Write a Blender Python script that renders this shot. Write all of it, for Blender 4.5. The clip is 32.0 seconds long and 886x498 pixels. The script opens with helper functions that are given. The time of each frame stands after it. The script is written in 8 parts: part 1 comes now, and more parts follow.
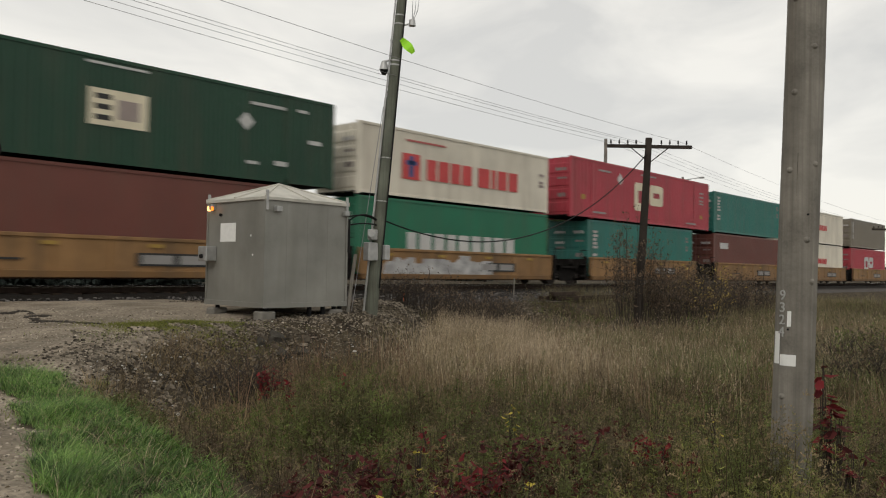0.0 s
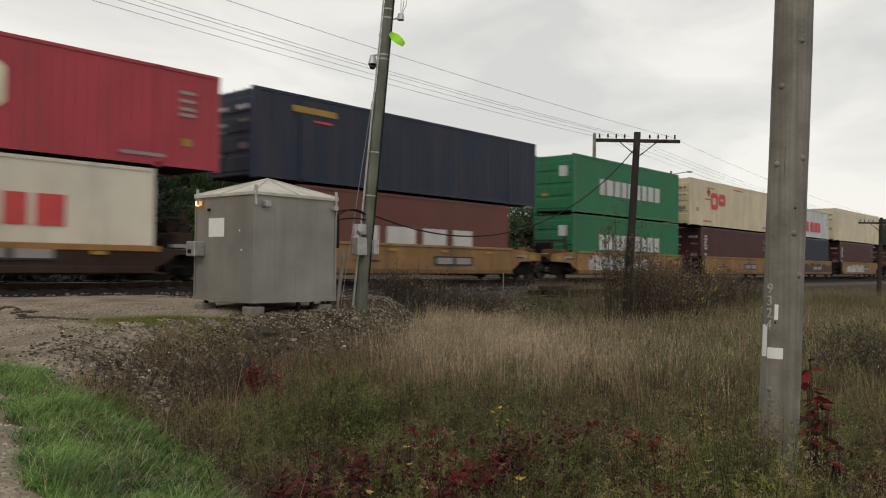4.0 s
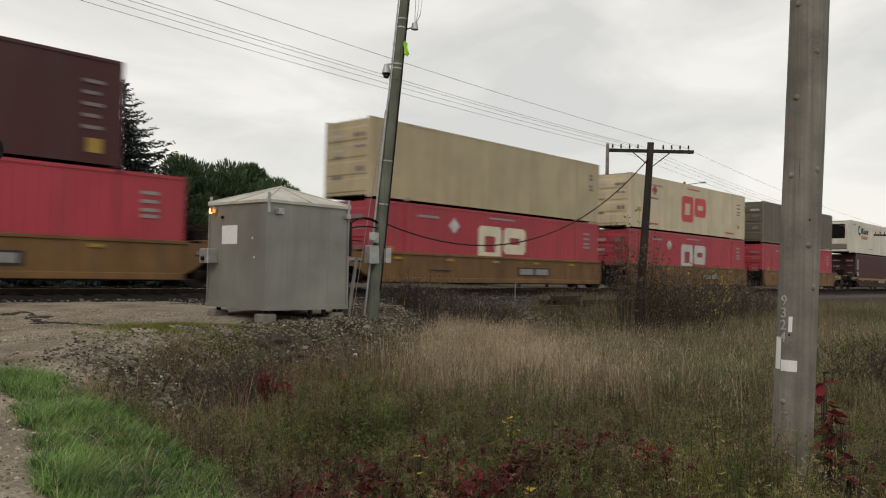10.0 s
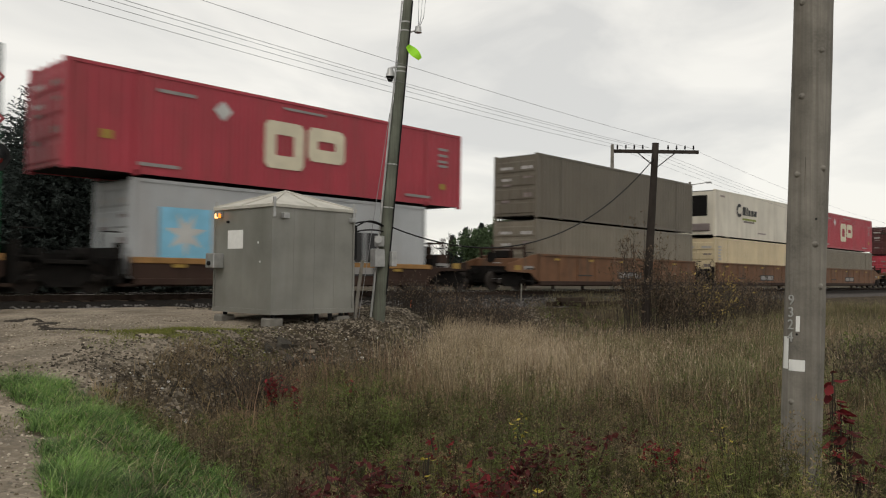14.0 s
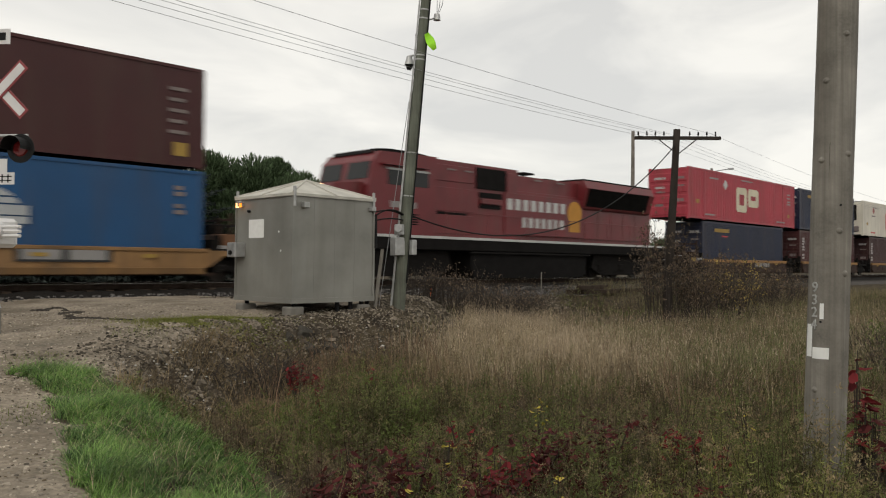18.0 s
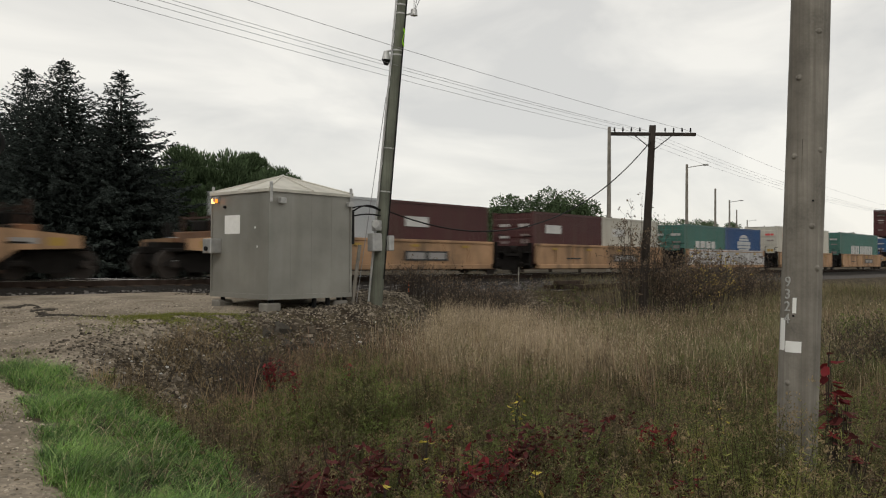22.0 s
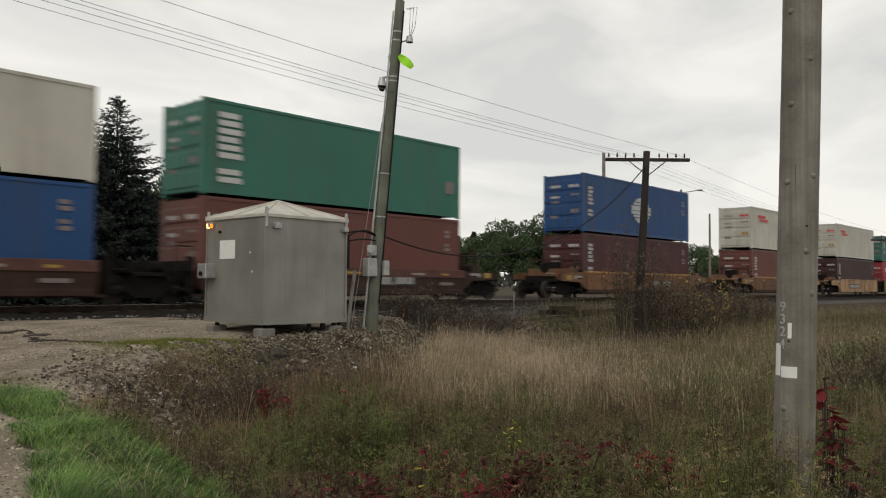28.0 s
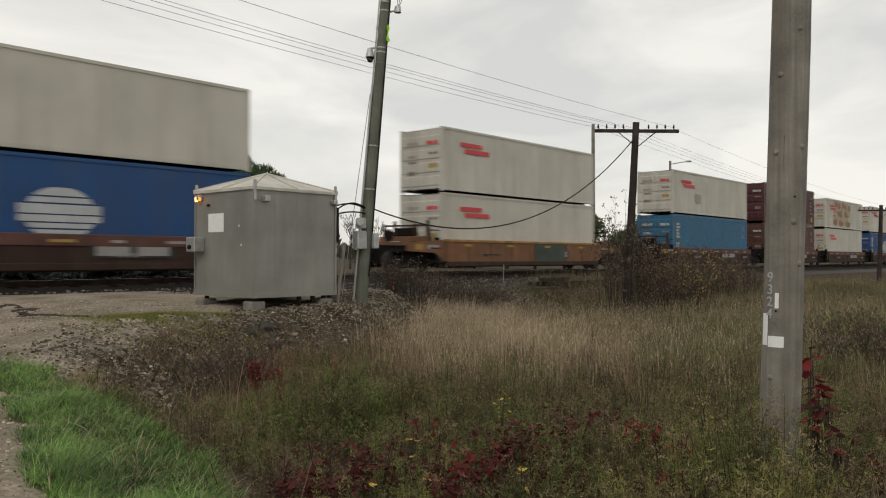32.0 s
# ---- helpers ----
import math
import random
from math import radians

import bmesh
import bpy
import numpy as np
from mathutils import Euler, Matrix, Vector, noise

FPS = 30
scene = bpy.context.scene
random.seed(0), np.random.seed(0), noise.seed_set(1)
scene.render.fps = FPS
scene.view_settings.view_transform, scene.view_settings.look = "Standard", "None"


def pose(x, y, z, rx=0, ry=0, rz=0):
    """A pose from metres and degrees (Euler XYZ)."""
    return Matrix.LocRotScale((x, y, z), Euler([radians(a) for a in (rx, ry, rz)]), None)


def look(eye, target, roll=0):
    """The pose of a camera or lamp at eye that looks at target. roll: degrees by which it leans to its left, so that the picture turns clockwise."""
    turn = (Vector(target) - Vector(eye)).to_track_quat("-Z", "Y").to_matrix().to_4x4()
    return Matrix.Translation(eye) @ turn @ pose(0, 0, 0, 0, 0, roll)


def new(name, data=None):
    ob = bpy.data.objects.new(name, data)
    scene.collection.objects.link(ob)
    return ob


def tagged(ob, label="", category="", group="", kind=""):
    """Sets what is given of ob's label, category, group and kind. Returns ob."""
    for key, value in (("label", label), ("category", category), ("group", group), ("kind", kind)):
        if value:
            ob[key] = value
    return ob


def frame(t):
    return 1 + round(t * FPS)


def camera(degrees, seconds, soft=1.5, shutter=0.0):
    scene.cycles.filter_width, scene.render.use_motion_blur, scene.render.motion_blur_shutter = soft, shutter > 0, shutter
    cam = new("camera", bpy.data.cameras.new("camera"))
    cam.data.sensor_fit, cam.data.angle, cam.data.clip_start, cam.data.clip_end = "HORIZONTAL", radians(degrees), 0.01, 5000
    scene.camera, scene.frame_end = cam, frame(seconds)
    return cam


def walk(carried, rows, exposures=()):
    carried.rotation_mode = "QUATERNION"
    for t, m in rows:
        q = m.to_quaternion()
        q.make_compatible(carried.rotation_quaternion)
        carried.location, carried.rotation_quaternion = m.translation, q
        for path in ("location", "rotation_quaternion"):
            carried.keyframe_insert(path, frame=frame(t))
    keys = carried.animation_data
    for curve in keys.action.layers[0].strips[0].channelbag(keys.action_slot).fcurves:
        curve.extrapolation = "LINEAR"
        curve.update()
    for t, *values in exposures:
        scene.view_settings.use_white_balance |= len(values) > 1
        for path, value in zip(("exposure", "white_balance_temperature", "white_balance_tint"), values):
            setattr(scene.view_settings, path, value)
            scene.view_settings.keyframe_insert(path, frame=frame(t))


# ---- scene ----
# The camera: hand-held on one spot beside the gravel track, turning a little.
cam = camera(58.0, 32.0, soft=1.12, shutter=0.34)
EYE = (0.0, 0.0, 0.665)

walk(cam, [(t, pose(*EYE, rx, ry, rz)) for t, rx, ry, rz in (
    (0.0, 91.448, -1.027, -47.771),
    (0.5, 91.470, -1.090, -47.550),
    (1.0, 91.598, -1.170, -47.391),
    (1.5, 91.498, -1.019, -47.648),
    (2.0, 91.121, -0.913, -48.215),
    (2.5, 90.965, -0.819, -48.601),
    (3.0, 91.062, -0.893, -48.569),
    (3.5, 91.029, -0.803, -48.456),
    (5.5, 91.419, -1.110, -49.045),
    (6.0, 91.943, -1.145, -48.732),
    (6.5, 92.451, -1.034, -48.439),
    (7.0, 91.956, -1.087, -48.426),
    (7.5, 91.641, -1.312, -48.216),
    (8.0, 91.915, -1.316, -48.397),
    (8.5, 91.992, -1.222, -48.002),
    (9.0, 91.959, -1.145, -47.647),
    (9.5, 91.842, -1.311, -47.690),
    (10.0, 91.694, -1.338, -47.685),
    (10.5, 91.651, -1.411, -47.619),
    (11.0, 91.684, -1.560, -47.385),
    (11.5, 91.608, -1.479, -47.204),
    (12.0, 91.415, -1.463, -47.033),
    (12.5, 91.303, -1.460, -47.397),
    (13.0, 91.968, -1.182, -47.572),
    (13.5, 92.056, -1.012, -47.281),
    (14.0, 91.877, -0.796, -47.272),
    (14.5, 91.856, -0.623, -47.606),
    (16.5, 92.085, -1.479, -47.845),
    (17.0, 91.663, -1.411, -46.220),
    (17.5, 91.354, -1.006, -45.725),
    (18.0, 91.023, -0.585, -45.844),
    (18.5, 90.742, -0.358, -45.825),
    (19.0, 91.103, -0.366, -45.647),
    (19.5, 91.280, -0.370, -45.566),
    (20.0, 91.053, -0.438, -45.500),
    (20.5, 91.168, -0.606, -45.630),
    (21.0, 91.047, -0.687, -46.047),
    (21.5, 90.970, -0.571, -47.018),
    (22.0, 90.728, -0.457, -47.457),
    (22.5, 90.538, -0.456, -47.183),
    (23.0, 90.350, -0.288, -46.983),
    (23.5, 90.827, 0.058, -47.064),
    (24.0, 90.977, 0.274, -47.267),
    (24.5, 90.704, 0.532, -48.018),
    (25.0, 90.486, 1.385, -45.622),
    (25.5, 91.740, 0.231, -47.307),
    (27.5, 91.454, -1.235, -49.959),
    (28.0, 92.525, -0.461, -47.797),
    (28.5, 92.938, 0.002, -48.172),
    (29.0, 92.836, -0.571, -48.857),
    (29.5, 93.048, -0.655, -48.101),
    (30.0, 92.626, -0.604, -48.084),
    (30.5, 91.828, -0.352, -48.441),
    (31.0, 91.141, -0.363, -48.500),
    (31.5, 90.646, -0.352, -48.447),
    (32.0, 90.543, -0.166, -48.533),
)], exposures=((0, 0.0), (13, 0.0), (14, 0.03), (16, 0.07), (18.5, 0.07), (20, 0.03), (21.5, 0.0), (32, 0.0)))

# World: a high overcast with soft streaks of cloud over a pale sky.
world = bpy.data.worlds.new("overcast_sky")
scene.world = world
world.use_nodes = True
wn, wl = world.node_tree.nodes, world.node_tree.links
wn.clear()
w_out = wn.new("ShaderNodeOutputWorld")
w_sky = wn.new("ShaderNodeTexSky")
w_sky.sky_type, w_sky.sun_disc = "NISHITA", False
w_sky.sun_elevation, w_sky.sun_rotation = radians(41), radians(242)
w_bg = wn.new("ShaderNodeBackground")
w_bg.inputs["Strength"].default_value = 0.07
wl.new(w_sky.outputs[0], w_bg.inputs[0])
w_co = wn.new("ShaderNodeTexCoord")
w_map = wn.new("ShaderNodeMapping")
w_map.inputs["Rotation"].default_value = (0, 0, radians(-20))
w_map.inputs["Scale"].default_value = (1.6, 3.4, 7.5)
wl.new(w_co.outputs["Generated"], w_map.inputs[0])
w_n = wn.new("ShaderNodeTexNoise")
w_n.inputs["Scale"].default_value = 1.1
w_n.inputs["Detail"].default_value = 5
w_n.inputs["Roughness"].default_value = 0.52
w_n.inputs["Distortion"].default_value = 0.6
wl.new(w_map.outputs[0], w_n.inputs["Vector"])
w_r = wn.new("ShaderNodeValToRGB")
w_r.color_ramp.elements[0].position, w_r.color_ramp.elements[0].color = 0.37, (0.76, 0.745, 0.705, 1)
w_r.color_ramp.elements[1].position, w_r.color_ramp.elements[1].color = 0.62, (1.02, 0.985, 0.905, 1)
wl.new(w_n.outputs["Fac"], w_r.inputs[0])
w_cl = wn.new("ShaderNodeBackground")
w_cl.inputs["Strength"].default_value = 1.0
wl.new(w_r.outputs[0], w_cl.inputs[0])
w_mix = wn.new("ShaderNodeMixShader")
w_mix.inputs[0].default_value = 0.86
wl.new(w_bg.outputs[0], w_mix.inputs[1])
wl.new(w_cl.outputs[0], w_mix.inputs[2])
wl.new(w_mix.outputs[0], w_out.inputs[0])

sun = new("sun", bpy.data.lights.new("sun", "SUN"))
sun.data.energy, sun.data.angle, sun.data.color = 0.7, radians(30), (1.0, 0.95, 0.88)
sun.matrix_world = look((-26, -14, 26), (0, 0, 0))


# ---- materials ----
def mat(name, col, rough=0.7, metal=0.0, var=0.25, scale=3.0, bump=0.0, bscale=40.0, streak=0.0, dirt=(0.07, 0.055, 0.04), per=0.0, spec=0.3, island=0.0, run=2.2, grain=0.0):
    """A principled surface: base colour with two scales of variation, streaks of dirt down the sides, and fine relief."""
    m = bpy.data.materials.new(name)
    m.use_nodes = True
    n, l = m.node_tree.nodes, m.node_tree.links
    b = n["Principled BSDF"]
    b.inputs["Metallic"].default_value = metal
    b.inputs["Specular IOR Level"].default_value = spec
    co = n.new("ShaderNodeTexCoord")

    def noise_tex(sc, detail=4, stretch=None):
        t = n.new("ShaderNodeTexNoise")
        t.inputs["Scale"].default_value = sc
        t.inputs["Detail"].default_value = detail
        src = co.outputs["Object"]
        if stretch:
            mp = n.new("ShaderNodeMapping")
            mp.inputs["Scale"].default_value = stretch
            l.new(src, mp.inputs[0])
            src = mp.outputs[0]
        l.new(src, t.inputs["Vector"])
        return t.outputs["Fac"]

    def ramp(fac, lo, hi):
        r = n.new("ShaderNodeMapRange")
        r.inputs["From Min"].default_value, r.inputs["From Max"].default_value = lo, hi
        l.new(fac, r.inputs["Value"])
        return r.outputs["Result"]

    def mix(fac, a, c, blend="MIX"):
        x = n.new("ShaderNodeMix")
        x.data_type, x.blend_type = "RGBA", blend
        for sock, val in ((x.inputs[0], fac), (x.inputs[6], a), (x.inputs[7], c)):
            if isinstance(val, (int, float)):
                sock.default_value = val
            elif isinstance(val, tuple):
                sock.default_value = (*val, 1) if len(val) == 3 else val
            else:
                l.new(val, sock)
        return x.outputs[2]

    big, fine = noise_tex(scale, 5), noise_tex(scale * 14, 4)
    lo = tuple(max(0, c * (1 - var)) for c in col)
    hi = tuple(min(1, c * (1 + var * 0.8)) for c in col)
    c = mix(ramp(big, 0.3, 0.7), lo, hi)
    c = mix(mix(ramp(fine, 0.35, 0.65), (0, 0, 0), (1, 1, 1)), c, mix(0.35 * var * 2, c, hi))
    if streak:
        s1 = ramp(noise_tex(1.0, 6, (run, run, 0.22)), 0.47, 0.75)
        mu = n.new("ShaderNodeMath")
        mu.operation = "MULTIPLY"
        mu.inputs[1].default_value = streak
        l.new(s1, mu.inputs[0])
        c = mix(mu.outputs[0], c, dirt)
    if grain:
        g = ramp(noise_tex(1.0, 5, (38, 38, 0.7)), 0.35, 0.7)
        gm = n.new("ShaderNodeMath")
        gm.operation, gm.inputs[1].default_value = "MULTIPLY", grain
        l.new(g, gm.inputs[0])
        c = mix(gm.outputs[0], c, tuple(q * 0.45 for q in col))
    if per or island:
        rnd = n.new("ShaderNodeObjectInfo").outputs["Random"] if per else n.new("ShaderNodeNewGeometry").outputs["Random Per Island"]
        amt = per or island
        r = n.new("ShaderNodeMapRange")
        r.inputs["To Min"].default_value, r.inputs["To Max"].default_value = 1 - amt, 1 + amt
        l.new(rnd, r.inputs["Value"])
        hs = n.new("ShaderNodeHueSaturation")
        l.new(r.outputs["Result"], hs.inputs["Value"])
        l.new(c, hs.inputs["Color"])
        c = hs.outputs[0]
    l.new(c, b.inputs["Base Color"])
    rr = n.new("ShaderNodeMapRange")
    rr.inputs["To Min"].default_value, rr.inputs["To Max"].default_value = max(0.03, rough - 0.12), min(1, rough + 0.12)
    l.new(fine, rr.inputs["Value"])
    l.new(rr.outputs["Result"], b.inputs["Roughness"])
    if bump:
        bp = n.new("ShaderNodeBump")
        bp.inputs["Strength"].default_value = bump
        bp.inputs["Distance"].default_value = 0.02
        l.new(noise_tex(bscale, 5), bp.inputs["Height"])
        l.new(bp.outputs[0], b.inputs["Normal"])
    return m


def glow(name, col, strength):
    m = bpy.data.materials.new(name)
    m.use_nodes = True
    b = m.node_tree.nodes["Principled BSDF"]
    b.inputs["Base Color"].default_value = (*col, 1)
    b.inputs["Emission Color"].default_value = (*col, 1)
    b.inputs["Emission Strength"].default_value = strength
    return m


PAINT = {}
PAINT_COL = dict(
    bteal=(0.02, 0.15, 0.125), dkbrown=(0.082, 0.033, 0.024), crimson=(0.22, 0.028, 0.035),
    dkgreen=(0.009, 0.048, 0.025), brown=(0.142, 0.046, 0.034), white=(0.66, 0.615, 0.515), evgreen=(0.013, 0.15, 0.08),
    red=(0.385, 0.042, 0.062), teal=(0.045, 0.135, 0.112), ltan=(0.62, 0.515, 0.335), crimson2=(0.27, 0.03, 0.036), coldwhite=(0.49, 0.515, 0.515), cream=(0.585, 0.50, 0.335), maroon=(0.058, 0.014, 0.014),
    navy=(0.011, 0.017, 0.043), green=(0.012, 0.148, 0.062), rust=(0.13, 0.042, 0.032), ltred=(0.31, 0.052, 0.046),
    grey=(0.125, 0.108, 0.082), palegrey=(0.40, 0.415, 0.425), blue=(0.010, 0.060, 0.18), ltteal=(0.148, 0.218, 0.195),
    msc=(0.47, 0.452, 0.392), ltblue=(0.023, 0.117, 0.211), plum=(0.066, 0.016, 0.019), tan=(0.43, 0.355, 0.22), greytan=(0.187, 0.164, 0.125),
    seablue=(0.012, 0.072, 0.185), seagreen=(0.03, 0.145, 0.105), dkmaroon=(0.039, 0.012, 0.012))


def paint(key):
    if key not in PAINT:
        PAINT[key] = mat("container_paint_" + key, PAINT_COL[key], 0.46, spec=0.36, var=0.12, scale=0.7, bump=0.05, bscale=25, streak=0.24 if max(PAINT_COL[key]) > 0.4 else 0.34, dirt=(0.17, 0.11, 0.06) if max(PAINT_COL[key]) > 0.4 else (0.085, 0.062, 0.042), per=0.06)
    return PAINT[key]


M_LOGO = {k: mat("lettering_" + k, c, 0.6, var=0.12, scale=2.0) for k, c in dict(
    code=(0.40, 0.385, 0.37), crest=(0.30, 0.05, 0.05), ltredmark=(0.42, 0.12, 0.11), blue=(0.05, 0.09, 0.24), limemark=(0.22, 0.26, 0.05), patch=(0.30, 0.295, 0.27), white=(0.50, 0.50, 0.485), dim=(0.27, 0.26, 0.25), roundel=(0.40, 0.42, 0.43), digit=(0.42, 0.42, 0.40), faint=(0.20, 0.165, 0.155), greyed=(0.30, 0.25, 0.23), cream=(0.66, 0.60, 0.45), red=(0.52, 0.07, 0.07), navy=(0.03, 0.04, 0.10), yellow=(0.34, 0.22, 0.05),
    black=(0.03, 0.03, 0.03), ltblue=(0.22, 0.50, 0.68), gold=(0.50, 0.24, 0.04), green=(0.02, 0.16, 0.08), wash=(0.37, 0.285, 0.19), rust=(0.24, 0.135, 0.07), orange=(0.62, 0.25, 0.03)).items()}
M_TAN = mat("well_car_yellow_tan_paint", (0.25, 0.14, 0.058), 0.65, var=0.3, scale=1.0, bump=0.06, streak=0.6, per=0.10)
M_FAWN = mat("well_car_faded_fawn_paint", (0.325, 0.198, 0.110), 0.7, var=0.45, scale=0.8, bump=0.06, streak=0.9, per=0.12)
M_OCH = mat("well_car_ochre_paint", (0.17, 0.092, 0.035), 0.65, var=0.3, scale=1.0, bump=0.06, streak=0.6, per=0.10)
M_BRN = mat("well_car_brown_paint", (0.150, 0.071, 0.034), 0.65, var=0.4, scale=1.0, bump=0.06, streak=0.6, per=0.12)
M_DRK = mat("well_car_dark_brown_paint", (0.044, 0.026, 0.02), 0.7, var=0.3, scale=1.0, bump=0.08, streak=0.4, per=0.12, spec=0.12)
M_RUSTC = mat("dull_rust_red_chord_paint", (0.095, 0.042, 0.034), 0.7, var=0.35, scale=1.6, streak=0.5)
M_SILL = mat("worn_orange_sill_paint", (0.31, 0.165, 0.055), 0.65, var=0.35, scale=2.0, streak=0.5)
M_STEEL = mat("dirty_running_gear_steel", (0.013, 0.0115, 0.0105), 0.85, 0.0, var=0.4, scale=5, bump=0.15, spec=0.08)
M_WHEEL = mat("wheel_steel", (0.05, 0.042, 0.037), 0.6, 0.3, var=0.3, scale=6, spec=0.1)
M_RAIL = mat("rail_steel", (0.04, 0.028, 0.022), 0.8, 0.1, var=0.4, scale=4, spec=0.1)
M_RAILTOP = mat("polished_rail_head", (0.55, 0.54, 0.52), 0.22, 0.9, var=0.1)
M_TIE = mat("creosoted_tie_wood", (0.05, 0.037, 0.028), 0.95, var=0.4, scale=4, bump=0.4, per=0.25, spec=0.08)
M_POLE = mat("weathered_grey_pole_wood", (0.225, 0.208, 0.178), 0.9, grain=0.55, var=0.42, scale=4.0, bump=0.35, bscale=18, streak=0.65, dirt=(0.115, 0.10, 0.082), run=9)
M_POLEG = mat("algae_stained_pole_wood", (0.145, 0.155, 0.122), 0.9, grain=0.5, var=0.35, scale=2.0, bump=0.3, bscale=30, streak=0.5, run=12)
M_POLED = mat("dark_tarred_pole_wood", (0.042, 0.035, 0.03), 0.95, var=0.4, scale=2.0, bump=0.3, bscale=30, spec=0.1)
M_HUT = mat("aluminium_hut_sheet", (0.262, 0.258, 0.232), 0.46, 0.3, var=0.2, scale=1.1, bump=0.06, bscale=9, streak=0.34, dirt=(0.155, 0.148, 0.124))
M_HUTROOF = mat("pale_hut_roof_sheet", (0.52, 0.50, 0.44), 0.6, 0.1, var=0.15, scale=2.0, streak=0.2)
M_GALV = mat("galvanised_metal", (0.42, 0.42, 0.41), 0.45, 0.6, var=0.2, scale=6)
M_BLACK = mat("black_rubber", (0.012, 0.012, 0.012), 0.6, var=0.2, spec=0.15)
M_WIRE = mat("overhead_wire", (0.27, 0.27, 0.275), 0.6, 0.3, var=0.1)
M_PAPER = mat("white_paper_notice", (0.78, 0.78, 0.75), 0.8, var=0.06, scale=8)
M_CONC = mat("concrete_block", (0.19, 0.178, 0.155), 0.9, var=0.25, scale=5, bump=0.3)
M_LIME = mat("lime_green_ribbon", (0.35, 0.80, 0.03), 0.6, var=0.1)
M_SIGRED = mat("reflective_red_sheeting", (0.26, 0.05, 0.055), 0.5, var=0.12)
M_SIGWHITE = mat("reflective_white_sheeting", (0.66, 0.65, 0.64), 0.5, var=0.08)
M_LENS = mat("unlit_red_lens", (0.12, 0.012, 0.012), 0.15, var=0.1)
M_AMBER = glow("amber_lamp_glow", (1.0, 0.24, 0.02), 1.7)
M_AMBERW = glow("bright_amber_glow", (1.0, 0.50, 0.16), 3.2)
M_HEAD = glow("headlamp_glow", (1.0, 0.62, 0.30), 5.0)
M_LOCO = mat("locomotive_red_paint", (0.145, 0.016, 0.02), 0.42, var=0.2, scale=0.9, streak=0.4, bump=0.03, spec=0.45)
M_LOCOD = mat("locomotive_grille_black", (0.0105, 0.0095, 0.009), 0.8, var=0.3, scale=3, spec=0.08)
M_GLASS = mat("dark_cab_glass", (0.016, 0.018, 0.019), 0.1, var=0.05, spec=0.25)
M_OPIPE = mat("orange_plastic_marker", (0.50, 0.11, 0.03), 0.6, var=0.1)
M_TEALP = mat("dull_teal_repaint", (0.05, 0.07, 0.06), 0.7, var=0.3, scale=1.5, streak=0.4)
M_GRAFD = mat("dark_spray_paint", (0.07, 0.045, 0.032), 0.7, var=0.6, scale=2.5)
M_GRAF = mat("faded_graffiti_paint", (0.40, 0.395, 0.39), 0.7, var=0.45, scale=2.5, streak=0.3)


# ---- mesh tools ----
def link_mesh(name, me, parent=None, label=""):
    ob = new(name, me)
    if parent is not None:
        ob.parent = parent
    if label:
        ob["label"] = label
    return ob


def part(name, bm, material, parent=None, label="", smooth=False):
    """Links a bmesh as one mesh object under a thing or a part."""
    me = bpy.data.meshes.new(name)
    bm.normal_update()
    bm.to_mesh(me)
    bm.free()
    for m in (material if isinstance(material, (list, tuple)) else [material]):
        me.materials.append(m)
    if smooth:
        for f in me.polygons:
            f.use_smooth = True
    return link_mesh(name, me, parent, label)


def thing(name, m, label, category, group="", kind=""):
    ob = new(name)
    ob.empty_display_size = 0.2
    ob.matrix_basis = m
    return tagged(ob, label, category, group, kind)


def box(bm, x0, x1, y0, y1, z0, z1, bevel=0.0, m=None):
    vs = [bm.verts.new((x, y, z)) for x in (x0, x1) for y in (y0, y1) for z in (z0, z1)]
    fs = [bm.faces.new([vs[i] for i in q]) for q in ((0, 1, 3, 2), (4, 6, 7, 5), (0, 4, 5, 1), (2, 3, 7, 6), (0, 2, 6, 4), (1, 5, 7, 3))]
    if bevel:
        bmesh.ops.bevel(bm, geom=list({e for f in fs for e in f.edges}), offset=bevel, segments=1, affect="EDGES")
    if m is not None:
        bmesh.ops.transform(bm, matrix=m, verts=vs)
    return vs


def boxbm(*a, bevel=0.0):
    bm = bmesh.new()
    box(bm, *a, bevel=bevel)
    return bm


def tube(bm, p, q, r0, r1=None, seg=8, caps=True):
    """A tapered round bar from p to q."""
    r1 = r0 if r1 is None else r1
    p, q = Vector(p), Vector(q)
    m = (q - p).to_track_quat("Z", "Y").to_matrix()
    rings = [[bm.verts.new(c + m @ Vector((r * math.cos(2 * math.pi * i / seg), r * math.sin(2 * math.pi * i / seg), 0))) for i in range(seg)] for c, r in ((p, r0), (q, r1))]
    for i in range(seg):
        bm.faces.new((rings[0][i], rings[0][(i + 1) % seg], rings[1][(i + 1) % seg], rings[1][i]))
    if caps:
        bm.faces.new(rings[0][::-1])
        bm.faces.new(rings[1])
    return bm


def tubebm(*a, **k):
    return tube(bmesh.new(), *a, **k)


def prism(pts, y0, y1):
    """A solid from an outline in x and z, between two depths y."""
    bm = bmesh.new()
    a = [bm.verts.new((x, y0, z)) for x, z in pts]
    b = [bm.verts.new((x, y1, z)) for x, z in pts]
    n = len(pts)
    bm.faces.new(a)
    bm.faces.new(b[::-1])
    for i in range(n):
        bm.faces.new((a[i], b[i], b[(i + 1) % n], a[(i + 1) % n]))
    bmesh.ops.recalc_face_normals(bm, faces=bm.faces)
    return bm


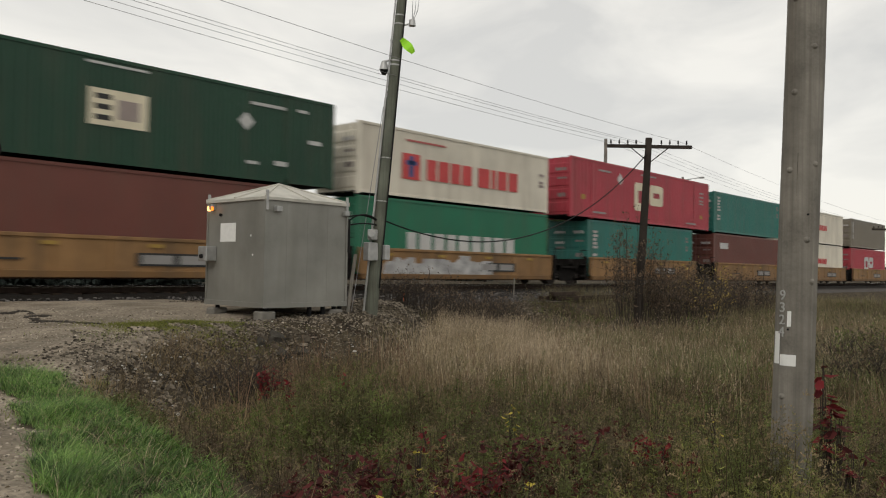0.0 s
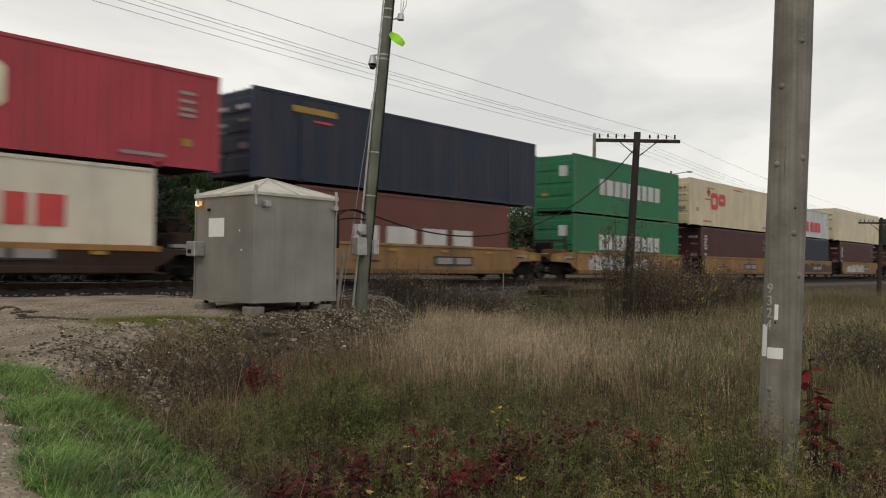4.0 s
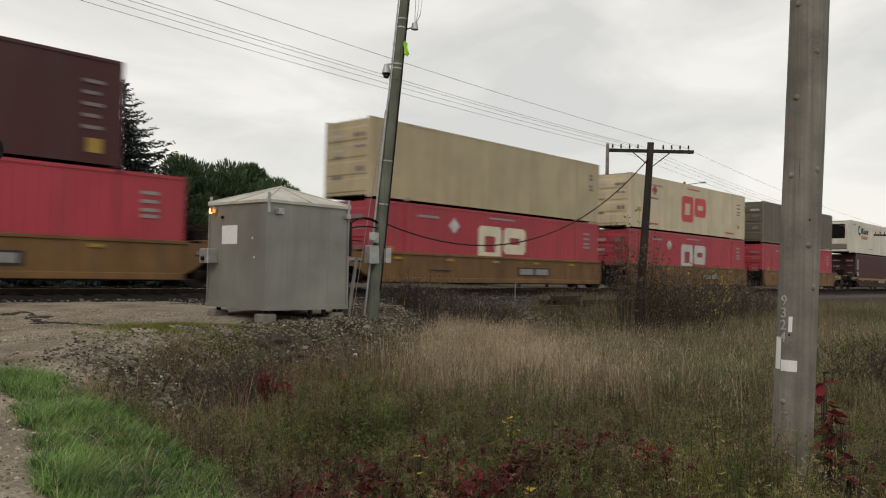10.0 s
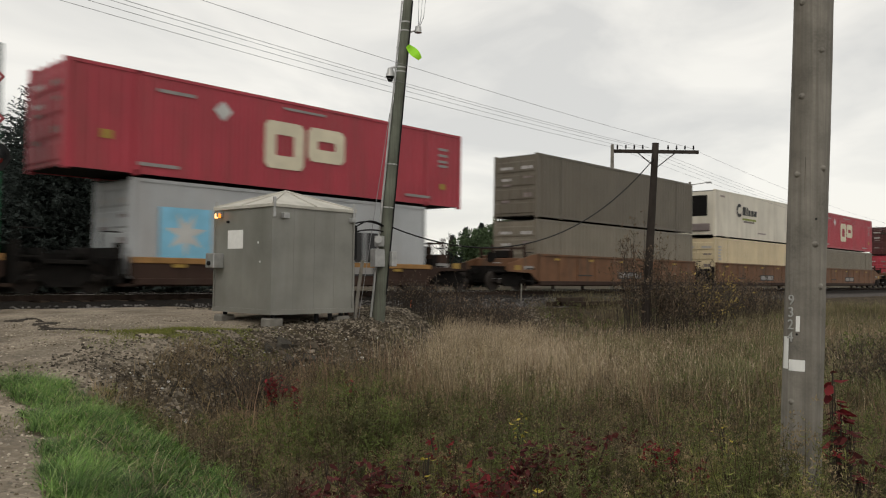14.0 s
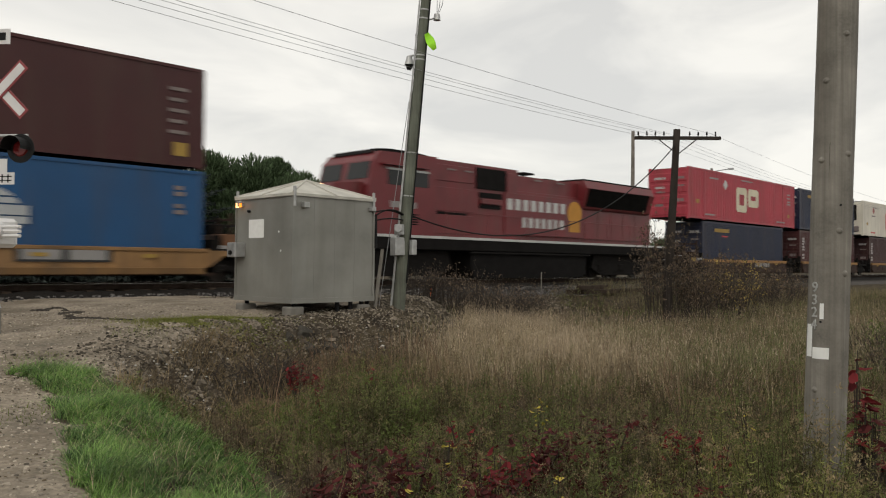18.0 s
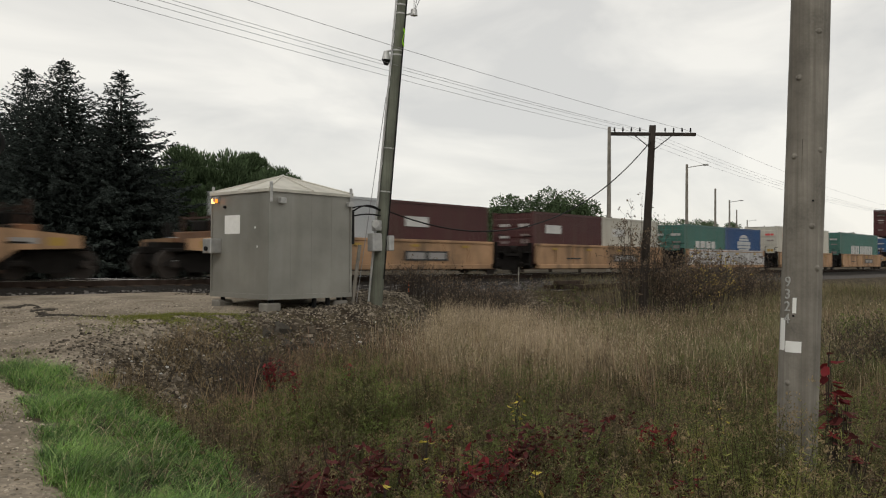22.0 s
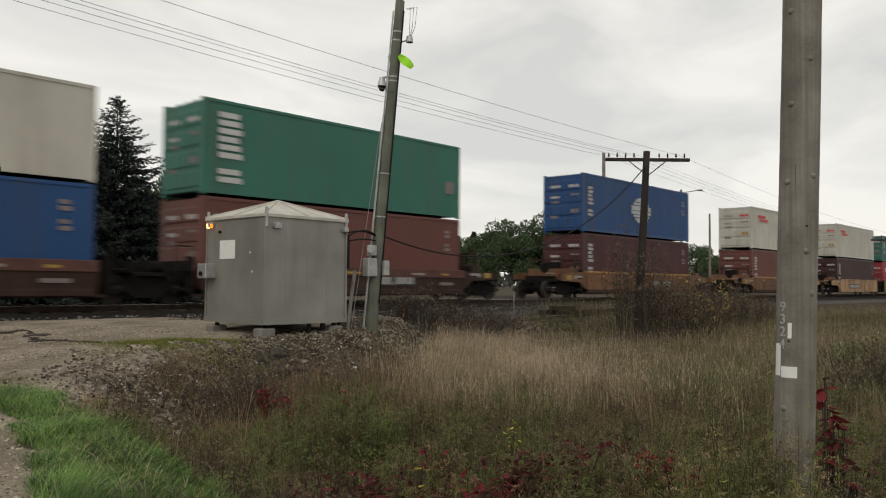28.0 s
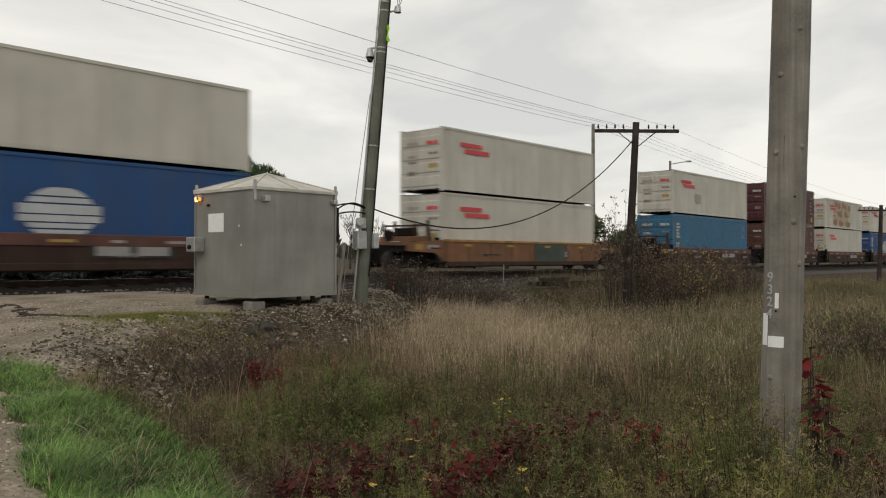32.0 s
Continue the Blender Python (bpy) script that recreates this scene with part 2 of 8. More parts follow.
def sagline(name, pts, r, material, parent=None, label=""):
    """A wire through points, as a bevelled curve turned into a mesh by hand."""
    bm, prev, seg = bmesh.new(), None, 5
    pts = [Vector(p) for p in pts]
    for k, p in enumerate(pts):
        m = (pts[min(k + 1, len(pts) - 1)] - pts[max(k - 1, 0)]).to_track_quat("Z", "Y").to_matrix()
        ring = [bm.verts.new(p + m @ Vector((r * math.cos(6.2832 * i / seg), r * math.sin(6.2832 * i / seg), 0))) for i in range(seg)]
        if prev:
            for i in range(seg):
                bm.faces.new((prev[i], prev[(i + 1) % seg], ring[(i + 1) % seg], ring[i]))
        prev = ring
    return part(name, bm, material, parent, label, smooth=True)


def sag(p, q, drop, n=16):
    p, q = Vector(p), Vector(q)
    return [p.lerp(q, i / n) - Vector((0, 0, 4 * drop * (i / n) * (1 - i / n))) for i in range(n + 1)]


FWD, RGT = Vector((0.740, 0.6726, 0)), Vector((0.6726, -0.740, 0))


# ---- ground ----
TRACK_Y = 23.35


def sstep(a, b, v):
    t = np.clip((v - a) / (b - a), 0, 1)
    return t * t * (3 - 2 * t)


EDGE_DEP = np.array([-30, 0, 3.5, 5, 7, 9, 11, 13.5, 16, 17.5, 18.8, 20, 60])
EDGE_LAT = np.array([1.5, 0.3, -0.7, -1.3, -2.3, -3.9, -4.7, -4.4, -3.1, -1.9, -1.3, -1.0, -1.0])


def height(x, y):
    """The lie of the land: a raised gravel approach beside a ditch, the railway bed, and flat fields beyond."""
    lat, dep = x * 0.6726 - y * 0.740, x * 0.740 + y * 0.6726
    pad = -0.95 + 0.50 * sstep(5.0, 15.0, dep) + 0.19 * sstep(15.5, 20.5, dep)
    ditch = -1.38 + 0.16 * np.sin(x * 0.35 + 1.0) * np.cos(y * 0.3) + 0.25 * sstep(22, 45, dep)
    edge = np.interp(dep, EDGE_DEP, EDGE_LAT)
    m = sstep(-0.5, 1.5, lat - edge)
    z = pad * (1 - m) + ditch * m
    z = z + 0.36 * np.exp(-((lat - 2.9) / 1.5) ** 2 - ((dep - 5.2) / 1.7) ** 2)
    z = z + 0.03 * np.sin(x * 2.3 + y * 1.1) * np.sin(y * 1.9 - x * 0.7)
    bed = -0.62 + 0.32 * sstep(14.0, 11.0, x)
    b = sstep(16.5, 18.8, y) * sstep(2.0, 6.0, np.abs(x - 5.0) + 2.2)
    z = z * (1 - b) + bed * b
    far = sstep(27.0, 30.0, y)
    z = z * (1 - far) + (-0.75) * far
    d = np.hypot(x, y)
    w = sstep(70, 150, d)
    return z * (1 - w) - 0.9 * w


def sheet(name, xs, ys, zf, material):
    X, Y = np.meshgrid(xs, ys)
    Z = zf(X, Y)
    v = np.stack([X.ravel(), Y.ravel(), Z.ravel()], 1)
    nx, ny = len(xs), len(ys)
    i = np.arange(nx - 1)[None, :] + nx * np.arange(ny - 1)[:, None]
    f = np.stack([i, i + 1, i + nx + 1, i + nx], -1).reshape(-1, 4)
    me = bpy.data.meshes.new(name)
    me.from_pydata(v.tolist(), [], f.tolist())
    me.materials.append(material)
    for p in me.polygons:
        p.use_smooth = True
    return new(name, me)


def ground_material():
    """Gravel on the approach, soil and thatch in the ditch, dull field grass far off: split by where each lies."""
    m = mat("gravel_and_soil_ground", (0.262, 0.222, 0.172), 0.95, var=0.42, scale=0.9, bump=0.8, bscale=45, streak=0.0, spec=0.1)
    n, l = m.node_tree.nodes, m.node_tree.links
    b = n["Principled BSDF"]
    gravel = b.inputs["Base Color"].links[0].from_socket
    at = n.new("ShaderNodeAttribute")
    at.attribute_name = "cover"
    co = n.new("ShaderNodeTexCoord")
    nt = n.new("ShaderNodeTexNoise")
    nt.inputs["Scale"].default_value, nt.inputs["Detail"].default_value = 2.3, 8
    l.new(co.outputs["Object"], nt.inputs["Vector"])
    soil = n.new("ShaderNodeValToRGB")
    soil.color_ramp.elements[0].position, soil.color_ramp.elements[0].color = 0.35, (0.034, 0.026, 0.018, 1)
    soil.color_ramp.elements[1].position, soil.color_ramp.elements[1].color = 0.7, (0.10, 0.08, 0.05, 1)
    l.new(nt.outputs["Fac"], soil.inputs[0])
    pebble = n.new("ShaderNodeTexVoronoi")
    pebble.inputs["Scale"].default_value = 26
    l.new(co.outputs["Object"], pebble.inputs["Vector"])
    pm = n.new("ShaderNodeMix")
    pm.data_type, pm.blend_type = "RGBA", "OVERLAY"
    pm.inputs[0].default_value = 0.32
    l.new(gravel, pm.inputs[6])
    bw = n.new("ShaderNodeRGBToBW")
    l.new(pebble.outputs["Color"], bw.inputs[0])
    l.new(bw.outputs[0], pm.inputs[7])
    # dark damp ruts and leaf litter, drawn out along the way the wheels go
    mp = n.new("ShaderNodeMapping")
    mp.inputs["Rotation"].default_value = (0, 0, radians(8))
    mp.inputs["Scale"].default_value = (0.7, 1.25, 1)
    l.new(co.outputs["Object"], mp.inputs[0])
    rut = n.new("ShaderNodeTexNoise")
    rut.inputs["Scale"].default_value, rut.inputs["Detail"].default_value, rut.inputs["Roughness"].default_value = 1.1, 9, 0.68
    l.new(mp.outputs[0], rut.inputs["Vector"])
    rr = n.new("ShaderNodeMapRange")
    rr.inputs["From Min"].default_value, rr.inputs["From Max"].default_value, rr.inputs["To Max"].default_value = 0.50, 0.66, 0.6
    l.new(rut.outputs["Fac"], rr.inputs["Value"])
    rm = n.new("ShaderNodeMix")
    rm.data_type = "RGBA"
    rm.inputs[7].default_value = (0.12, 0.095, 0.065, 1)
    l.new(rr.outputs[0], rm.inputs[0])
    l.new(pm.outputs[2], rm.inputs[6])
    pm = rm
    add = n.new("ShaderNodeMath")
    add.operation = "ADD"
    sc = n.new("ShaderNodeMapRange")
    sc.inputs["To Min"].default_value, sc.inputs["To Max"].default_value = -0.25, 0.25
    l.new(nt.outputs["Fac"], sc.inputs["Value"])
    l.new(at.outputs["Fac"], add.inputs[0])
    l.new(sc.outputs[0], add.inputs[1])
    st = n.new("ShaderNodeMapRange")
    st.inputs["From Min"].default_value, st.inputs["From Max"].default_value = 0.4, 0.6
    l.new(add.outputs[0], st.inputs["Value"])
    mx = n.new("ShaderNodeMix")
    mx.data_type = "RGBA"
    l.new(st.outputs[0], mx.inputs[0])
    l.new(pm.outputs[2], mx.inputs[6])
    l.new(soil.outputs[0], mx.inputs[7])
    l.new(mx.outputs[2], b.inputs["Base Color"])
    return m


def spaced(lo, hi, step, reach):
    mid = np.arange(lo, hi, step)
    grow = step * np.cumsum(1.16 ** np.arange(1, 60))
    up, dn = hi + grow, lo - grow
    return np.concatenate([dn[dn > -reach][::-1], mid, up[up < reach]])


GX, GY = spaced(-6, 34, 0.2, 3200), spaced(-6, 21, 0.2, 3200)
ground = sheet("ground", GX, GY, height, ground_material())
tagged(ground, "gravel approach, weedy ditch and flat fields", "ground", kind="structure")


def cover(x, y):
    """1 where soil and plants cover the ground, 0 where it is bare gravel."""
    lat, dep = x * 0.6726 - y * 0.740, x * 0.740 + y * 0.6726
    edge = np.interp(dep, EDGE_DEP, EDGE_LAT)
    bare = sstep(0.4, -0.5, lat - edge + 1.3 * sstep(14.5, 16.5, dep)) * (dep < 22)
    bed = sstep(18.3, 19.5, y) * sstep(28.5, 27.2, y) * sstep(40, 22, x)
    wedge = green_patch(lat, dep)
    return np.clip(1 - np.maximum(bare, bed) + wedge, 0, 1)


def green_patch(lat, dep):
    """The tongue of mown-looking grass between the near gravel and the bank."""
    inner = np.interp(dep, [3, 4.4, 5.4, 6.3, 7.5, 9.1, 9.8], [-1.4, -2.0, -2.6, -3.2, -3.75, -5.0, -5.6])
    outer = np.interp(dep, [3, 4.4, 5.4, 6.1, 7.25, 8.5, 9.9, 10.6], [-0.5, -0.85, -1.25, -1.6, -2.3, -3.3, -4.8, -7.5])
    wav = 0.16 * np.sin(dep * 3.1) * np.sin(dep * 7.3 + lat) + 0.06 * np.sin(lat * 17 + dep * 11)
    inner, outer = inner + wav, outer + wav
    return sstep(-0.1, 0.15, lat - inner) * sstep(0.15, -0.15, lat - outer) * (dep > 2.5) * (dep < 10.4)


gc = np.array([v.co[:2] for v in ground.data.vertices])
ga = ground.data.attributes.new("cover", "FLOAT", "POINT")
ga.data.foreach_set("value", cover(gc[:, 0], gc[:, 1]).astype(np.float32))


# ---- railway ----
def ballast():
    """The stone bed: one long ridge with a crumbled surface."""
    xs = np.concatenate([np.arange(-60, 0, 2.0), np.arange(0, 60, 0.25), np.arange(60, 400, 4.0)])
    prof_y = np.array([-4.6, -4.1, -3.6, -3.1, -2.6, -2.1, -1.6, -0.8, 0, 0.8, 1.6, 2.1, 2.8, 3.6, 4.6])
    prof_z = np.array([-0.95, -0.66, -0.50, -0.38, -0.27, -0.20, -0.19, -0.20, -0.20, -0.20, -0.19, -0.20, -0.35, -0.6, -1.0])
    rng = np.random.default_rng(4)
    X, Yo = np.meshgrid(xs, prof_y)
    Z = np.repeat(prof_z[:, None], len(xs), 1) + rng.normal(0, 0.022, X.shape)
    v = np.stack([X.ravel(), (TRACK_Y + Yo).ravel(), Z.ravel()], 1)
    nx, ny = len(xs), len(prof_y)
    i = np.arange(nx - 1)[None, :] + nx * np.arange(ny - 1)[:, None]
    f = np.stack([i, i + 1, i + nx + 1, i + nx], -1).reshape(-1, 4)
    me = bpy.data.meshes.new("ballast")
    me.from_pydata(v.tolist(), [], f.tolist())
    bal = mat("ballast_stone", (0.085, 0.078, 0.073), 0.95, var=0.5, scale=9, bump=1.0, bscale=22, spec=0.1)
    n, l = bal.node_tree.nodes, bal.node_tree.links
    b = n["Principled BSDF"]
    src = b.inputs["Base Color"].links[0].from_socket
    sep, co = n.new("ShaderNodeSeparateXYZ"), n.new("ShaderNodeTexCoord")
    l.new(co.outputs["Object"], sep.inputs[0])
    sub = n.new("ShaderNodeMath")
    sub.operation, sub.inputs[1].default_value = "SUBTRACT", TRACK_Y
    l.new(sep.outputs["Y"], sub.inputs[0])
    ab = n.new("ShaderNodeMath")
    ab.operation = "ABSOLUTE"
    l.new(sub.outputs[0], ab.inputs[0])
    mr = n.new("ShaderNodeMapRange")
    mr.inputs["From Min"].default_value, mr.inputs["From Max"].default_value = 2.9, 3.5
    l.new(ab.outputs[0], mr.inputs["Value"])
    # near-black out to the shoulders: oily stain plus shade under the train, painted in
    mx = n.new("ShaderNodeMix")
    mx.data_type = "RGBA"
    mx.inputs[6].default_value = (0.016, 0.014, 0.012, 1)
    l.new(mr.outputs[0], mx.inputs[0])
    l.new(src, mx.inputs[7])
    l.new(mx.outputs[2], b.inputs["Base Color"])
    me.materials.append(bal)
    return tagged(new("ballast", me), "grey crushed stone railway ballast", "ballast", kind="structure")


ballast()
track = thing("railway_track", pose(0, TRACK_Y, 0), "straight railway track of steel rails on dark wooden ties", "track", kind="structure")
for side in (-0.755, 0.755):
    r = part("rail", boxbm(-60, 400, side - 0.035, side + 0.035, -0.17, -0.022), M_RAIL, track)
    part("rail_head", boxbm(-60, 400, side - 0.034, side + 0.034, -0.022, 0.0, bevel=0.008), M_RAILTOP, r, "polished running surface")
tie_me = None
for i in range(150):
    if tie_me is None:
        t_ob = part("tie", boxbm(-0.115, 0.115, -1.3, 1.3, -0.33, -0.165, bevel=0.012), M_TIE, track)
        tie_me = t_ob.data
    else:
        t_ob = link_mesh("tie", tie_me, track)
    t_ob.location = (-8 + i * 0.53, random.uniform(-0.04, 0.04), random.uniform(-0.012, 0.008))


def stones(name, n, xlo, xhi, ylo, yhi, size, material, zf, label, seed):
    """Loose stones, joined, each a lopsided little block."""
    rng = np.random.default_rng(seed)
    base = np.array([(-1, -.7, -.6), (1, -.8, -.5), (.9, .9, -.6), (-.8, 1, -.5), (-.6, -.5, .7), (.6, -.6, .6), (.5, .6, .8), (-.7, .5, .5)])
    quads = np.array([(0, 1, 5, 4), (1, 2, 6, 5), (2, 3, 7, 6), (3, 0, 4, 7), (4, 5, 6, 7)])
    x, y = rng.uniform(xlo, xhi, n), rng.uniform(ylo, yhi, n)
    keep, z = zf(x, y)
    x, y, z = x[keep], y[keep], z[keep]
    n = len(x)
    s = size * rng.lognormal(0, 0.35, n)
    a = rng.uniform(0, 6.28, n)
    v = base[None] * (1 + rng.uniform(-0.3, 0.3, (n, 8, 3))) * s[:, None, None] * np.array([1, 0.8, 0.65])
    c, sn = np.cos(a)[:, None], np.sin(a)[:, None]
    v = np.stack([v[..., 0] * c - v[..., 1] * sn + x[:, None], v[..., 0] * sn + v[..., 1] * c + y[:, None], v[..., 2] + z[:, None]], -1)
    f = (quads[None] + 8 * np.arange(n)[:, None, None]).reshape(-1, 4)
    me = bpy.data.meshes.new(name)
    me.from_pydata(v.reshape(-1, 3).tolist(), [], f.tolist())
    me.materials.append(material)
    return tagged(new(name, me), label, "stones", kind="stuff")


def ballast_z(x, y):
    z = np.interp(y - TRACK_Y, [-4.6, -4.1, -3.1, -2.1, -1.6, 1.6], [-0.9, -0.63, -0.36, -0.18, -0.17, -0.18])
    return np.ones(len(x), bool), z + 0.02


M_STONE = mat("broken_stone", (0.105, 0.098, 0.092), 0.9, var=0.2, scale=8, island=0.8, spec=0.1)
M_SHALE = mat("dark_bank_stone", (0.15, 0.128, 0.10), 0.9, var=0.3, scale=8, island=0.85, spec=0.1)
M_CLOD = mat("dark_clay_clod", (0.080, 0.066, 0.050), 0.95, var=0.35, scale=6, bump=0.5, island=0.4, spec=0.1)
M_PEB = mat("pale_gravel_pebble", (0.30, 0.26, 0.208), 0.9, var=0.2, scale=8, island=0.8)
stones("ballast_stones", 7500, 3, 45, TRACK_Y - 4.7, TRACK_Y - 2.6, 0.035, M_STONE, ballast_z, "loose grey crushed ballast stones along the track", 3)


def bank_z(x, y):
    lat, dep = x * 0.6726 - y * 0.740, x * 0.740 + y * 0.6726
    e = lat - np.interp(dep, EDGE_DEP, EDGE_LAT)
    rng = np.random.default_rng(8)
    wav = 0.5 * np.sin(dep * 2.2 + lat) * np.sin(lat * 1.7)
    k = (e > -1.5 * rng.random(len(x)) ** 2 + wav) & (e < 1.5 * rng.random(len(x)) + 0.1) & (dep > 9.2) & (dep < 21.5) & (y < 18.5)
    return k, height(x, y) + 0.006


stones("bank_stones", 150000, 0, 16, 3, 18.5, 0.020, M_SHALE, bank_z, "dark broken stone tipped down the bank", 5)


def clod_z(x, y):
    lat, dep = x * 0.6726 - y * 0.740, x * 0.740 + y * 0.6726
    e = lat - np.interp(dep, EDGE_DEP, EDGE_LAT)
    k = (e > 0.0) & (e < 1.0) & (dep > 10.0) & (dep < 18.0) & (np.sin(lat * 2.3 + dep) + np.sin(dep * 3.1 - lat) > 0.35)
    return k, height(x, y) + 0.01


stones("bank_clods", 3600, 2, 14, 4, 17, 0.048, M_CLOD, clod_z, "dark clay clods and slabs on the bank", 15)


def chip_z(x, y):
    lat, dep = x * 0.6726 - y * 0.740, x * 0.740 + y * 0.6726
    e = lat - np.interp(dep, EDGE_DEP, EDGE_LAT)
    return (e > -0.3) & (e < 1.1) & (dep > 10.5) & (dep < 19), height(x, y) + 0.03


stones("pale_chips", 1300, 2, 15, 4, 18, 0.015, mat("white_limestone_chip", (0.5, 0.49, 0.46), 0.8, var=0.15, scale=8, island=0.3), chip_z, "pale limestone chips scattered on the bank", 23)


def broken_slab(x, y, size, tilt, turn, seed):
    """A slab of broken asphalt that slid down the bank: an uneven outline with a crumbled face."""
    rng = random.Random(seed)
    z = float(height(np.array([x]), np.array([y]))[0])
    ob = thing("asphalt_slab", pose(x, y, z + 0.015, tilt, 0, turn), "dark grey slab of broken asphalt on the bank", "slab", "asphalt slabs on the bank")
    bm = bmesh.new()
    n = 11
    ring = [(size * rng.uniform(0.7, 1.1) * math.cos(6.2832 * k / n), 0.42 * size * rng.uniform(0.6, 1.2) * math.sin(6.2832 * k / n)) for k in range(n)]
    lo = [bm.verts.new((px, py, -0.10)) for px, py in ring]
    hi = [bm.verts.new((px * rng.uniform(0.82, 0.97), py * rng.uniform(0.8, 0.96), 0.02 + rng.uniform(-0.025, 0.02))) for px, py in ring]
    mid = bm.verts.new((0, 0, 0.03))
    for k in range(n):
        j = (k + 1) % n
        bm.faces.new((lo[k], lo[j], hi[j], hi[k]))
        bm.faces.new((hi[k], hi[j], mid))
    part("slab", bm, M_SLAB, ob)


M_SLAB = mat("crumbled_asphalt", (0.062, 0.056, 0.047), 0.92, var=0.5, scale=6, bump=1.0, bscale=30, spec=0.1)


def gravel_z(x, y):
    lat, dep = x * 0.6726 - y * 0.740, x * 0.740 + y * 0.6726
    e = lat - np.interp(dep, EDGE_DEP, EDGE_LAT)
    k = (e < 0.2) & (dep > 3.5) & (dep < 18) & (lat > -0.62 * dep) & (green_patch(lat, dep) < 0.4) & (np.sin(x * 37.7 + y * 91.3) > 1.6 * sstep(9.0, 13.5, dep) * sstep(0.1, -0.9, e) - 1.0)
    return k, height(x, y) + 0.002


stones("gravel_pebbles", 60000, -3, 14, 1, 18, 0.011, M_PEB, gravel_z, "pale loose pebbles of the gravel approach", 6)


def toe_z(x, y):
    rng = np.random.default_rng(18)
    k = (y > 15.6 + 0.8 * rng.random(len(x)) - 0.05 * x) & (x - 11.2 > 0.35 * (17 - y))
    return k, height(x, y) + 0.01


stones("shoulder_stones", 6000, 10, 26, 14.6, 19.2, 0.035, M_SHALE, toe_z, "dark stones spilled below the railway shoulder", 9)


def litter_z(x, y):
    lat, dep = x * 0.6726 - y * 0.740, x * 0.740 + y * 0.6726
    e = lat - np.interp(dep, EDGE_DEP, EDGE_LAT)
    drift = np.sin(x * 1.9 + 1.4 * np.sin(y * 1.3)) * np.sin(y * 2.6 + 1.2 * np.sin(x * 0.8))
    k = (e < 0.4) & (dep > 3.5) & (dep < 19) & (lat > -0.65 * dep) & (green_patch(lat, dep) < 0.4) & (drift + 0.25 * np.sin(x * 9) + 0.3 * np.sin(y * 7.1 + x) > 0.45 - 0.4 * (dep < 9))
    return k, height(x, y) + 0.004


M_LITTER = mat("dead_leaf_litter", (0.10, 0.078, 0.052), 0.9, var=0.3, scale=8, island=0.6, spec=0.08)
stones("leaf_litter", 16000, -3, 14, 1, 18, 0.0085, M_LITTER, litter_z, "dark dead leaves and clods scattered on the gravel", 12)


def rut_z(x, y):
    u, w = x - 6.3, y - 16.2
    k = (np.abs(u + 0.25 * np.sin(y * 2.1)) < 0.15 + 0.11 * np.sin(y * 5.0)) & (np.abs(w) < 1.8) & (np.sin(x * 13 + y * 3) + np.sin(y * 11 - x * 4) > -0.4)
    return k, height(x, y) + 0.003


M_MUD = mat("dark_damp_mud", (0.05, 0.042, 0.034), 0.85, var=0.3, scale=6, island=0.4, spec=0.25)
stones("rut_clods", 9000, 5.6, 7.0, 14.2, 18.2, 0.022, M_MUD, rut_z, "dark damp clods in wheel ruts of the approach", 19)


for x, y, size, tilt, turn, sd in ((9.35, 12.75, 0.44, 30, 40, 1), (9.15, 12.3, 0.38, 33, 62, 2), (9.62, 12.35, 0.30, 26, 30, 3), (8.85, 12.55, 0.26, 30, 50, 4), (9.45, 12.0, 0.22, 28, 75, 5)):
    broken_slab(x, y, size, tilt, turn, sd)


# A few discarded ties beside the ballast.
for k, (x, y, z, turn) in enumerate(((28.0, 18.9, -0.44, 2), (28.6, 18.6, -0.45, -5), (28.3, 18.75, -0.27, 8), (31.2, 18.8, -0.45, 1))):
    old = thing("discarded_tie", pose(x, y, z, 0, 0, turn), "weathered dark wooden tie dumped beside the track", "railway tie", "discarded ties")
    part("timber", boxbm(-1.3, 1.3, -0.115, 0.115, -0.09, 0.09, bevel=0.015), M_TIE, old)


# ---- train ----
TRAIN = []      # moving things and their place along the train at the clip's start
NEAR, HALF = -1.22, 1.22


def corrugated(length, z0, z1, y, pitch, depth, flip):
    """A corrugated side wall between two posts."""
    bm = bmesh.new()
    n = max(2, int((length - 0.3) / pitch))
    step = (length - 0.3) / n
    pts = []
    for i in range(n):
        x = 0.15 + i * step
        pts += [(x, 0), (x + step * 0.34, 0), (x + step * 0.5, depth), (x + step * 0.84, depth)]
    pts.append((length - 0.15, 0))
    lo = [bm.verts.new((x, y + flip * d, z0)) for x, d in pts]
    hi = [bm.verts.new((x, y + flip * d, z1)) for x, d in pts]
    for i in range(len(pts) - 1):
        q = (lo[i], lo[i + 1], hi[i + 1], hi[i])
        bm.faces.new(q if flip > 0 else q[::-1])
    return bm


def end_wall(x, z0, z1, flip, ribs):
    """A front wall with a few shallow vertical ribs."""
    bm = bmesh.new()
    pts = []
    n = ribs
    w = (2 * HALF - 0.3) / n
    for i in range(n):
        y = -HALF + 0.15 + i * w
        pts += [(y, 0), (y + w * 0.4, 0), (y + w * 0.55, 0.035), (y + w * 0.85, 0.035)]
    pts.append((HALF - 0.15, 0))
    lo = [bm.verts.new((x - flip * d, y, z0)) for y, d in pts]
    hi = [bm.verts.new((x - flip * d, y, z1)) for y, d in pts]
    for i in range(len(pts) - 1):
        bm.faces.new((lo[i], lo[i + 1], hi[i + 1], hi[i]))
    return bm


TEMPLATES = {}


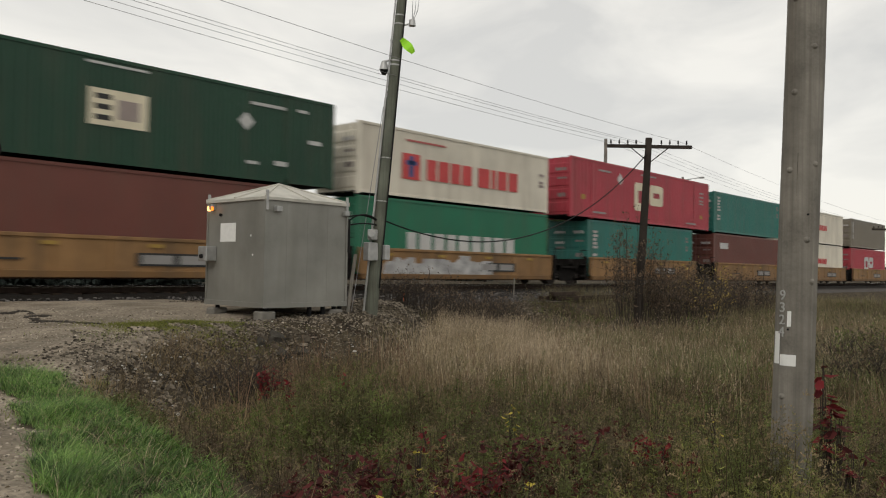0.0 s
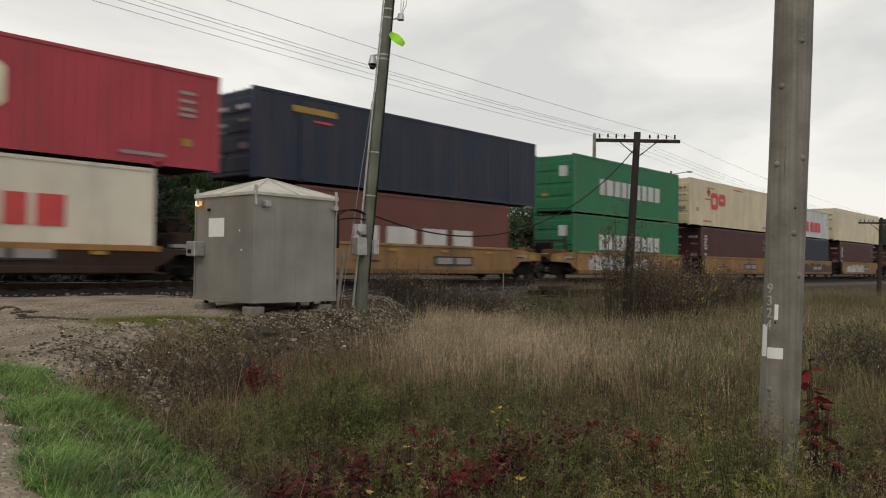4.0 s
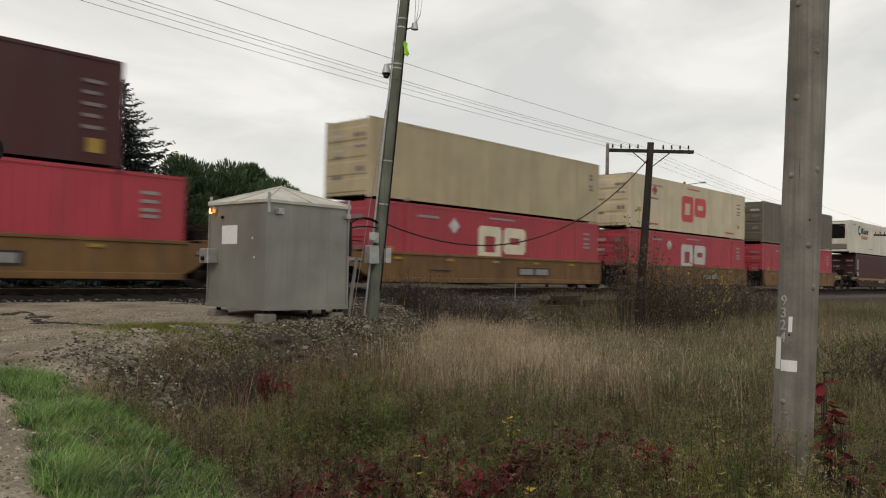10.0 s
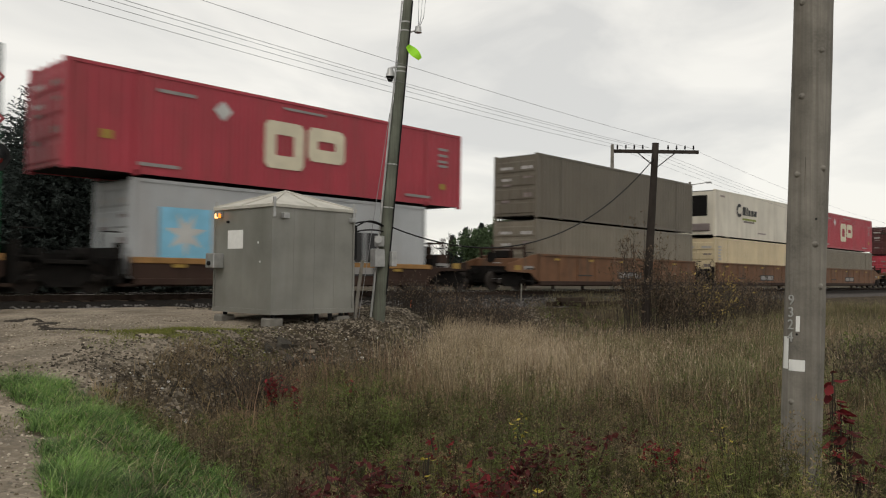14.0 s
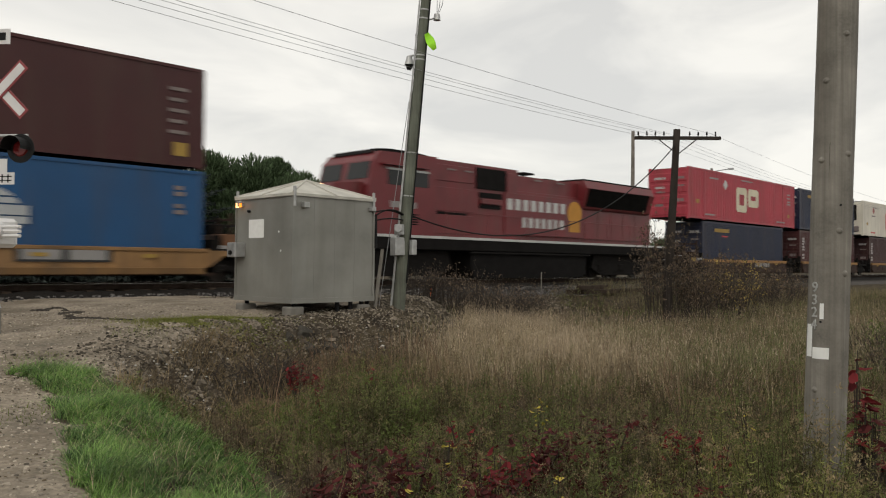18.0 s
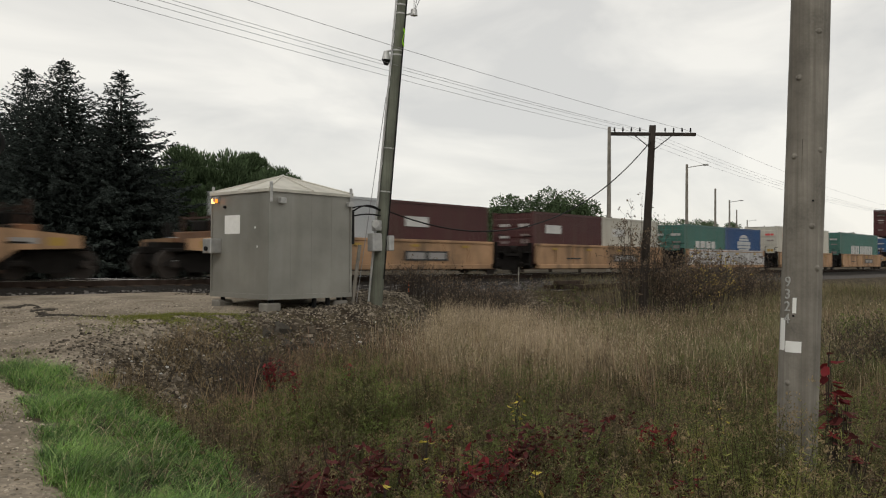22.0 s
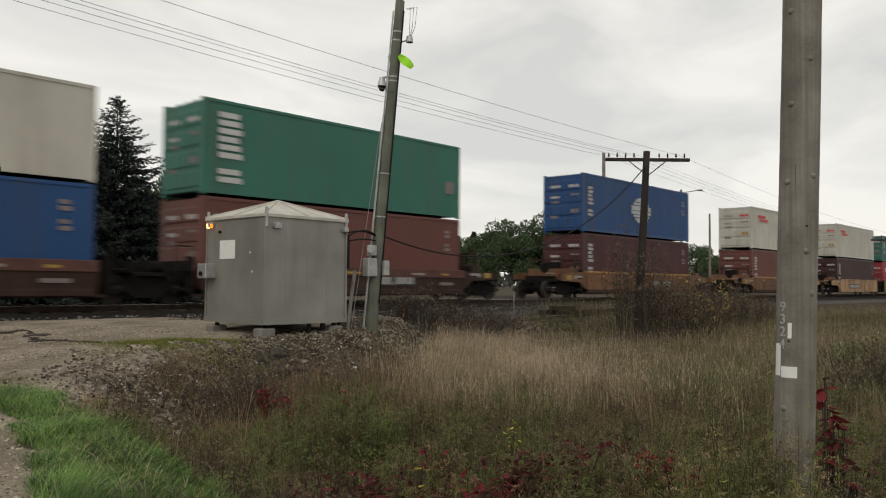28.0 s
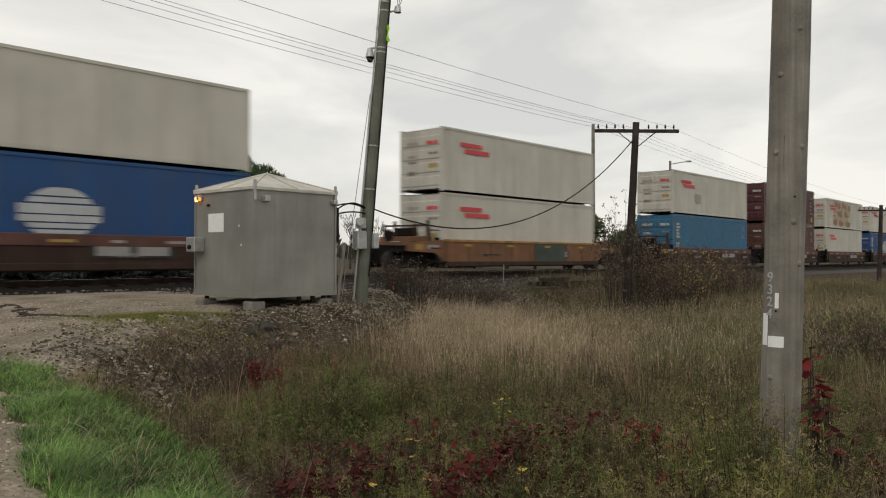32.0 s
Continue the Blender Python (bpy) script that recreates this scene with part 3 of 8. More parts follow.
def mesh_of(bm):
    me = bpy.data.meshes.new("container_part")
    bm.normal_update()
    bm.to_mesh(me)
    bm.free()
    me.materials.append(None)
    return me


def container_meshes(length, style, tall):
    """Meshes of one container, from x = 0 (its trailing end) to its length; each takes its paint from the object."""
    key = (length, style, tall)
    if key in TEMPLATES:
        return TEMPLATES[key]
    L, H = length, tall
    out = []
    if style == "steel":
        out.append(("side_wall", mesh_of(corrugated(L, 0.14, H - 0.09, -HALF + 0.012, 0.275, 0.036, 1)), "c"))
        out.append(("side_wall", mesh_of(corrugated(L, 0.14, H - 0.09, HALF - 0.012, 0.275, 0.036, -1)), "c"))
    elif style == "fine":
        out.append(("side_wall", mesh_of(corrugated(L, 0.14, H - 0.09, -HALF + 0.008, 0.32, 0.034, 1)), "c"))
        out.append(("side_wall", mesh_of(corrugated(L, 0.14, H - 0.09, HALF - 0.008, 0.32, 0.034, -1)), "c"))
    else:
        for y0, y1 in ((-HALF + 0.006, -HALF + 0.03), (HALF - 0.03, HALF - 0.006)):
            f = 1 if y0 < 0 else -1
            out.append(("side_wall", mesh_of(corrugated(L, 0.14, H - 0.09, y0 if f > 0 else y1, 1.22, 0.006, f)), "c"))
    out.append(("front_wall", mesh_of(end_wall(L - 0.02, 0.14, H - 0.09, 1, 8)), "c"))
    bm = corrugated(L, -HALF + 0.05, HALF - 0.05, H - 0.035, 0.6, 0.015, 1)
    bmesh.ops.transform(bm, matrix=Matrix(((1, 0, 0, 0), (0, 0, 1, 0), (0, 1, 0, 0), (0, 0, 0, 1))), verts=bm.verts)
    out.append(("roof", mesh_of(bm), "c"))
    out.append(("floor", mesh_of(boxbm(0.05, L - 0.05, -HALF + 0.05, HALF - 0.05, 0.08, 0.14)), "d"))
    post = boxbm(0, 0.16, -HALF, -HALF + 0.14, 0.0, H, bevel=0.01)
    pm = mesh_of(post)
    stack = 0.0 if L < 13 else (L - 12.19) / 2
    spots = [(0, 1), (L, -1)] + ([] if not stack else [(stack, 1), (L - stack, -1)])
    for x, s in spots:
        for f in (1, -1):
            out.append(("corner_post", pm, "c", (x, 0, 0, s, f)))
    for y0 in (-HALF, HALF - 0.08):
        out.append(("bottom_rail", mesh_of(boxbm(0.16, L - 0.16, y0, y0 + 0.08, 0.055, 0.17)), "c"))
        out.append(("top_rail", mesh_of(boxbm(0.16, L - 0.16, y0, y0 + 0.08, H - 0.1, H - 0.005)), "c"))
    for y0, y1 in ((-HALF + 0.15, -0.01), (0.01, HALF - 0.15)):
        prof = [(0.06, 0.12), (0.03, 0.12)]
        for k in range(4):
            z, dz = 0.22 + k * (H - 0.42) / 4, (H - 0.42) / 4
            prof += [(0.03, z), (0.0, z + 0.05), (0.0, z + dz - 0.17), (0.03, z + dz - 0.12)]
        prof += [(0.03, H - 0.08), (0.06, H - 0.08)]
        out.append(("door", mesh_of(prism(prof, y0, y1)), "c"))
        for y in (y0 + (y1 - y0) * 0.28, y0 + (y1 - y0) * 0.72):
            out.append(("lock_rod", mesh_of(tubebm((-0.02, y, 0.06), (-0.02, y, H - 0.04), 0.018, seg=6)), "c"))
    TEMPLATES[key] = out
    return out


def place_part(parent, name, me, material, where=None):
    ob = link_mesh(name, me, parent)
    ob.material_slots[0].link = "OBJECT"
    ob.material_slots[0].material = material
    if where:
        x, y, z, sx, sy = where
        ob.location, ob.scale = (x, y, z), (sx, sy, 1)
    return ob


def mark(parent, name, x0, x1, z0, z1, colour, y=-HALF, thick=0.006):
    """Flat paint or a decal on the near side, a hair proud of it."""
    return part(name, boxbm(x0, x1, y - thick, y - 0.001, z0, z1), M_LOGO[colour], parent)


def blocks(parent, name, x0, x1, z0, z1, widths, colour, gap=0.16):
    """A row of plain blocks as wide as the painted lettering."""
    total = sum(widths) + gap * (len(widths) - 1)
    u = (x1 - x0) / total
    x = x0
    for w in widths:
        part(name, boxbm(x, x + w * u, -HALF - 0.006, -HALF - 0.001, z0, z1), M_LOGO[colour], parent)
        x += (w + gap) * u


def frame_mark(parent, x0, x1, z0, z1, t, colour):
    """A heavy ring with cut corners, painted flat on the near side."""
    c = 0.16
    def outline(i, c):
        a, b, lo, hi = x0 + i, x1 - i, z0 + i, z1 - i
        return [(a + c, lo), (b - c, lo), (b, lo + c), (b, hi - c), (b - c, hi), (a + c, hi), (a, hi - c), (a, lo + c)]
    bm = bmesh.new()
    o = [bm.verts.new((x, -HALF - 0.006, z)) for x, z in outline(0, c)]
    n = [bm.verts.new((x, -HALF - 0.006, z)) for x, z in outline(t, 0.04)]
    for k in range(8):
        j = (k + 1) % 8
        bm.faces.new((o[k], o[j], n[j], n[k]))
    part("painted_ring", bm, M_LOGO[colour], parent)


def code_column(parent, x0, x1, z0, z1, colour, rows=8):
    """Painted registration marks: short bars one above the other, broken by a gap."""
    p = (z1 - z0) / rows
    for i in range(rows):
        if i == 2:
            continue
        mark(parent, "code_bar", x0, x1 - 0.06 * (i % 3), z0 + i * p, z0 + (i + 0.68) * p, colour)


def disc(bm, x, z, r, seg=28, y=-HALF, a0=0.0, a1=2 * math.pi, r_in=0.0):
    """A flat disc, ring or arc on the near side."""
    full = abs(a1 - a0 - 2 * math.pi) < 1e-6
    k = seg if full else seg + 1
    an = [a0 + (a1 - a0) * i / seg for i in range(k)]
    o = [bm.verts.new((x + r * math.cos(a), y - 0.006, z + r * math.sin(a))) for a in an]
    if r_in:
        n = [bm.verts.new((x + r_in * math.cos(a), y - 0.006, z + r_in * math.sin(a))) for a in an]
        for i in range(seg):
            j = (i + 1) % k
            bm.faces.new((o[i], o[j], n[j], n[i]))
    else:
        bm.faces.new(o)


def logo(parent, kind, L, H, z_high=True):
    """Plain painted shapes in the colours and places of the markings."""
    c, m = L / 2, H / 2
    if kind.startswith("twin_"):
        col, _, small = kind[5:].partition("_")
        if small:
            spots, t = ((3.28, 4.45, 1.18, 2.30), (4.56, 5.74, 1.5, 2.30)), 0.33
        elif L > 13:
            spots, t = ((6.42, 8.02, 0.72, 2.30), (8.18, 9.82, 1.12, 2.30)), 0.44
        else:
            spots, t = ((c - 1.6, c - 0.1, m - 0.7, m + 0.7), (c + 0.05, c + 1.55, m - 0.35, m + 0.7)), 0.4
        for x0, x1, z0, z1 in spots:
            frame_mark(parent, x0, x1, z0, z1, t, col)
        pale = col if col == "red" else "dim"
        if L > 13:
            mark(parent, "painted_bar", 7.15, 8.95, H - 0.32, H - 0.24, pale)
            mark(parent, "painted_bar", 2.65, 3.9, H - 0.52, H - 0.42, pale if col != "red" else "greyed")
            mark(parent, "painted_bar", 2.1, 3.4, 0.3, 0.4, pale)
            mark(parent, "painted_bar", 12.9, 14.3, 0.3, 0.4, pale)
            for zz in (2.3, 2.05, 1.8, 1.62):
                mark(parent, "painted_bar", 14.75, 15.3, zz, zz + 0.1, "dim" if col != "red" else "faint")
            mark(parent, "yellow_label", 14.85, 15.2, 0.72, 0.95, "yellow")
            mark(parent, "yellow_label", 1.0, 1.35, 0.95, 1.2, "yellow")
            bm = bmesh.new()
            disc(bm, 2.94 if col == "red" else 4.85, H - 0.75, 0.33, seg=4)
            part("painted_disc", bm, M_LOGO["crest" if col == "red" else "white"], parent)
            if col == "red":
                mark(parent, "painted_bar", 2.4, 3.4, H - 1.28, H - 1.18, "faint")
    elif kind.startswith("row_"):
        _, col, n, where = kind.split("_")
        x0, x1, z0, z1 = {"wide": (2.6, 9.58, 1.1, 1.95), "mid": (2.63, 9.56, 0.84, 1.66), "small": (c - 1.4, c + 1.4, m - 0.2, m + 0.25)}[where]
        blocks(parent, "painted_bar", x0, x1, z0, z1, [1.0 + 0.12 * ((i * 5) % 3 - 1) for i in range(int(n))], col, 0.3)
    elif kind.startswith("pair_"):
        # two words, five and eight letters wide
        x0, x1, x2, x3, z0, z1 = (3.36, 5.8, 6.2, 10.2, 0.98, 1.78) if kind == "pair_low" else (2.6, 5.0, 5.4, 8.9, 0.98, 1.86)
        blocks(parent, "painted_bar", x0, x1, z0, z1, [1, 1, .5, 1.1, 1.1], "white", 0.3)
        blocks(parent, "painted_bar", x2, x3, z0, z1, [1, 1, .5, 1, 1, .5, 1.1, 1], "white", 0.3)
    elif kind == "wide_set":
        for x0, x1 in ((2.37, 3.45), (4.56, 5.63), (6.77, 7.79), (8.88, 9.79)):
            mark(parent, "painted_bar", x0, x1, 1.14, 1.77, "white")
        mark(parent, "painted_bar", 5.5, 6.8, 0.66, 0.84, "dim")
        panel = mark(parent, "white_panel", 10.13, 10.78, 0.95, 2.18, "white")
        for k in range(3):
            part("red_stripe", boxbm(10.13, 10.78, -HALF - 0.010, -HALF - 0.007, 1.22 + 0.3 * k, 1.30 + 0.3 * k), M_LOGO["red"], panel)
        code_column(parent, 11.5, 11.85, 1.1, 2.2, "dim", 5)
    elif kind == "spaced_navy":
        for i in range(5):
            x = 3.2 + i * 1.19
            frame_mark(parent, x, x + 0.86, 1.0, 1.88, 0.26, "navy")
        mark(parent, "painted_bar", 1.0, 1.5, H - 0.62, H - 0.46, "blue")
        mark(parent, "painted_bar", 1.6, 2.65, H - 0.58, H - 0.48, "greyed")
    elif kind == "disc_white":
        c, m = c + 0.03, 1.5 if z_high else 1.36
        for a, b, wide in ((-0.98, -0.60, 0), (-0.54, -0.36, 0), (-0.31, -0.06, 0.30), (-0.01, 0.34, 0.34), (0.40, 0.60, 0), (0.66, 0.97, 0)):
            zs = [a + (b - a) * k / 6 for k in range(7)]
            half = [1.14 if wide else (max(0.02, 1 - z * z)) ** 0.5 for z in zs]
            pts = [(c + 0.98 * h, m + 0.73 * z) for h, z in zip(half, zs)] + [(c - 0.98 * h, m + 0.73 * z) for h, z in reversed(list(zip(half, zs)))]
            bm = bmesh.new()
            bm.faces.new([bm.verts.new((x, -HALF - 0.006, z)) for x, z in pts])
            part("roundel_stripe", bm, M_LOGO["roundel"], parent)
    elif kind == "ym":
        z0 = 0.78 if H > 2.6 else 0.5
        mark(parent, "painted_emblem", 2.3, 3.3, z0 - 0.02, z0 + 1.0, "red")
        bm = bmesh.new()
        box(bm, 2.68, 2.92, -HALF - 0.010, -HALF - 0.006, z0 + 0.08, z0 + 0.9)
        box(bm, 2.5, 3.1, -HALF - 0.010, -HALF - 0.006, z0 + 0.55, z0 + 0.72)
        part("painted_emblem", bm, M_LOGO["blue"], parent)
        blocks(parent, "painted_bar", 3.7, 6.5, z0 + 0.04, z0 + 0.88, [1, 1.1, 1, 1.1], "red", 0.26)
        blocks(parent, "painted_bar", 6.95, 9.75, z0 + 0.04, z0 + 0.88, [1.3, 0.45, 1.1, 1.1], "red", 0.26)
        mark(parent, "painted_bar", 2.5, 4.8, H - 0.46, H - 0.38, "ltredmark")
        code_column(parent, L - 0.75, L - 0.35, 1.2, 1.9, "greyed", 4)
    elif kind == "triangle_white":
        bm = bmesh.new()
        for s in (-1, 1):
            vs = [bm.verts.new((4.28 + s * x, -HALF - 0.006, z)) for x, z in ((0.0, 0.5), (0.22, 0.5), (1.05, H - 0.8), (0.78, H - 0.8))]
            bm.faces.new(vs)
        part("painted_chevron", bm, M_LOGO["dim"], parent)
        mark(parent, "painted_bar", 3.0, 5.6, H - 0.74, H - 0.66, "white")
        bm = bmesh.new()
        disc(bm, 4.28, H - 0.66, 0.3)
        part("painted_leaf", bm, M_LOGO["green"], parent)
        blocks(parent, "painted_bar", 6.33, 10.68, 1.45, 2.28, [1, 1, 1.1, 1, 1, .45, 1, 1.1], "white", 0.24)
        blocks(parent, "painted_bar", 11.3, 13.2, 1.46, 2.32, [1, .45, 1, 1], "white", 0.24)
        for zz in (0.82, 1.56):
            bm = bmesh.new()
            disc(bm, 0.72, zz, 0.26, seg=4)
            part("painted_disc", bm, M_LOGO["white"], parent)
        mark(parent, "painted_bar", 1.1, 1.6, 1.2, 1.5, "ltredmark")
        mark(parent, "yellow_label", 1.15, 1.55, 0.5, 0.78, "yellow")
    elif kind == "block_yellow":
        mark(parent, "yellow_panel", 7.37, 9.1, 1.1, 2.13, "cream")
        bm = bmesh.new()
        for zz in (1.25, 1.55, 1.84):
            box(bm, 7.55, 8.02, -HALF - 0.01, -HALF - 0.006, zz, zz + 0.15)
        part("painted_mark", bm, M_LOGO["black"], parent)
        mark(parent, "painted_emblem", 8.2, 8.85, 1.32, 1.88, "greyed", thick=0.010)
        for x0, x1, z0, z1 in ((7.3, 9.1, 2.8, 2.87), (12.65, 14.0, 2.5, 2.6), (14.5, 14.95, 2.52, 2.62), (15.0, 15.55, 1.48, 1.62), (13.6, 14.1, 0.6, 0.76), (12.5, 12.95, 0.56, 0.66)):
            mark(parent, "painted_bar", x0, x1, z0, z1, "white")
        bm = bmesh.new()
        disc(bm, 12.47, 1.92, 0.3, seg=4)
        part("painted_disc", bm, M_LOGO["white"], parent)
    elif kind.startswith("reefer"):
        x, z, tail = (2.73, 2.2, "orange") if kind == "reefer" else (3.85, 1.92, "limemark")
        bm = bmesh.new()
        disc(bm, x, z, 0.46, r_in=0.24, a0=0.9, a1=5.6)
        part("painted_ring", bm, M_LOGO["black"], parent)
        for k, w in enumerate((0.55, 0.2, 0.4, 0.42, 0.48)):
            x0 = x + 0.5 + (0, 0.66, 0.96, 1.46, 1.98)[k]
            bm = bmesh.new()
            vs = [bm.verts.new((px, -HALF - 0.006, pz)) for px, pz in ((x0, z - 0.28), (x0 + w, z - 0.28), (x0 + w + 0.1, z + 0.3 - 0.18 * (k > 1)), (x0 + 0.1, z + 0.3 - 0.18 * (k > 1)))]
            bm.faces.new(vs)
            part("painted_bar", bm, M_LOGO["black"], parent)
        mark(parent, "painted_bar", x + 0.5, x + 2.9, z - 0.62, z - 0.48, tail)
        mark(parent, "painted_bar", x + 0.7, x + 2.6, z - 0.78, z - 0.66, "faint")
        mark(parent, "painted_bar", x + 3.2, x + 4.7, 0.46, 0.56, "greyed")
        mark(parent, "painted_bar", 0.8, 1.5, 2.62, 2.74, "greyed")
        code_column(parent, L - 1.0, L - 0.6, 1.7, 2.3, "greyed", 4)
        mark(parent, "yellow_label", L - 1.0, L - 0.7, 0.6, 0.85, "yellow")
    elif kind == "star":
        mark(parent, "blue_panel", 0.9, 2.6, 0.62, 2.14, "ltblue")
        bm = bmesh.new()
        vs = [bm.verts.new((1.75 + (0.7 if i % 2 == 0 else 0.28) * math.cos((i + 0.5) * math.pi / 7), -HALF - 0.012, 1.36 + (0.7 if i % 2 == 0 else 0.28) * math.sin((i + 0.5) * math.pi / 7))) for i in range(14)]
        bm.faces.new(vs)
        part("painted_star", bm, M_LOGO["white"], parent)
        blocks(parent, "painted_bar", 3.05, 10.03, 0.66, 1.75, [1.25, 1.1, 1, 1, 1, 1], "black", 0.15)
    elif kind == "msc":
        mark(parent, "painted_bar", 1.2, 2.7, H - 0.75, H - 0.56, "red")
        mark(parent, "painted_bar", 1.5, 3.2, H - 1.02, H - 0.82, "red")
    elif kind == "rusty":
        rng = random.Random(11)
        bm = bmesh.new()
        for i in range(70):
            x, z, w, hgt = 2.5 + 5.2 * rng.random(), rng.uniform(0.4, 2.45), rng.uniform(0.25, 0.6), rng.uniform(0.12, 0.32)
            ring = []
            for k in range(11):
                a, q = 6.2832 * k / 11, rng.uniform(0.6, 1.15)
                ring.append(bm.verts.new((min(8.0, x + w * q * math.cos(a)), -HALF - 0.002 - 0.00002 * i, min(H - 0.12, max(0.2, z + hgt * q * math.sin(a))))))
            bm.faces.new(ring)
        part("rust_wash", bm, M_LOGO["wash"], parent, "pale orange rust wash")["kind"] = "stuff"
        bm = bmesh.new()
        for i in range(150):
            row = i % 3
            x, z = 2.4 + 5.4 * rng.random(), (0.55, 1.38, 2.2)[row] + rng.uniform(-0.22, 0.22)
            if math.sin(x * 2.9 + row * 1.7) < -0.55:
                continue
            w, hgt = rng.uniform(0.1, 0.34), rng.uniform(0.08, 0.26)
            ring = []
            for k in range(11):
                a, q = 6.2832 * k / 11, rng.uniform(0.55, 1.2)
                ring.append(bm.verts.new((min(8.0, x + w * q * math.cos(a)), -HALF - 0.004 - 0.00002 * i, min(H - 0.12, max(0.2, z + hgt * q * math.sin(a))))))
            bm.faces.new(ring)
        part("rust_stain", bm, M_LOGO["rust"], parent, "brown rust blotches")["kind"] = "stuff"
        logo(parent, "msc", L, H)
    elif kind == "cai":
        mark(parent, "painted_bar", 1.0, 2.3, H - 1.0, H - 0.6, "white")
    elif kind == "name_yellow":
        mark(parent, "painted_bar", 1.6, 3.6, H - 0.62, H - 0.4, "yellow")
        mark(parent, "painted_bar", 2.6, 3.4, H - 0.9, H - 0.82, "red")
    elif kind == "code":
        code_column(parent, 0.52, 0.98, 0.85, 2.45, "code")
        code_column(parent, L - 0.95, L - 0.6, 1.6, 2.5, "faint", 5)
    elif kind == "code_wide":
        code_column(parent, 0.58, 1.45, 0.42, 2.75, "white", 9)
        mark(parent, "painted_bar", L - 0.9, L - 0.4, 1.0, 1.5, "faint")
    elif kind == "code_yellow":
        code_column(parent, 0.52, 0.98, 0.85, 2.45, "code")
        mark(parent, "yellow_label", L - 1.0, L - 0.55, 0.35, 0.75, "yellow")
        for i in range(5):
            mark(parent, "code_bar", L - 1.15, L - 0.55 - 0.1 * (i % 2), 1.0 + i * 0.32, 1.10 + i * 0.32, "faint")
    elif kind == "patch":
        mark(parent, "faded_patch", 3.25, 4.15, 0.8, 1.36, "patch")
    elif kind == "small_label":
        mark(parent, "white_label", 0.55, 1.9, 1.88, 2.36, "code")
        mark(parent, "black_label", 1.1, 1.9, 1.95, 2.3, "black", thick=0.009)


SAY = dict(ltan="pale tan", crimson2="crimson", coldwhite="bluish-white", dkbrown="dark brown", crimson="crimson red", bteal="bright teal", dkgreen="dark green", brown="reddish-brown", white="white", evgreen="green", red="bright red", teal="teal", cream="cream", maroon="maroon", navy="navy blue",
           green="green", rust="rust-red", ltred="red", grey="dirty grey", palegrey="pale grey", blue="blue", ltteal="pale teal", msc="greyish-white", ltblue="light blue",
           plum="dark plum", tan="tan", greytan="grey-tan", seablue="sea blue", seagreen="sea green", dkmaroon="dark maroon")
LEN = {20: 6.06, 40: 12.19, 53: 16.15}


def container(size, colour, x_right, z, marks=(), style=None, tall=True):
    L, H = LEN[size], (3.05 if tall else 2.46 if x_right == -19.0 else 2.72) if z > 2 else 2.5 if size == 20 else 2.93

    style = style or ("steel" if size < 53 else "fine")
    where = "atop another" if z > 2 else "in a well car"
    names = {"steel": "corrugated steel shipping container", "fine": "ribbed domestic container", "smooth": "smooth-sided container", "reefer": "refrigerated container"}
    ob = thing("shipping_container", pose(x_right - L, TRACK_Y, z), f"{SAY[colour]} {size}-foot {names[style]} {where}", "container", "containers on the train")
    if size == 53:
        ob.scale = (1, 1.06, 1)
    base = paint(colour)
    for spec in container_meshes(L, "smooth" if style == "reefer" else style, H):
        m = {"c": base, "d": M_STEEL, "g": M_GALV}[spec[2]]
        if style == "reefer" and spec[0] in ("door", "lock_rod"):
            continue
        place_part(ob, spec[0], spec[1], m, spec[3] if len(spec) > 3 else None)
    if style == "reefer":
        part("cooling_unit", boxbm(-0.03, 0.3, -0.72, 0.45, 1.35, H - 0.35, bevel=0.04), M_LOCOD, ob, "black grille of a cooling unit")
        part("end_panel", boxbm(0.02, 0.06, -HALF + 0.15, HALF - 0.15, 0.12, H - 0.1), base, ob)
        part("fuel_tank", boxbm(-0.06, 0.1, -0.9, 0.9, 0.35, 0.85, bevel=0.05), M_LOGO["faint"], ob)
    else:
        if colour in ("green", "evgreen"):
            part("door_emblem", boxbm(-0.007, 0.001, -0.85, -0.3, H - 1.15, H - 0.6), M_LOGO["white"], ob)
            part("door_label", boxbm(-0.007, 0.001, 0.3, 0.8, 0.9, 1.05), M_LOGO["yellow"], ob)
        else:
            first = "red" if colour == "msc" else "faint" if colour in ("red", "tan", "cream") else "code"
            for dy, dz, w, h, tint in ((-0.98, H - 0.72, 0.62, 0.15, first), (-0.98, H - 1.15, 0.5, 0.1, "faint"), (-0.95, 1.0, 0.45, 0.2, "yellow" if colour == "msc" else "faint"),
                                       (0.15, H - 0.7, 0.7, 0.13, "code" if colour != "msc" else "greyed"), (0.2, H - 1.25, 0.6, 0.12, "code" if colour != "msc" else "greyed"), (0.2, H - 1.5, 0.5, 0.1, "faint"), (0.25, 0.75, 0.55, 0.14, "faint")):
                part("door_label", boxbm(-0.007, 0.001, dy, dy + w, dz, dz + h), M_LOGO[tint], ob)
    for k in marks:
        logo(ob, k, L, H, z > 2)
    TRAIN.append(ob)
    return ob


CAR_MESH = {}


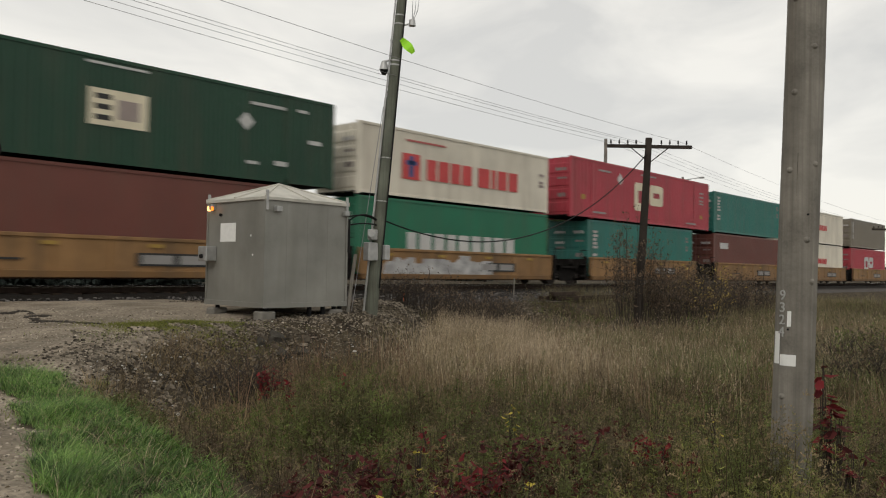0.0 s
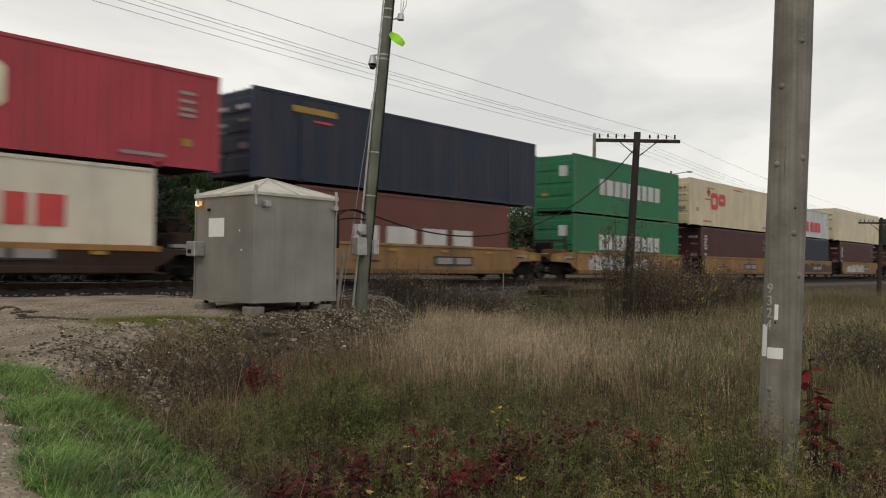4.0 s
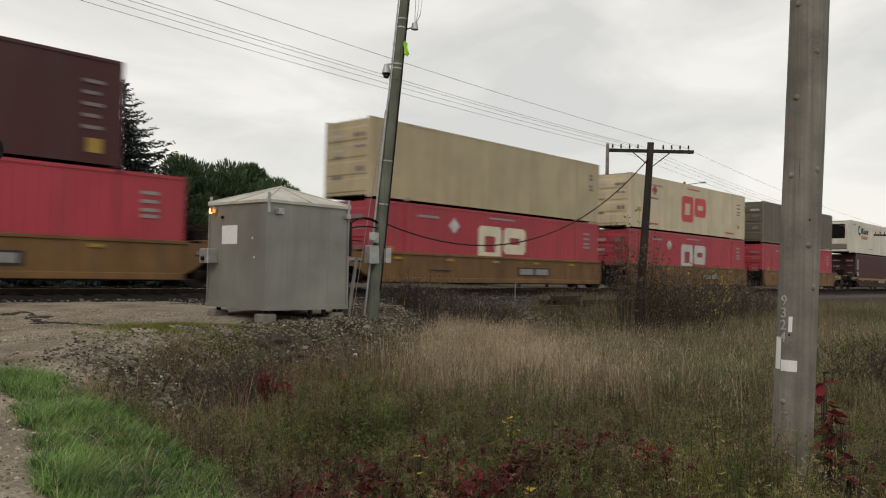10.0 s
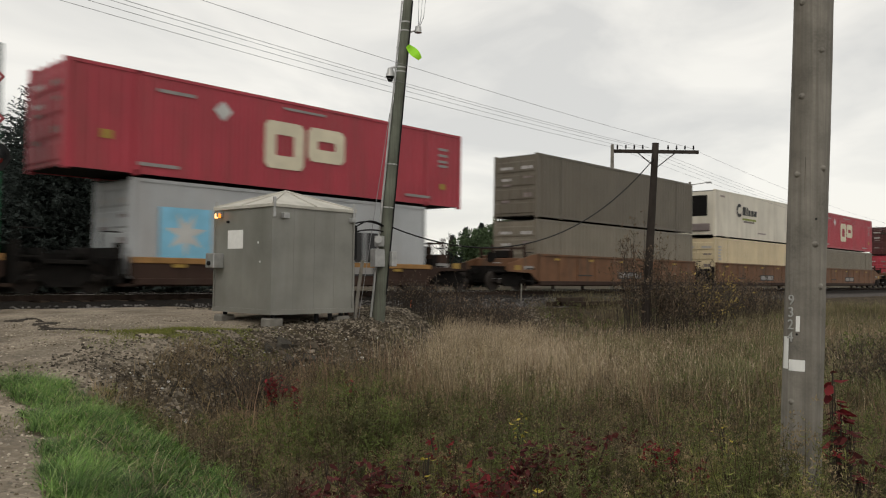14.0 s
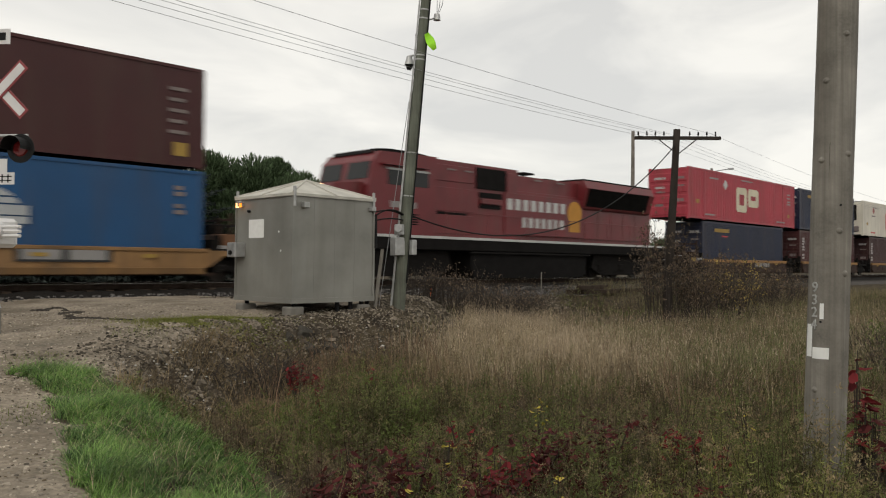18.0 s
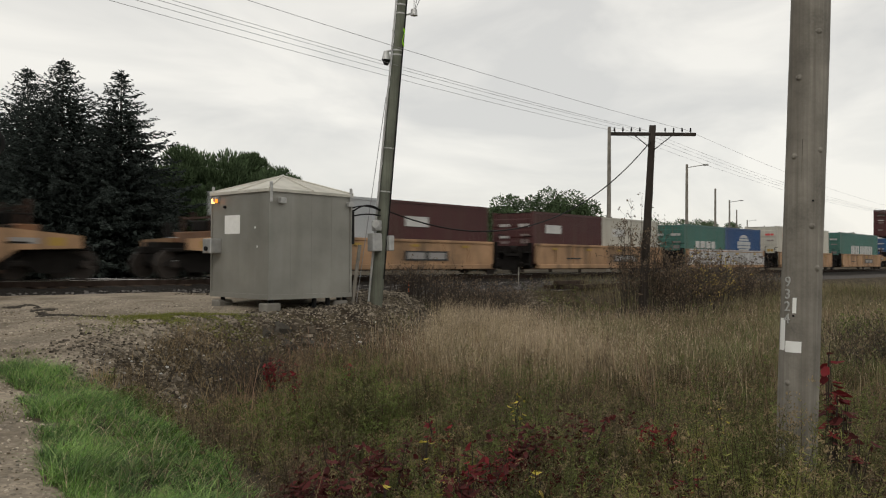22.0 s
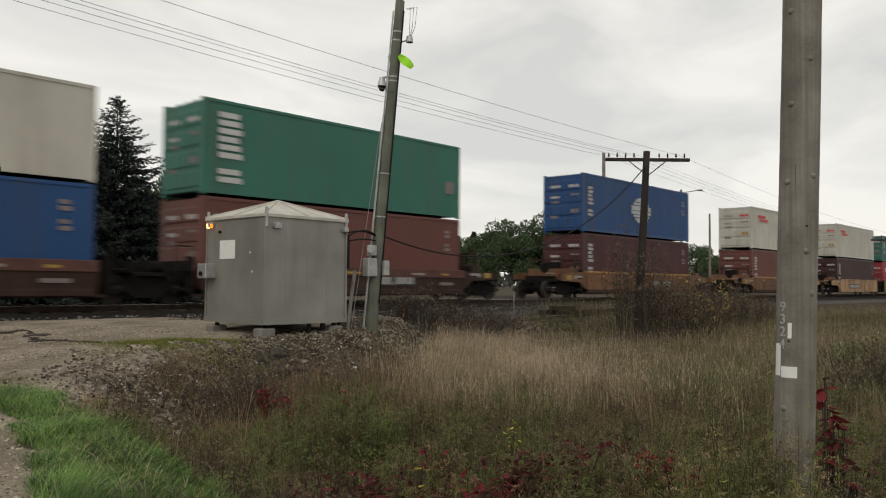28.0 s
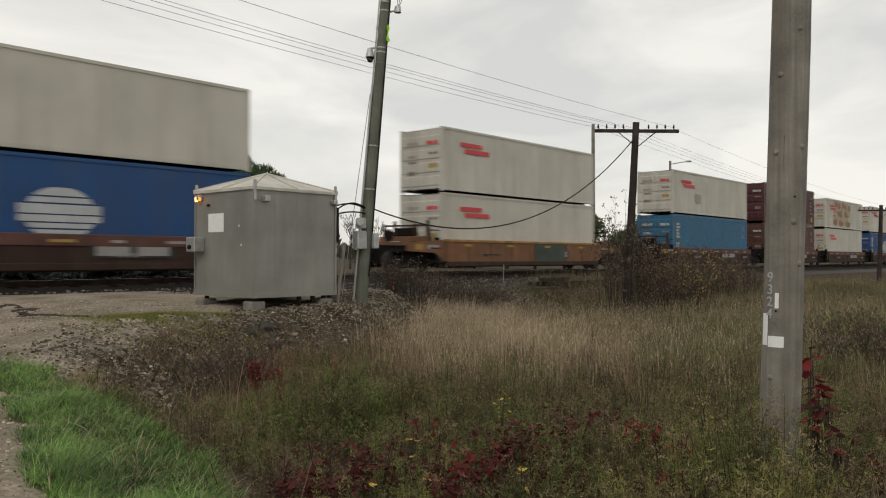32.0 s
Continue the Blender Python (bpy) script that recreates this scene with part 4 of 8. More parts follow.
def truck(parent, x):
    """A two-axle truck: side frames, springs, wheels."""
    t = part("truck_bolster", boxbm(x - 0.25, x + 0.25, -1.1, 1.1, 0.45, 0.75, bevel=0.03), M_STEEL, parent)
    for s in (-1, 1):
        y0, y1 = (s * 0.98, s * 1.12) if s > 0 else (s * 1.12, s * 0.98)
        part("side_frame", prism([(x - 1.2, 0.40), (x - 0.95, 0.62), (x - 0.45, 0.80), (x + 0.45, 0.80), (x + 0.95, 0.62), (x + 1.2, 0.40), (x + 0.7, 0.38), (x + 0.4, 0.20), (x - 0.4, 0.20), (x - 0.7, 0.38)], y0, y1), M_STEEL, t)
        for a in (-0.9, 0.9):
            part("wheel", tube(tubebm((x + a, s * 0.70, 0.44), (x + a, s * 0.82, 0.44), 0.44, seg=20), (x + a, s * 0.82, 0.44), (x + a, s * 1.16, 0.44), 0.12, seg=8), M_WHEEL, t)
    for a in (-0.9, 0.9):
        part("axle", tubebm((x + a, -0.7, 0.44), (x + a, 0.7, 0.44), 0.08, seg=8), M_STEEL, t)
    return t


def stiffener_mesh(top):
    if top not in CAR_MESH:
        CAR_MESH[top] = mesh_of(boxbm(-0.04, 0.04, -0.0125, 0.0125, 0.46, top - 0.08))
    return CAR_MESH[top]


def well_car(x_right, well, colour, front, rear, graffiti=0):
    """One well unit. front and rear: how far its end platforms reach past the well (metres), and whether a truck of its own stands there."""
    body = {"ochre": M_OCH, "fawn": M_FAWN, "tan": M_TAN, "brown": M_BRN, "dark": M_DRK}[colour]
    say = {"ochre": "ochre-brown", "fawn": "faded fawn", "tan": "yellow-tan", "brown": "rusty brown", "dark": "dark brown"}[colour]
    ob = thing("well_car", pose(x_right - well, TRACK_Y, 0), f"{say} railway well car carrying containers on the track", "freight car", "well cars of the train")
    lo, hi = -0.35, well + 0.35
    sl, sh = -0.08, well + 0.08
    re, fe = -rear[0], well + front[0]
    top = {"ochre": 1.40, "fawn": 1.40, "tan": 1.40, "brown": 1.70 if well > 13 else 1.36, "dark": 1.04 if x_right > -400 else 1.22}[colour]
    if x_right == -423.0:
        top = 1.0
    for s in (-1, 1):
        y0, y1 = (1.38, 1.46) if s > 0 else (-1.46, -1.38)
        side = part("side_sill", prism([(sl, 0.52), (sl + 0.2, 0.38), (sh - 0.2, 0.38), (sh, 0.52), (sh, top - 0.10), (sh - 0.08, top - 0.03), (sl + 0.08, top - 0.03), (sl, top - 0.10)], y0, y1), body, ob)
        o0, o1 = (1.34, 1.50) if s > 0 else (-1.50, -1.34)
        late = x_right < -640 and colour == "dark"
        part("top_chord", boxbm(sl + 0.03, sh - 0.03, o0, o1, top - (0.30 if late else 0.15 if colour == "dark" else 0.08), top + 0.03, bevel=0.015), M_RUSTC if late else M_SILL if colour not in ("tan", "ochre", "fawn") and not (colour == "brown" and well > 13) else body, side)
        if late and s < 0:
            for k in range(7):
                part("chord_stencil", boxbm(0.6 + 1.7 * k, 1.0 + 1.7 * k + 0.3 * (k % 2), -1.506, -1.5005, top - 0.2, top - 0.12), M_LOGO["greyed" if k % 3 else "yellow"], side)
            for k in (1, 4, 6):
                part("side_stencil", boxbm(1.1 + 1.6 * k, 1.9 + 1.6 * k, -1.492, -1.486, 0.62, 0.74), M_LOGO["faint"], side)
        part("bottom_chord", boxbm(sl + 0.15, sh - 0.15, o0 - 0.03 if s < 0 else o0, o1 if s < 0 else o1 + 0.03, 0.26, 0.46, bevel=0.015), M_FAWN if colour == "fawn" else M_OCH if colour in ("tan", "ochre", "fawn") else M_DRK, side)
        if s < 0:
            n = int(well / 1.52)
            for i in range(n + 1):
                x = sl + 0.1 + i * (sh - sl - 0.2) / n
                stif = place_part(side, "stiffener", stiffener_mesh(top), body)
                stif.location = (x, -1.4725, -0.22 if late else 0)
            for k in range(int(well / 3.0)):
                x = 1.2 + k * 3.0
                part("reflector", boxbm(x, x + 0.42, -1.512, -1.49, top - 0.26, top - 0.16), M_LOGO["yellow"], side, "yellow reflective strip") if not late else None
            px = 7.06 if colour == "brown" and well > 13 else 2.6 if x_right == -586.7 else 3.0 if x_right == -571.2 else well * 0.56
            part("number_panel", boxbm(px, px + (3.25 if x_right == -586.7 else 2.5), -1.492, -1.486, 0.60, 0.98), M_LOGO["black"], side)
            bold = -580 < x_right < -520
            for xa, xb in ((0.3, 0.9), (0.98, 1.5), (1.58, 2.2)) if bold else ((0.12, 1.5), (1.62, 3.1)) if x_right == -586.7 else ((0.15, 1.15), (1.35, 2.35)):
                part("number_bar", boxbm(px + xa, px + xb, -1.497, -1.4925, 0.66, 0.92), M_LOGO["white" if bold else "dim"], side)
            if x_right == -734.9:
                part("repaint_patch", boxbm(6.4, 9.0, -1.4995, -1.4935, 0.42, top - 0.1), M_TEALP, side, "dull teal repainted patch")
            part("sill_stencil", boxbm(well * 0.2, well * 0.2 + 1.3, -1.492, -1.486, 0.72, 0.78), M_LOGO["black"], side)
            if graffiti:
                rng = random.Random(graffiti)
                bm = bmesh.new()
                x = well * (0.03 if graffiti > 50 else 0.12)
                while x < well * (0.97 if graffiti > 50 else 0.6):
                    w = rng.uniform(0.35, 0.9)
                    disc(bm, x, rng.uniform(0.55, 0.85), rng.uniform(0.25, 0.42), seg=10, y=-1.487, r_in=rng.choice((0, 0.14)))
                    box(bm, x, x + w, -1.492, -1.487, rng.uniform(0.32, 0.45), rng.uniform(0.85, 1.25))
                    x += w * 0.8
                if graffiti == 63:
                    box(bm, well * 0.02, well * 0.98, -1.4868, -1.4862, 0.44, 1.28)
                    box(bm, well * 0.02, well * 0.98, -1.5035, -1.5015, 1.33, 1.42)
                    dark = bmesh.new()
                    for k in range(26):
                        x, z = well * rng.uniform(0.04, 0.92), rng.uniform(0.5, 1.15)
                        box(dark, x, x + rng.uniform(0.2, 0.8), -1.4945, -1.4925, z, z + rng.uniform(0.03, 0.12))
                    part("graffiti_outline", dark, M_GRAFD, side, "dark outlines of spray paint")["kind"] = "stuff"
                part("graffiti", bm, M_GRAFD if graffiti == 61 else M_GRAF, side, "dark brown spray paint" if graffiti == 61 else "faded white spray paint")["kind"] = "stuff"
    for xa, xb in ((lo - 0.1, lo), (hi, hi + 0.1)):
        sheet_ = part("end_sheet", boxbm(xa, xb, -1.37, 1.37, 0.26, 1.32), M_STEEL, ob, "dark end bulkhead")
        part("end_post", boxbm(xa - 0.04, xb + 0.04, -1.42, -1.25, 0.30, 1.45, bevel=0.01), M_STEEL, sheet_)
    for xe in (lo - 0.3, hi + 0.3):
        g = part("crossover_step", boxbm(xe - 0.3, xe + 0.3, -1.46, -1.05, 0.98, 1.04, bevel=0.01), M_STEEL, ob)
        part("grab_iron", tube(tubebm((xe - 0.28, -1.42, 1.04), (xe - 0.28, -1.42, 1.75), 0.022, seg=5), (xe - 0.28, -1.42, 1.75), (xe + 0.28, -1.42, 1.75), 0.022, seg=5), M_STEEL, g)
        part("side_step", boxbm(xe - 0.25, xe + 0.25, -1.42, -1.2, 0.42, 0.5), M_STEEL, g)
    part("draft_sill", boxbm(re - 0.1, lo - 0.5, -0.42, 0.42, 0.5, 1.12), M_STEEL, ob)
    part("draft_sill", boxbm(hi + 0.5, fe + 0.1, -0.42, 0.42, 0.5, 1.12), M_STEEL, ob)
    part("brake_reservoir", tubebm((lo - 1.15, -0.95, 1.12), (lo - 0.6, -0.95, 1.12), 0.17, seg=12), M_STEEL, ob)
    part("well_floor", boxbm(lo, hi, -1.36, 1.36, 0.22, 0.30), M_DRK, ob)
    for name, a, b in (("end_platform", re, lo - 0.7), ("end_platform", hi + 0.7, fe)):
        if b - a < 0.1:
            a, b = min(a, b) - 0.05, max(a, b) + 0.05
        e = part(name, boxbm(a, b, -1.3, 1.3, 0.82, 0.94, bevel=0.02), M_STEEL, ob)
        part("bulkhead", boxbm((b - 0.1) if a < 0 else a, b if a < 0 else a + 0.1, -1.30, 1.30, 0.7, 1.25), M_STEEL, e)
    for has, sg, xe in ((rear[1], -1, sl), (front[1], 1, sh)):
        if has:
            for y0, y1 in ((-1.45, -1.38), (1.38, 1.45)):
                pts = [(xe, 0.46), (xe + sg * 0.55, 0.82), (xe + sg * 2.2, 0.88), (xe + sg * 2.2, 1.22), (xe + sg * 0.3, top - 0.02), (xe, top - 0.02)]
                part("end_plate", prism(pts, y0, y1), body, ob)
            a0, a1 = sorted((xe + sg * 0.35, xe + sg * 1.05))
            b0, b1 = sorted((xe + sg * 1.3, xe + sg * 1.75))
            part("car_label", boxbm(a0, a1, -1.4545, -1.4505, 0.98, 1.14), M_LOGO["dim"], ob)
            part("car_label", boxbm(b0, b1, -1.4545, -1.4505, 0.94, 1.16), M_LOGO["yellow"], ob)
    for has, sg, xe in ((rear[1], -1, lo), (front[1], 1, hi)):
        if has:
            x0, x1 = sorted((xe + sg * 0.3, xe + sg * 0.85))
            hood = part("end_hood", boxbm(x0, x1, -1.34, 1.34, 0.86, 1.5, bevel=0.03), M_BRN if colour != "dark" else M_DRK, ob, "rusty brown end hood")
            for k, y in enumerate((-1.3, -0.55, 0.6, 1.25)):
                part("end_post", boxbm((x0 + x1) / 2 - 0.05, (x0 + x1) / 2 + 0.05, y - 0.05, y + 0.05, 1.5, 2.15 - 0.12 * (k % 2)), M_DRK, hood)
            part("end_rail", boxbm((x0 + x1) / 2 - 0.03, (x0 + x1) / 2 + 0.03, -1.3, 1.25, 1.92, 1.99), M_DRK, hood)
            part("brake_box", boxbm(x0, x1, -0.5, 0.3, 1.5, 1.85, bevel=0.04), M_STEEL, hood)
    if rear[1]:
        truck(ob, re + 0.95)
        part("coupler", boxbm(re - 0.5, re + 0.1, -0.12, 0.12, 0.75, 0.98, bevel=0.03), M_STEEL, ob)
        bm = bmesh.new()
        for k in range(3):
            tube(bm, (re + 0.03, -1.25, 0.55 + k * 0.35), (re + 0.03, -0.8, 0.55 + k * 0.35), 0.015, seg=5)
        part("ladder", bm, M_GALV, ob)
        part("brake_wheel", tubebm((re + 0.1, -0.6, 1.5), (re + 0.14, -0.6, 1.5), 0.25, seg=14), M_STEEL, ob)
    else:
        truck(ob, re)
    if front[1]:
        truck(ob, fe - 0.95)
        part("coupler", boxbm(fe - 0.1, fe + 0.5, -0.12, 0.12, 0.75, 0.98, bevel=0.03), M_STEEL, ob)
    TRAIN.append(ob)
    return ob


# Each unit: the well's leading end and length, its paint, then the containers: size, paint, leading end, level, marks, style.
LOW, HIGH = 0.44, 3.42
UNITS = [
    (93.6, 40, "tan", 0, [(40, "red", 93.6, LOW, ("twin_white",)), (40, "greytan", 93.6, HIGH, ("code",))]),
    (78.9, 40, "tan", 0, [(40, "white", 78.9, LOW, ("row_red_6_small",)), (40, "white", 78.9, HIGH, ("row_red_6_small",))]),
    (63.0, 40, "tan", 0, [(40, "rust", 63.0, LOW, ("cai",)), (40, "bteal", 63.0, HIGH, ("code",))]),
    (47.6, 40, "tan", 0, [(40, "bteal", 47.6, LOW, ("code",)), (53, "red", 49.8, HIGH, ("twin_cream",))]),
    (31.8, 40, "tan", 7, [(40, "evgreen", 31.8, LOW, ("row_white_9_mid",)), (40, "white", 31.8, HIGH, ("ym",))]),
    (16.4, 40, "tan", 0, [(40, "brown", 16.4, LOW, ("code",)), (53, "dkgreen", 18.4, HIGH, ("block_yellow",))]),
    (-3.1, 40, "tan", 9, [(40, "maroon", -3.1, LOW, ("code",)), (53, "cream", -1.1, HIGH, ("code",), "smooth")]),
    (-19.0, 40, "tan", 61, [(40, "navy", -19.0, LOW, ()), (40, "coldwhite", -19.0, HIGH, ("ym",))]),
    (-34.7, 40, "tan", 0, [(40, "maroon", -34.7, LOW, ("code",)), (53, "cream", -32.7, HIGH, ("twin_red_small",), "smooth")]),
    (-50.3, 40, "tan", 12, [(40, "green", -50.3, LOW, ("row_white_9_wide",)), (40, "green", -50.3, HIGH, ("row_white_9_wide",))]),
    (-68.0, 40, "tan", 0, [(40, "rust", -68.0, LOW, ("row_white_4_mid",)), (53, "navy", -66.0, HIGH, ("name_yellow",))]),
    (-85.5, 40, "dark", 0, [(40, "white", -85.5, LOW, ("row_red_8_wide",)), (53, "red", -83.4, HIGH, ("twin_cream",))]),
    (-101.3, 40, "dark", 0, [(40, "crimson", -101.3, LOW, ("cai",)), (40, "maroon", -101.3, HIGH, ("code_yellow",))]),
    (-117.0, 40, "dark", 0, [(40, "dkbrown", -117.0, LOW, ("code",)), (53, "ltred", -114.9, HIGH, ("triangle_white",), "smooth")]),
    (-132.5, 40, "dark", 0, [(40, "brown", -132.5, LOW, ("code_yellow",)), (40, "plum", -132.5, HIGH, ("code_yellow",))]),
    (-148.1, 40, "dark", 0, [(40, "maroon", -148.1, LOW, ("code",)), (53, "white", -146.0, HIGH, ("reefer",), "reefer")]),
    (-167.8, 53, "ochre", 0, [(53, "red", -167.8, LOW, ("twin_white",)), (53, "grey", -167.8, HIGH, ())]),
    (-187.3, 53, "ochre", 0, [(53, "red", -187.3, LOW, ("twin_white",)), (53, "cream", -187.3, HIGH, ("twin_red",), "smooth")]),
    (-206.6, 53, "ochre", 0, [(53, "red", -206.6, LOW, ("twin_cream",)), (53, "tan", -206.6, HIGH, ("code",), "smooth")]),
    (-230.2, 53, "ochre", 0, [(53, "red", -230.2, LOW, ("twin_cream",)), (40, "maroon", -232.2, HIGH, ("code_yellow",))]),
    (-253.2, 53, "brown", 0, [(53, "greytan", -253.2, LOW, ()), (53, "red", -253.2, HIGH, ("twin_cream",))]),
    (-272.6, 53, "brown", 0, [(53, "ltan", -272.6, LOW, ("code",)), (53, "white", -272.6, HIGH, ("reefer_lime",), "reefer")]),
    (-292.0, 53, "brown", 0, [(53, "greytan", -292.0, LOW, ()), (53, "grey", -292.0, HIGH, ())]),
    (-315.5, 40, "dark", 0, [(40, "palegrey", -315.5, LOW, ("star",)), (53, "red", -313.5, HIGH, ("twin_cream",))]),
    (-331.2, 40, "dark", 0, [(40, "green", -331.2, LOW, ("row_white_9_wide",)), (40, "dkgreen", -331.2, HIGH, ("wide_set",))]),
    (-346.4, 40, "dark", 0, [(40, "dkmaroon", -346.4, LOW, ("code",)), (53, "white", -344.4, HIGH, ("twin_red",), "reefer")]),
    (-362.7, 40, "dark", 0, [(40, "maroon", -362.7, LOW, ("code",)), (40, "navy", -362.7, HIGH, ("name_yellow",))]),
    (-378.1, 40, "dark", 0, [(40, "navy", -378.1, LOW, ("name_yellow",)), (53, "red", -376.1, HIGH, ("twin_cream",))]),
    (-423.0, 40, "tan", 0, [(40, "seablue", -423.0, LOW, ("disc_white", "code")), (40, "maroon", -423.0, HIGH, ("code_yellow",))]),
    (-443.3, 40, "fawn", 0, [(40, "teal", -443.3, LOW, ("pair_low",))]),
    (-458.6, 40, "fawn", 17, [(40, "msc", -458.6, LOW, ("msc",))]),
    (-474.0, 40, "fawn", 63, [(20, "blue", -474.0, LOW, ("disc_white",)), (20, "teal", -480.1, LOW, ("row_white_4_small",))]),
    (-489.5, 40, "fawn", 0, [(20, "msc", -489.5, LOW, ("cai",)), (20, "maroon", -495.6, LOW, ("cai",))]),
    (-505.0, 40, "fawn", 0, [(20, "maroon", -505.0, LOW, ("cai",)), (20, "palegrey", -511.1, LOW, ())]),
    (-524.9, 40, "fawn", 0, [(40, "ltteal", -524.9, LOW, ("pair_low",)), (40, "blue", -524.9, HIGH, ("disc_white", "code"))]),
    (-540.4, 40, "fawn", 0, [(40, "maroon", -540.4, LOW, ("small_label",)), (40, "palegrey", -540.4, HIGH, ("spaced_navy",))]),
    (-555.8, 40, "fawn", 0, [(40, "maroon", -555.8, LOW, ("code",)), (40, "blue", -555.8, HIGH, ("disc_white", "code"))]),
    (-571.2, 40, "fawn", 0, [(40, "crimson2", -571.2, LOW, ("cai",)), (40, "teal", -571.2, HIGH, ("pair_high", "code"))]),
    (-586.7, 40, "fawn", 0, [(40, "dkmaroon", -586.7, LOW, ("code",)), (40, "msc", -586.7, HIGH, ("msc",))]),
    (-606.7, 40, "brown", 0, [(40, "rust", -606.7, LOW, ("code",)), (40, "msc", -606.7, HIGH, ("msc",))]),
    (-629.1, 40, "brown", 0, [(40, "maroon", -629.1, LOW, ("code",)), (40, "blue", -629.1, HIGH, ("disc_white", "code"))]),
    (-650.9, 40, "dark", 0, [(40, "rust", -650.9, LOW, ("code",)), (40, "seagreen", -650.9, HIGH, ("code_wide",))]),
    (-666.4, 40, "dark", 0, [(40, "blue", -666.4, LOW, ("disc_white", "code")), (40, "msc", -666.4, HIGH, ("msc",))]),
    (-682.0, 40, "dark", 0, [(40, "msc", -682.0, LOW, ("msc",)), (40, "msc", -682.0, HIGH, ("rusty",))]),
    (-697.6, 40, "dark", 0, [(40, "dkbrown", -697.6, LOW, ("code",)), (40, "plum", -697.6, HIGH, ("code_yellow",))]),
    (-713.3, 40, "dark", 0, [(40, "ltblue", -713.3, LOW, ("code",)), (40, "msc", -713.3, HIGH, ("msc", "patch"))]),
    (-734.9, 40, "brown", 0, [(40, "msc", -734.9, LOW, ("msc",)), (40, "msc", -734.9, HIGH, ("msc",))]),
    (-756.6, 40, "dark", 0, [(40, "blue", -756.6, LOW, ("disc_white",)), (40, "msc", -756.6, HIGH, ())]),
]


# Units whose upper container is of the lower, standard height.
LOWER_TOPS = (31.8, -19.0, -524.9, -571.2, -666.4, -682.0, -713.3, -734.9, -756.6, 63.0, 78.9, 93.6)


def build_train():
    for i, (xr, size, colour, graf, load) in enumerate(UNITS):
        well = LEN[size]
        ahead = UNITS[i - 1][0] - LEN[UNITS[i - 1][1]] - xr if i else 9.0
        behind = (xr - well) - UNITS[i + 1][0] if i + 1 < len(UNITS) else 9.0
        front = (ahead / 2, False) if ahead < 4.6 else (min(2.6, ahead / 2 - 0.45), True)
        rear = (behind / 2, False) if behind < 4.6 else (min(2.6, behind / 2 - 0.45), True)
        well_car(xr, well, colour, front, rear, graf)
        for spec in load:
            container(spec[0], spec[1], spec[2], spec[3], spec[4], spec[5] if len(spec) > 5 else None, xr not in LOWER_TOPS)


build_train()


# ---- locomotive ----
SWAY = []


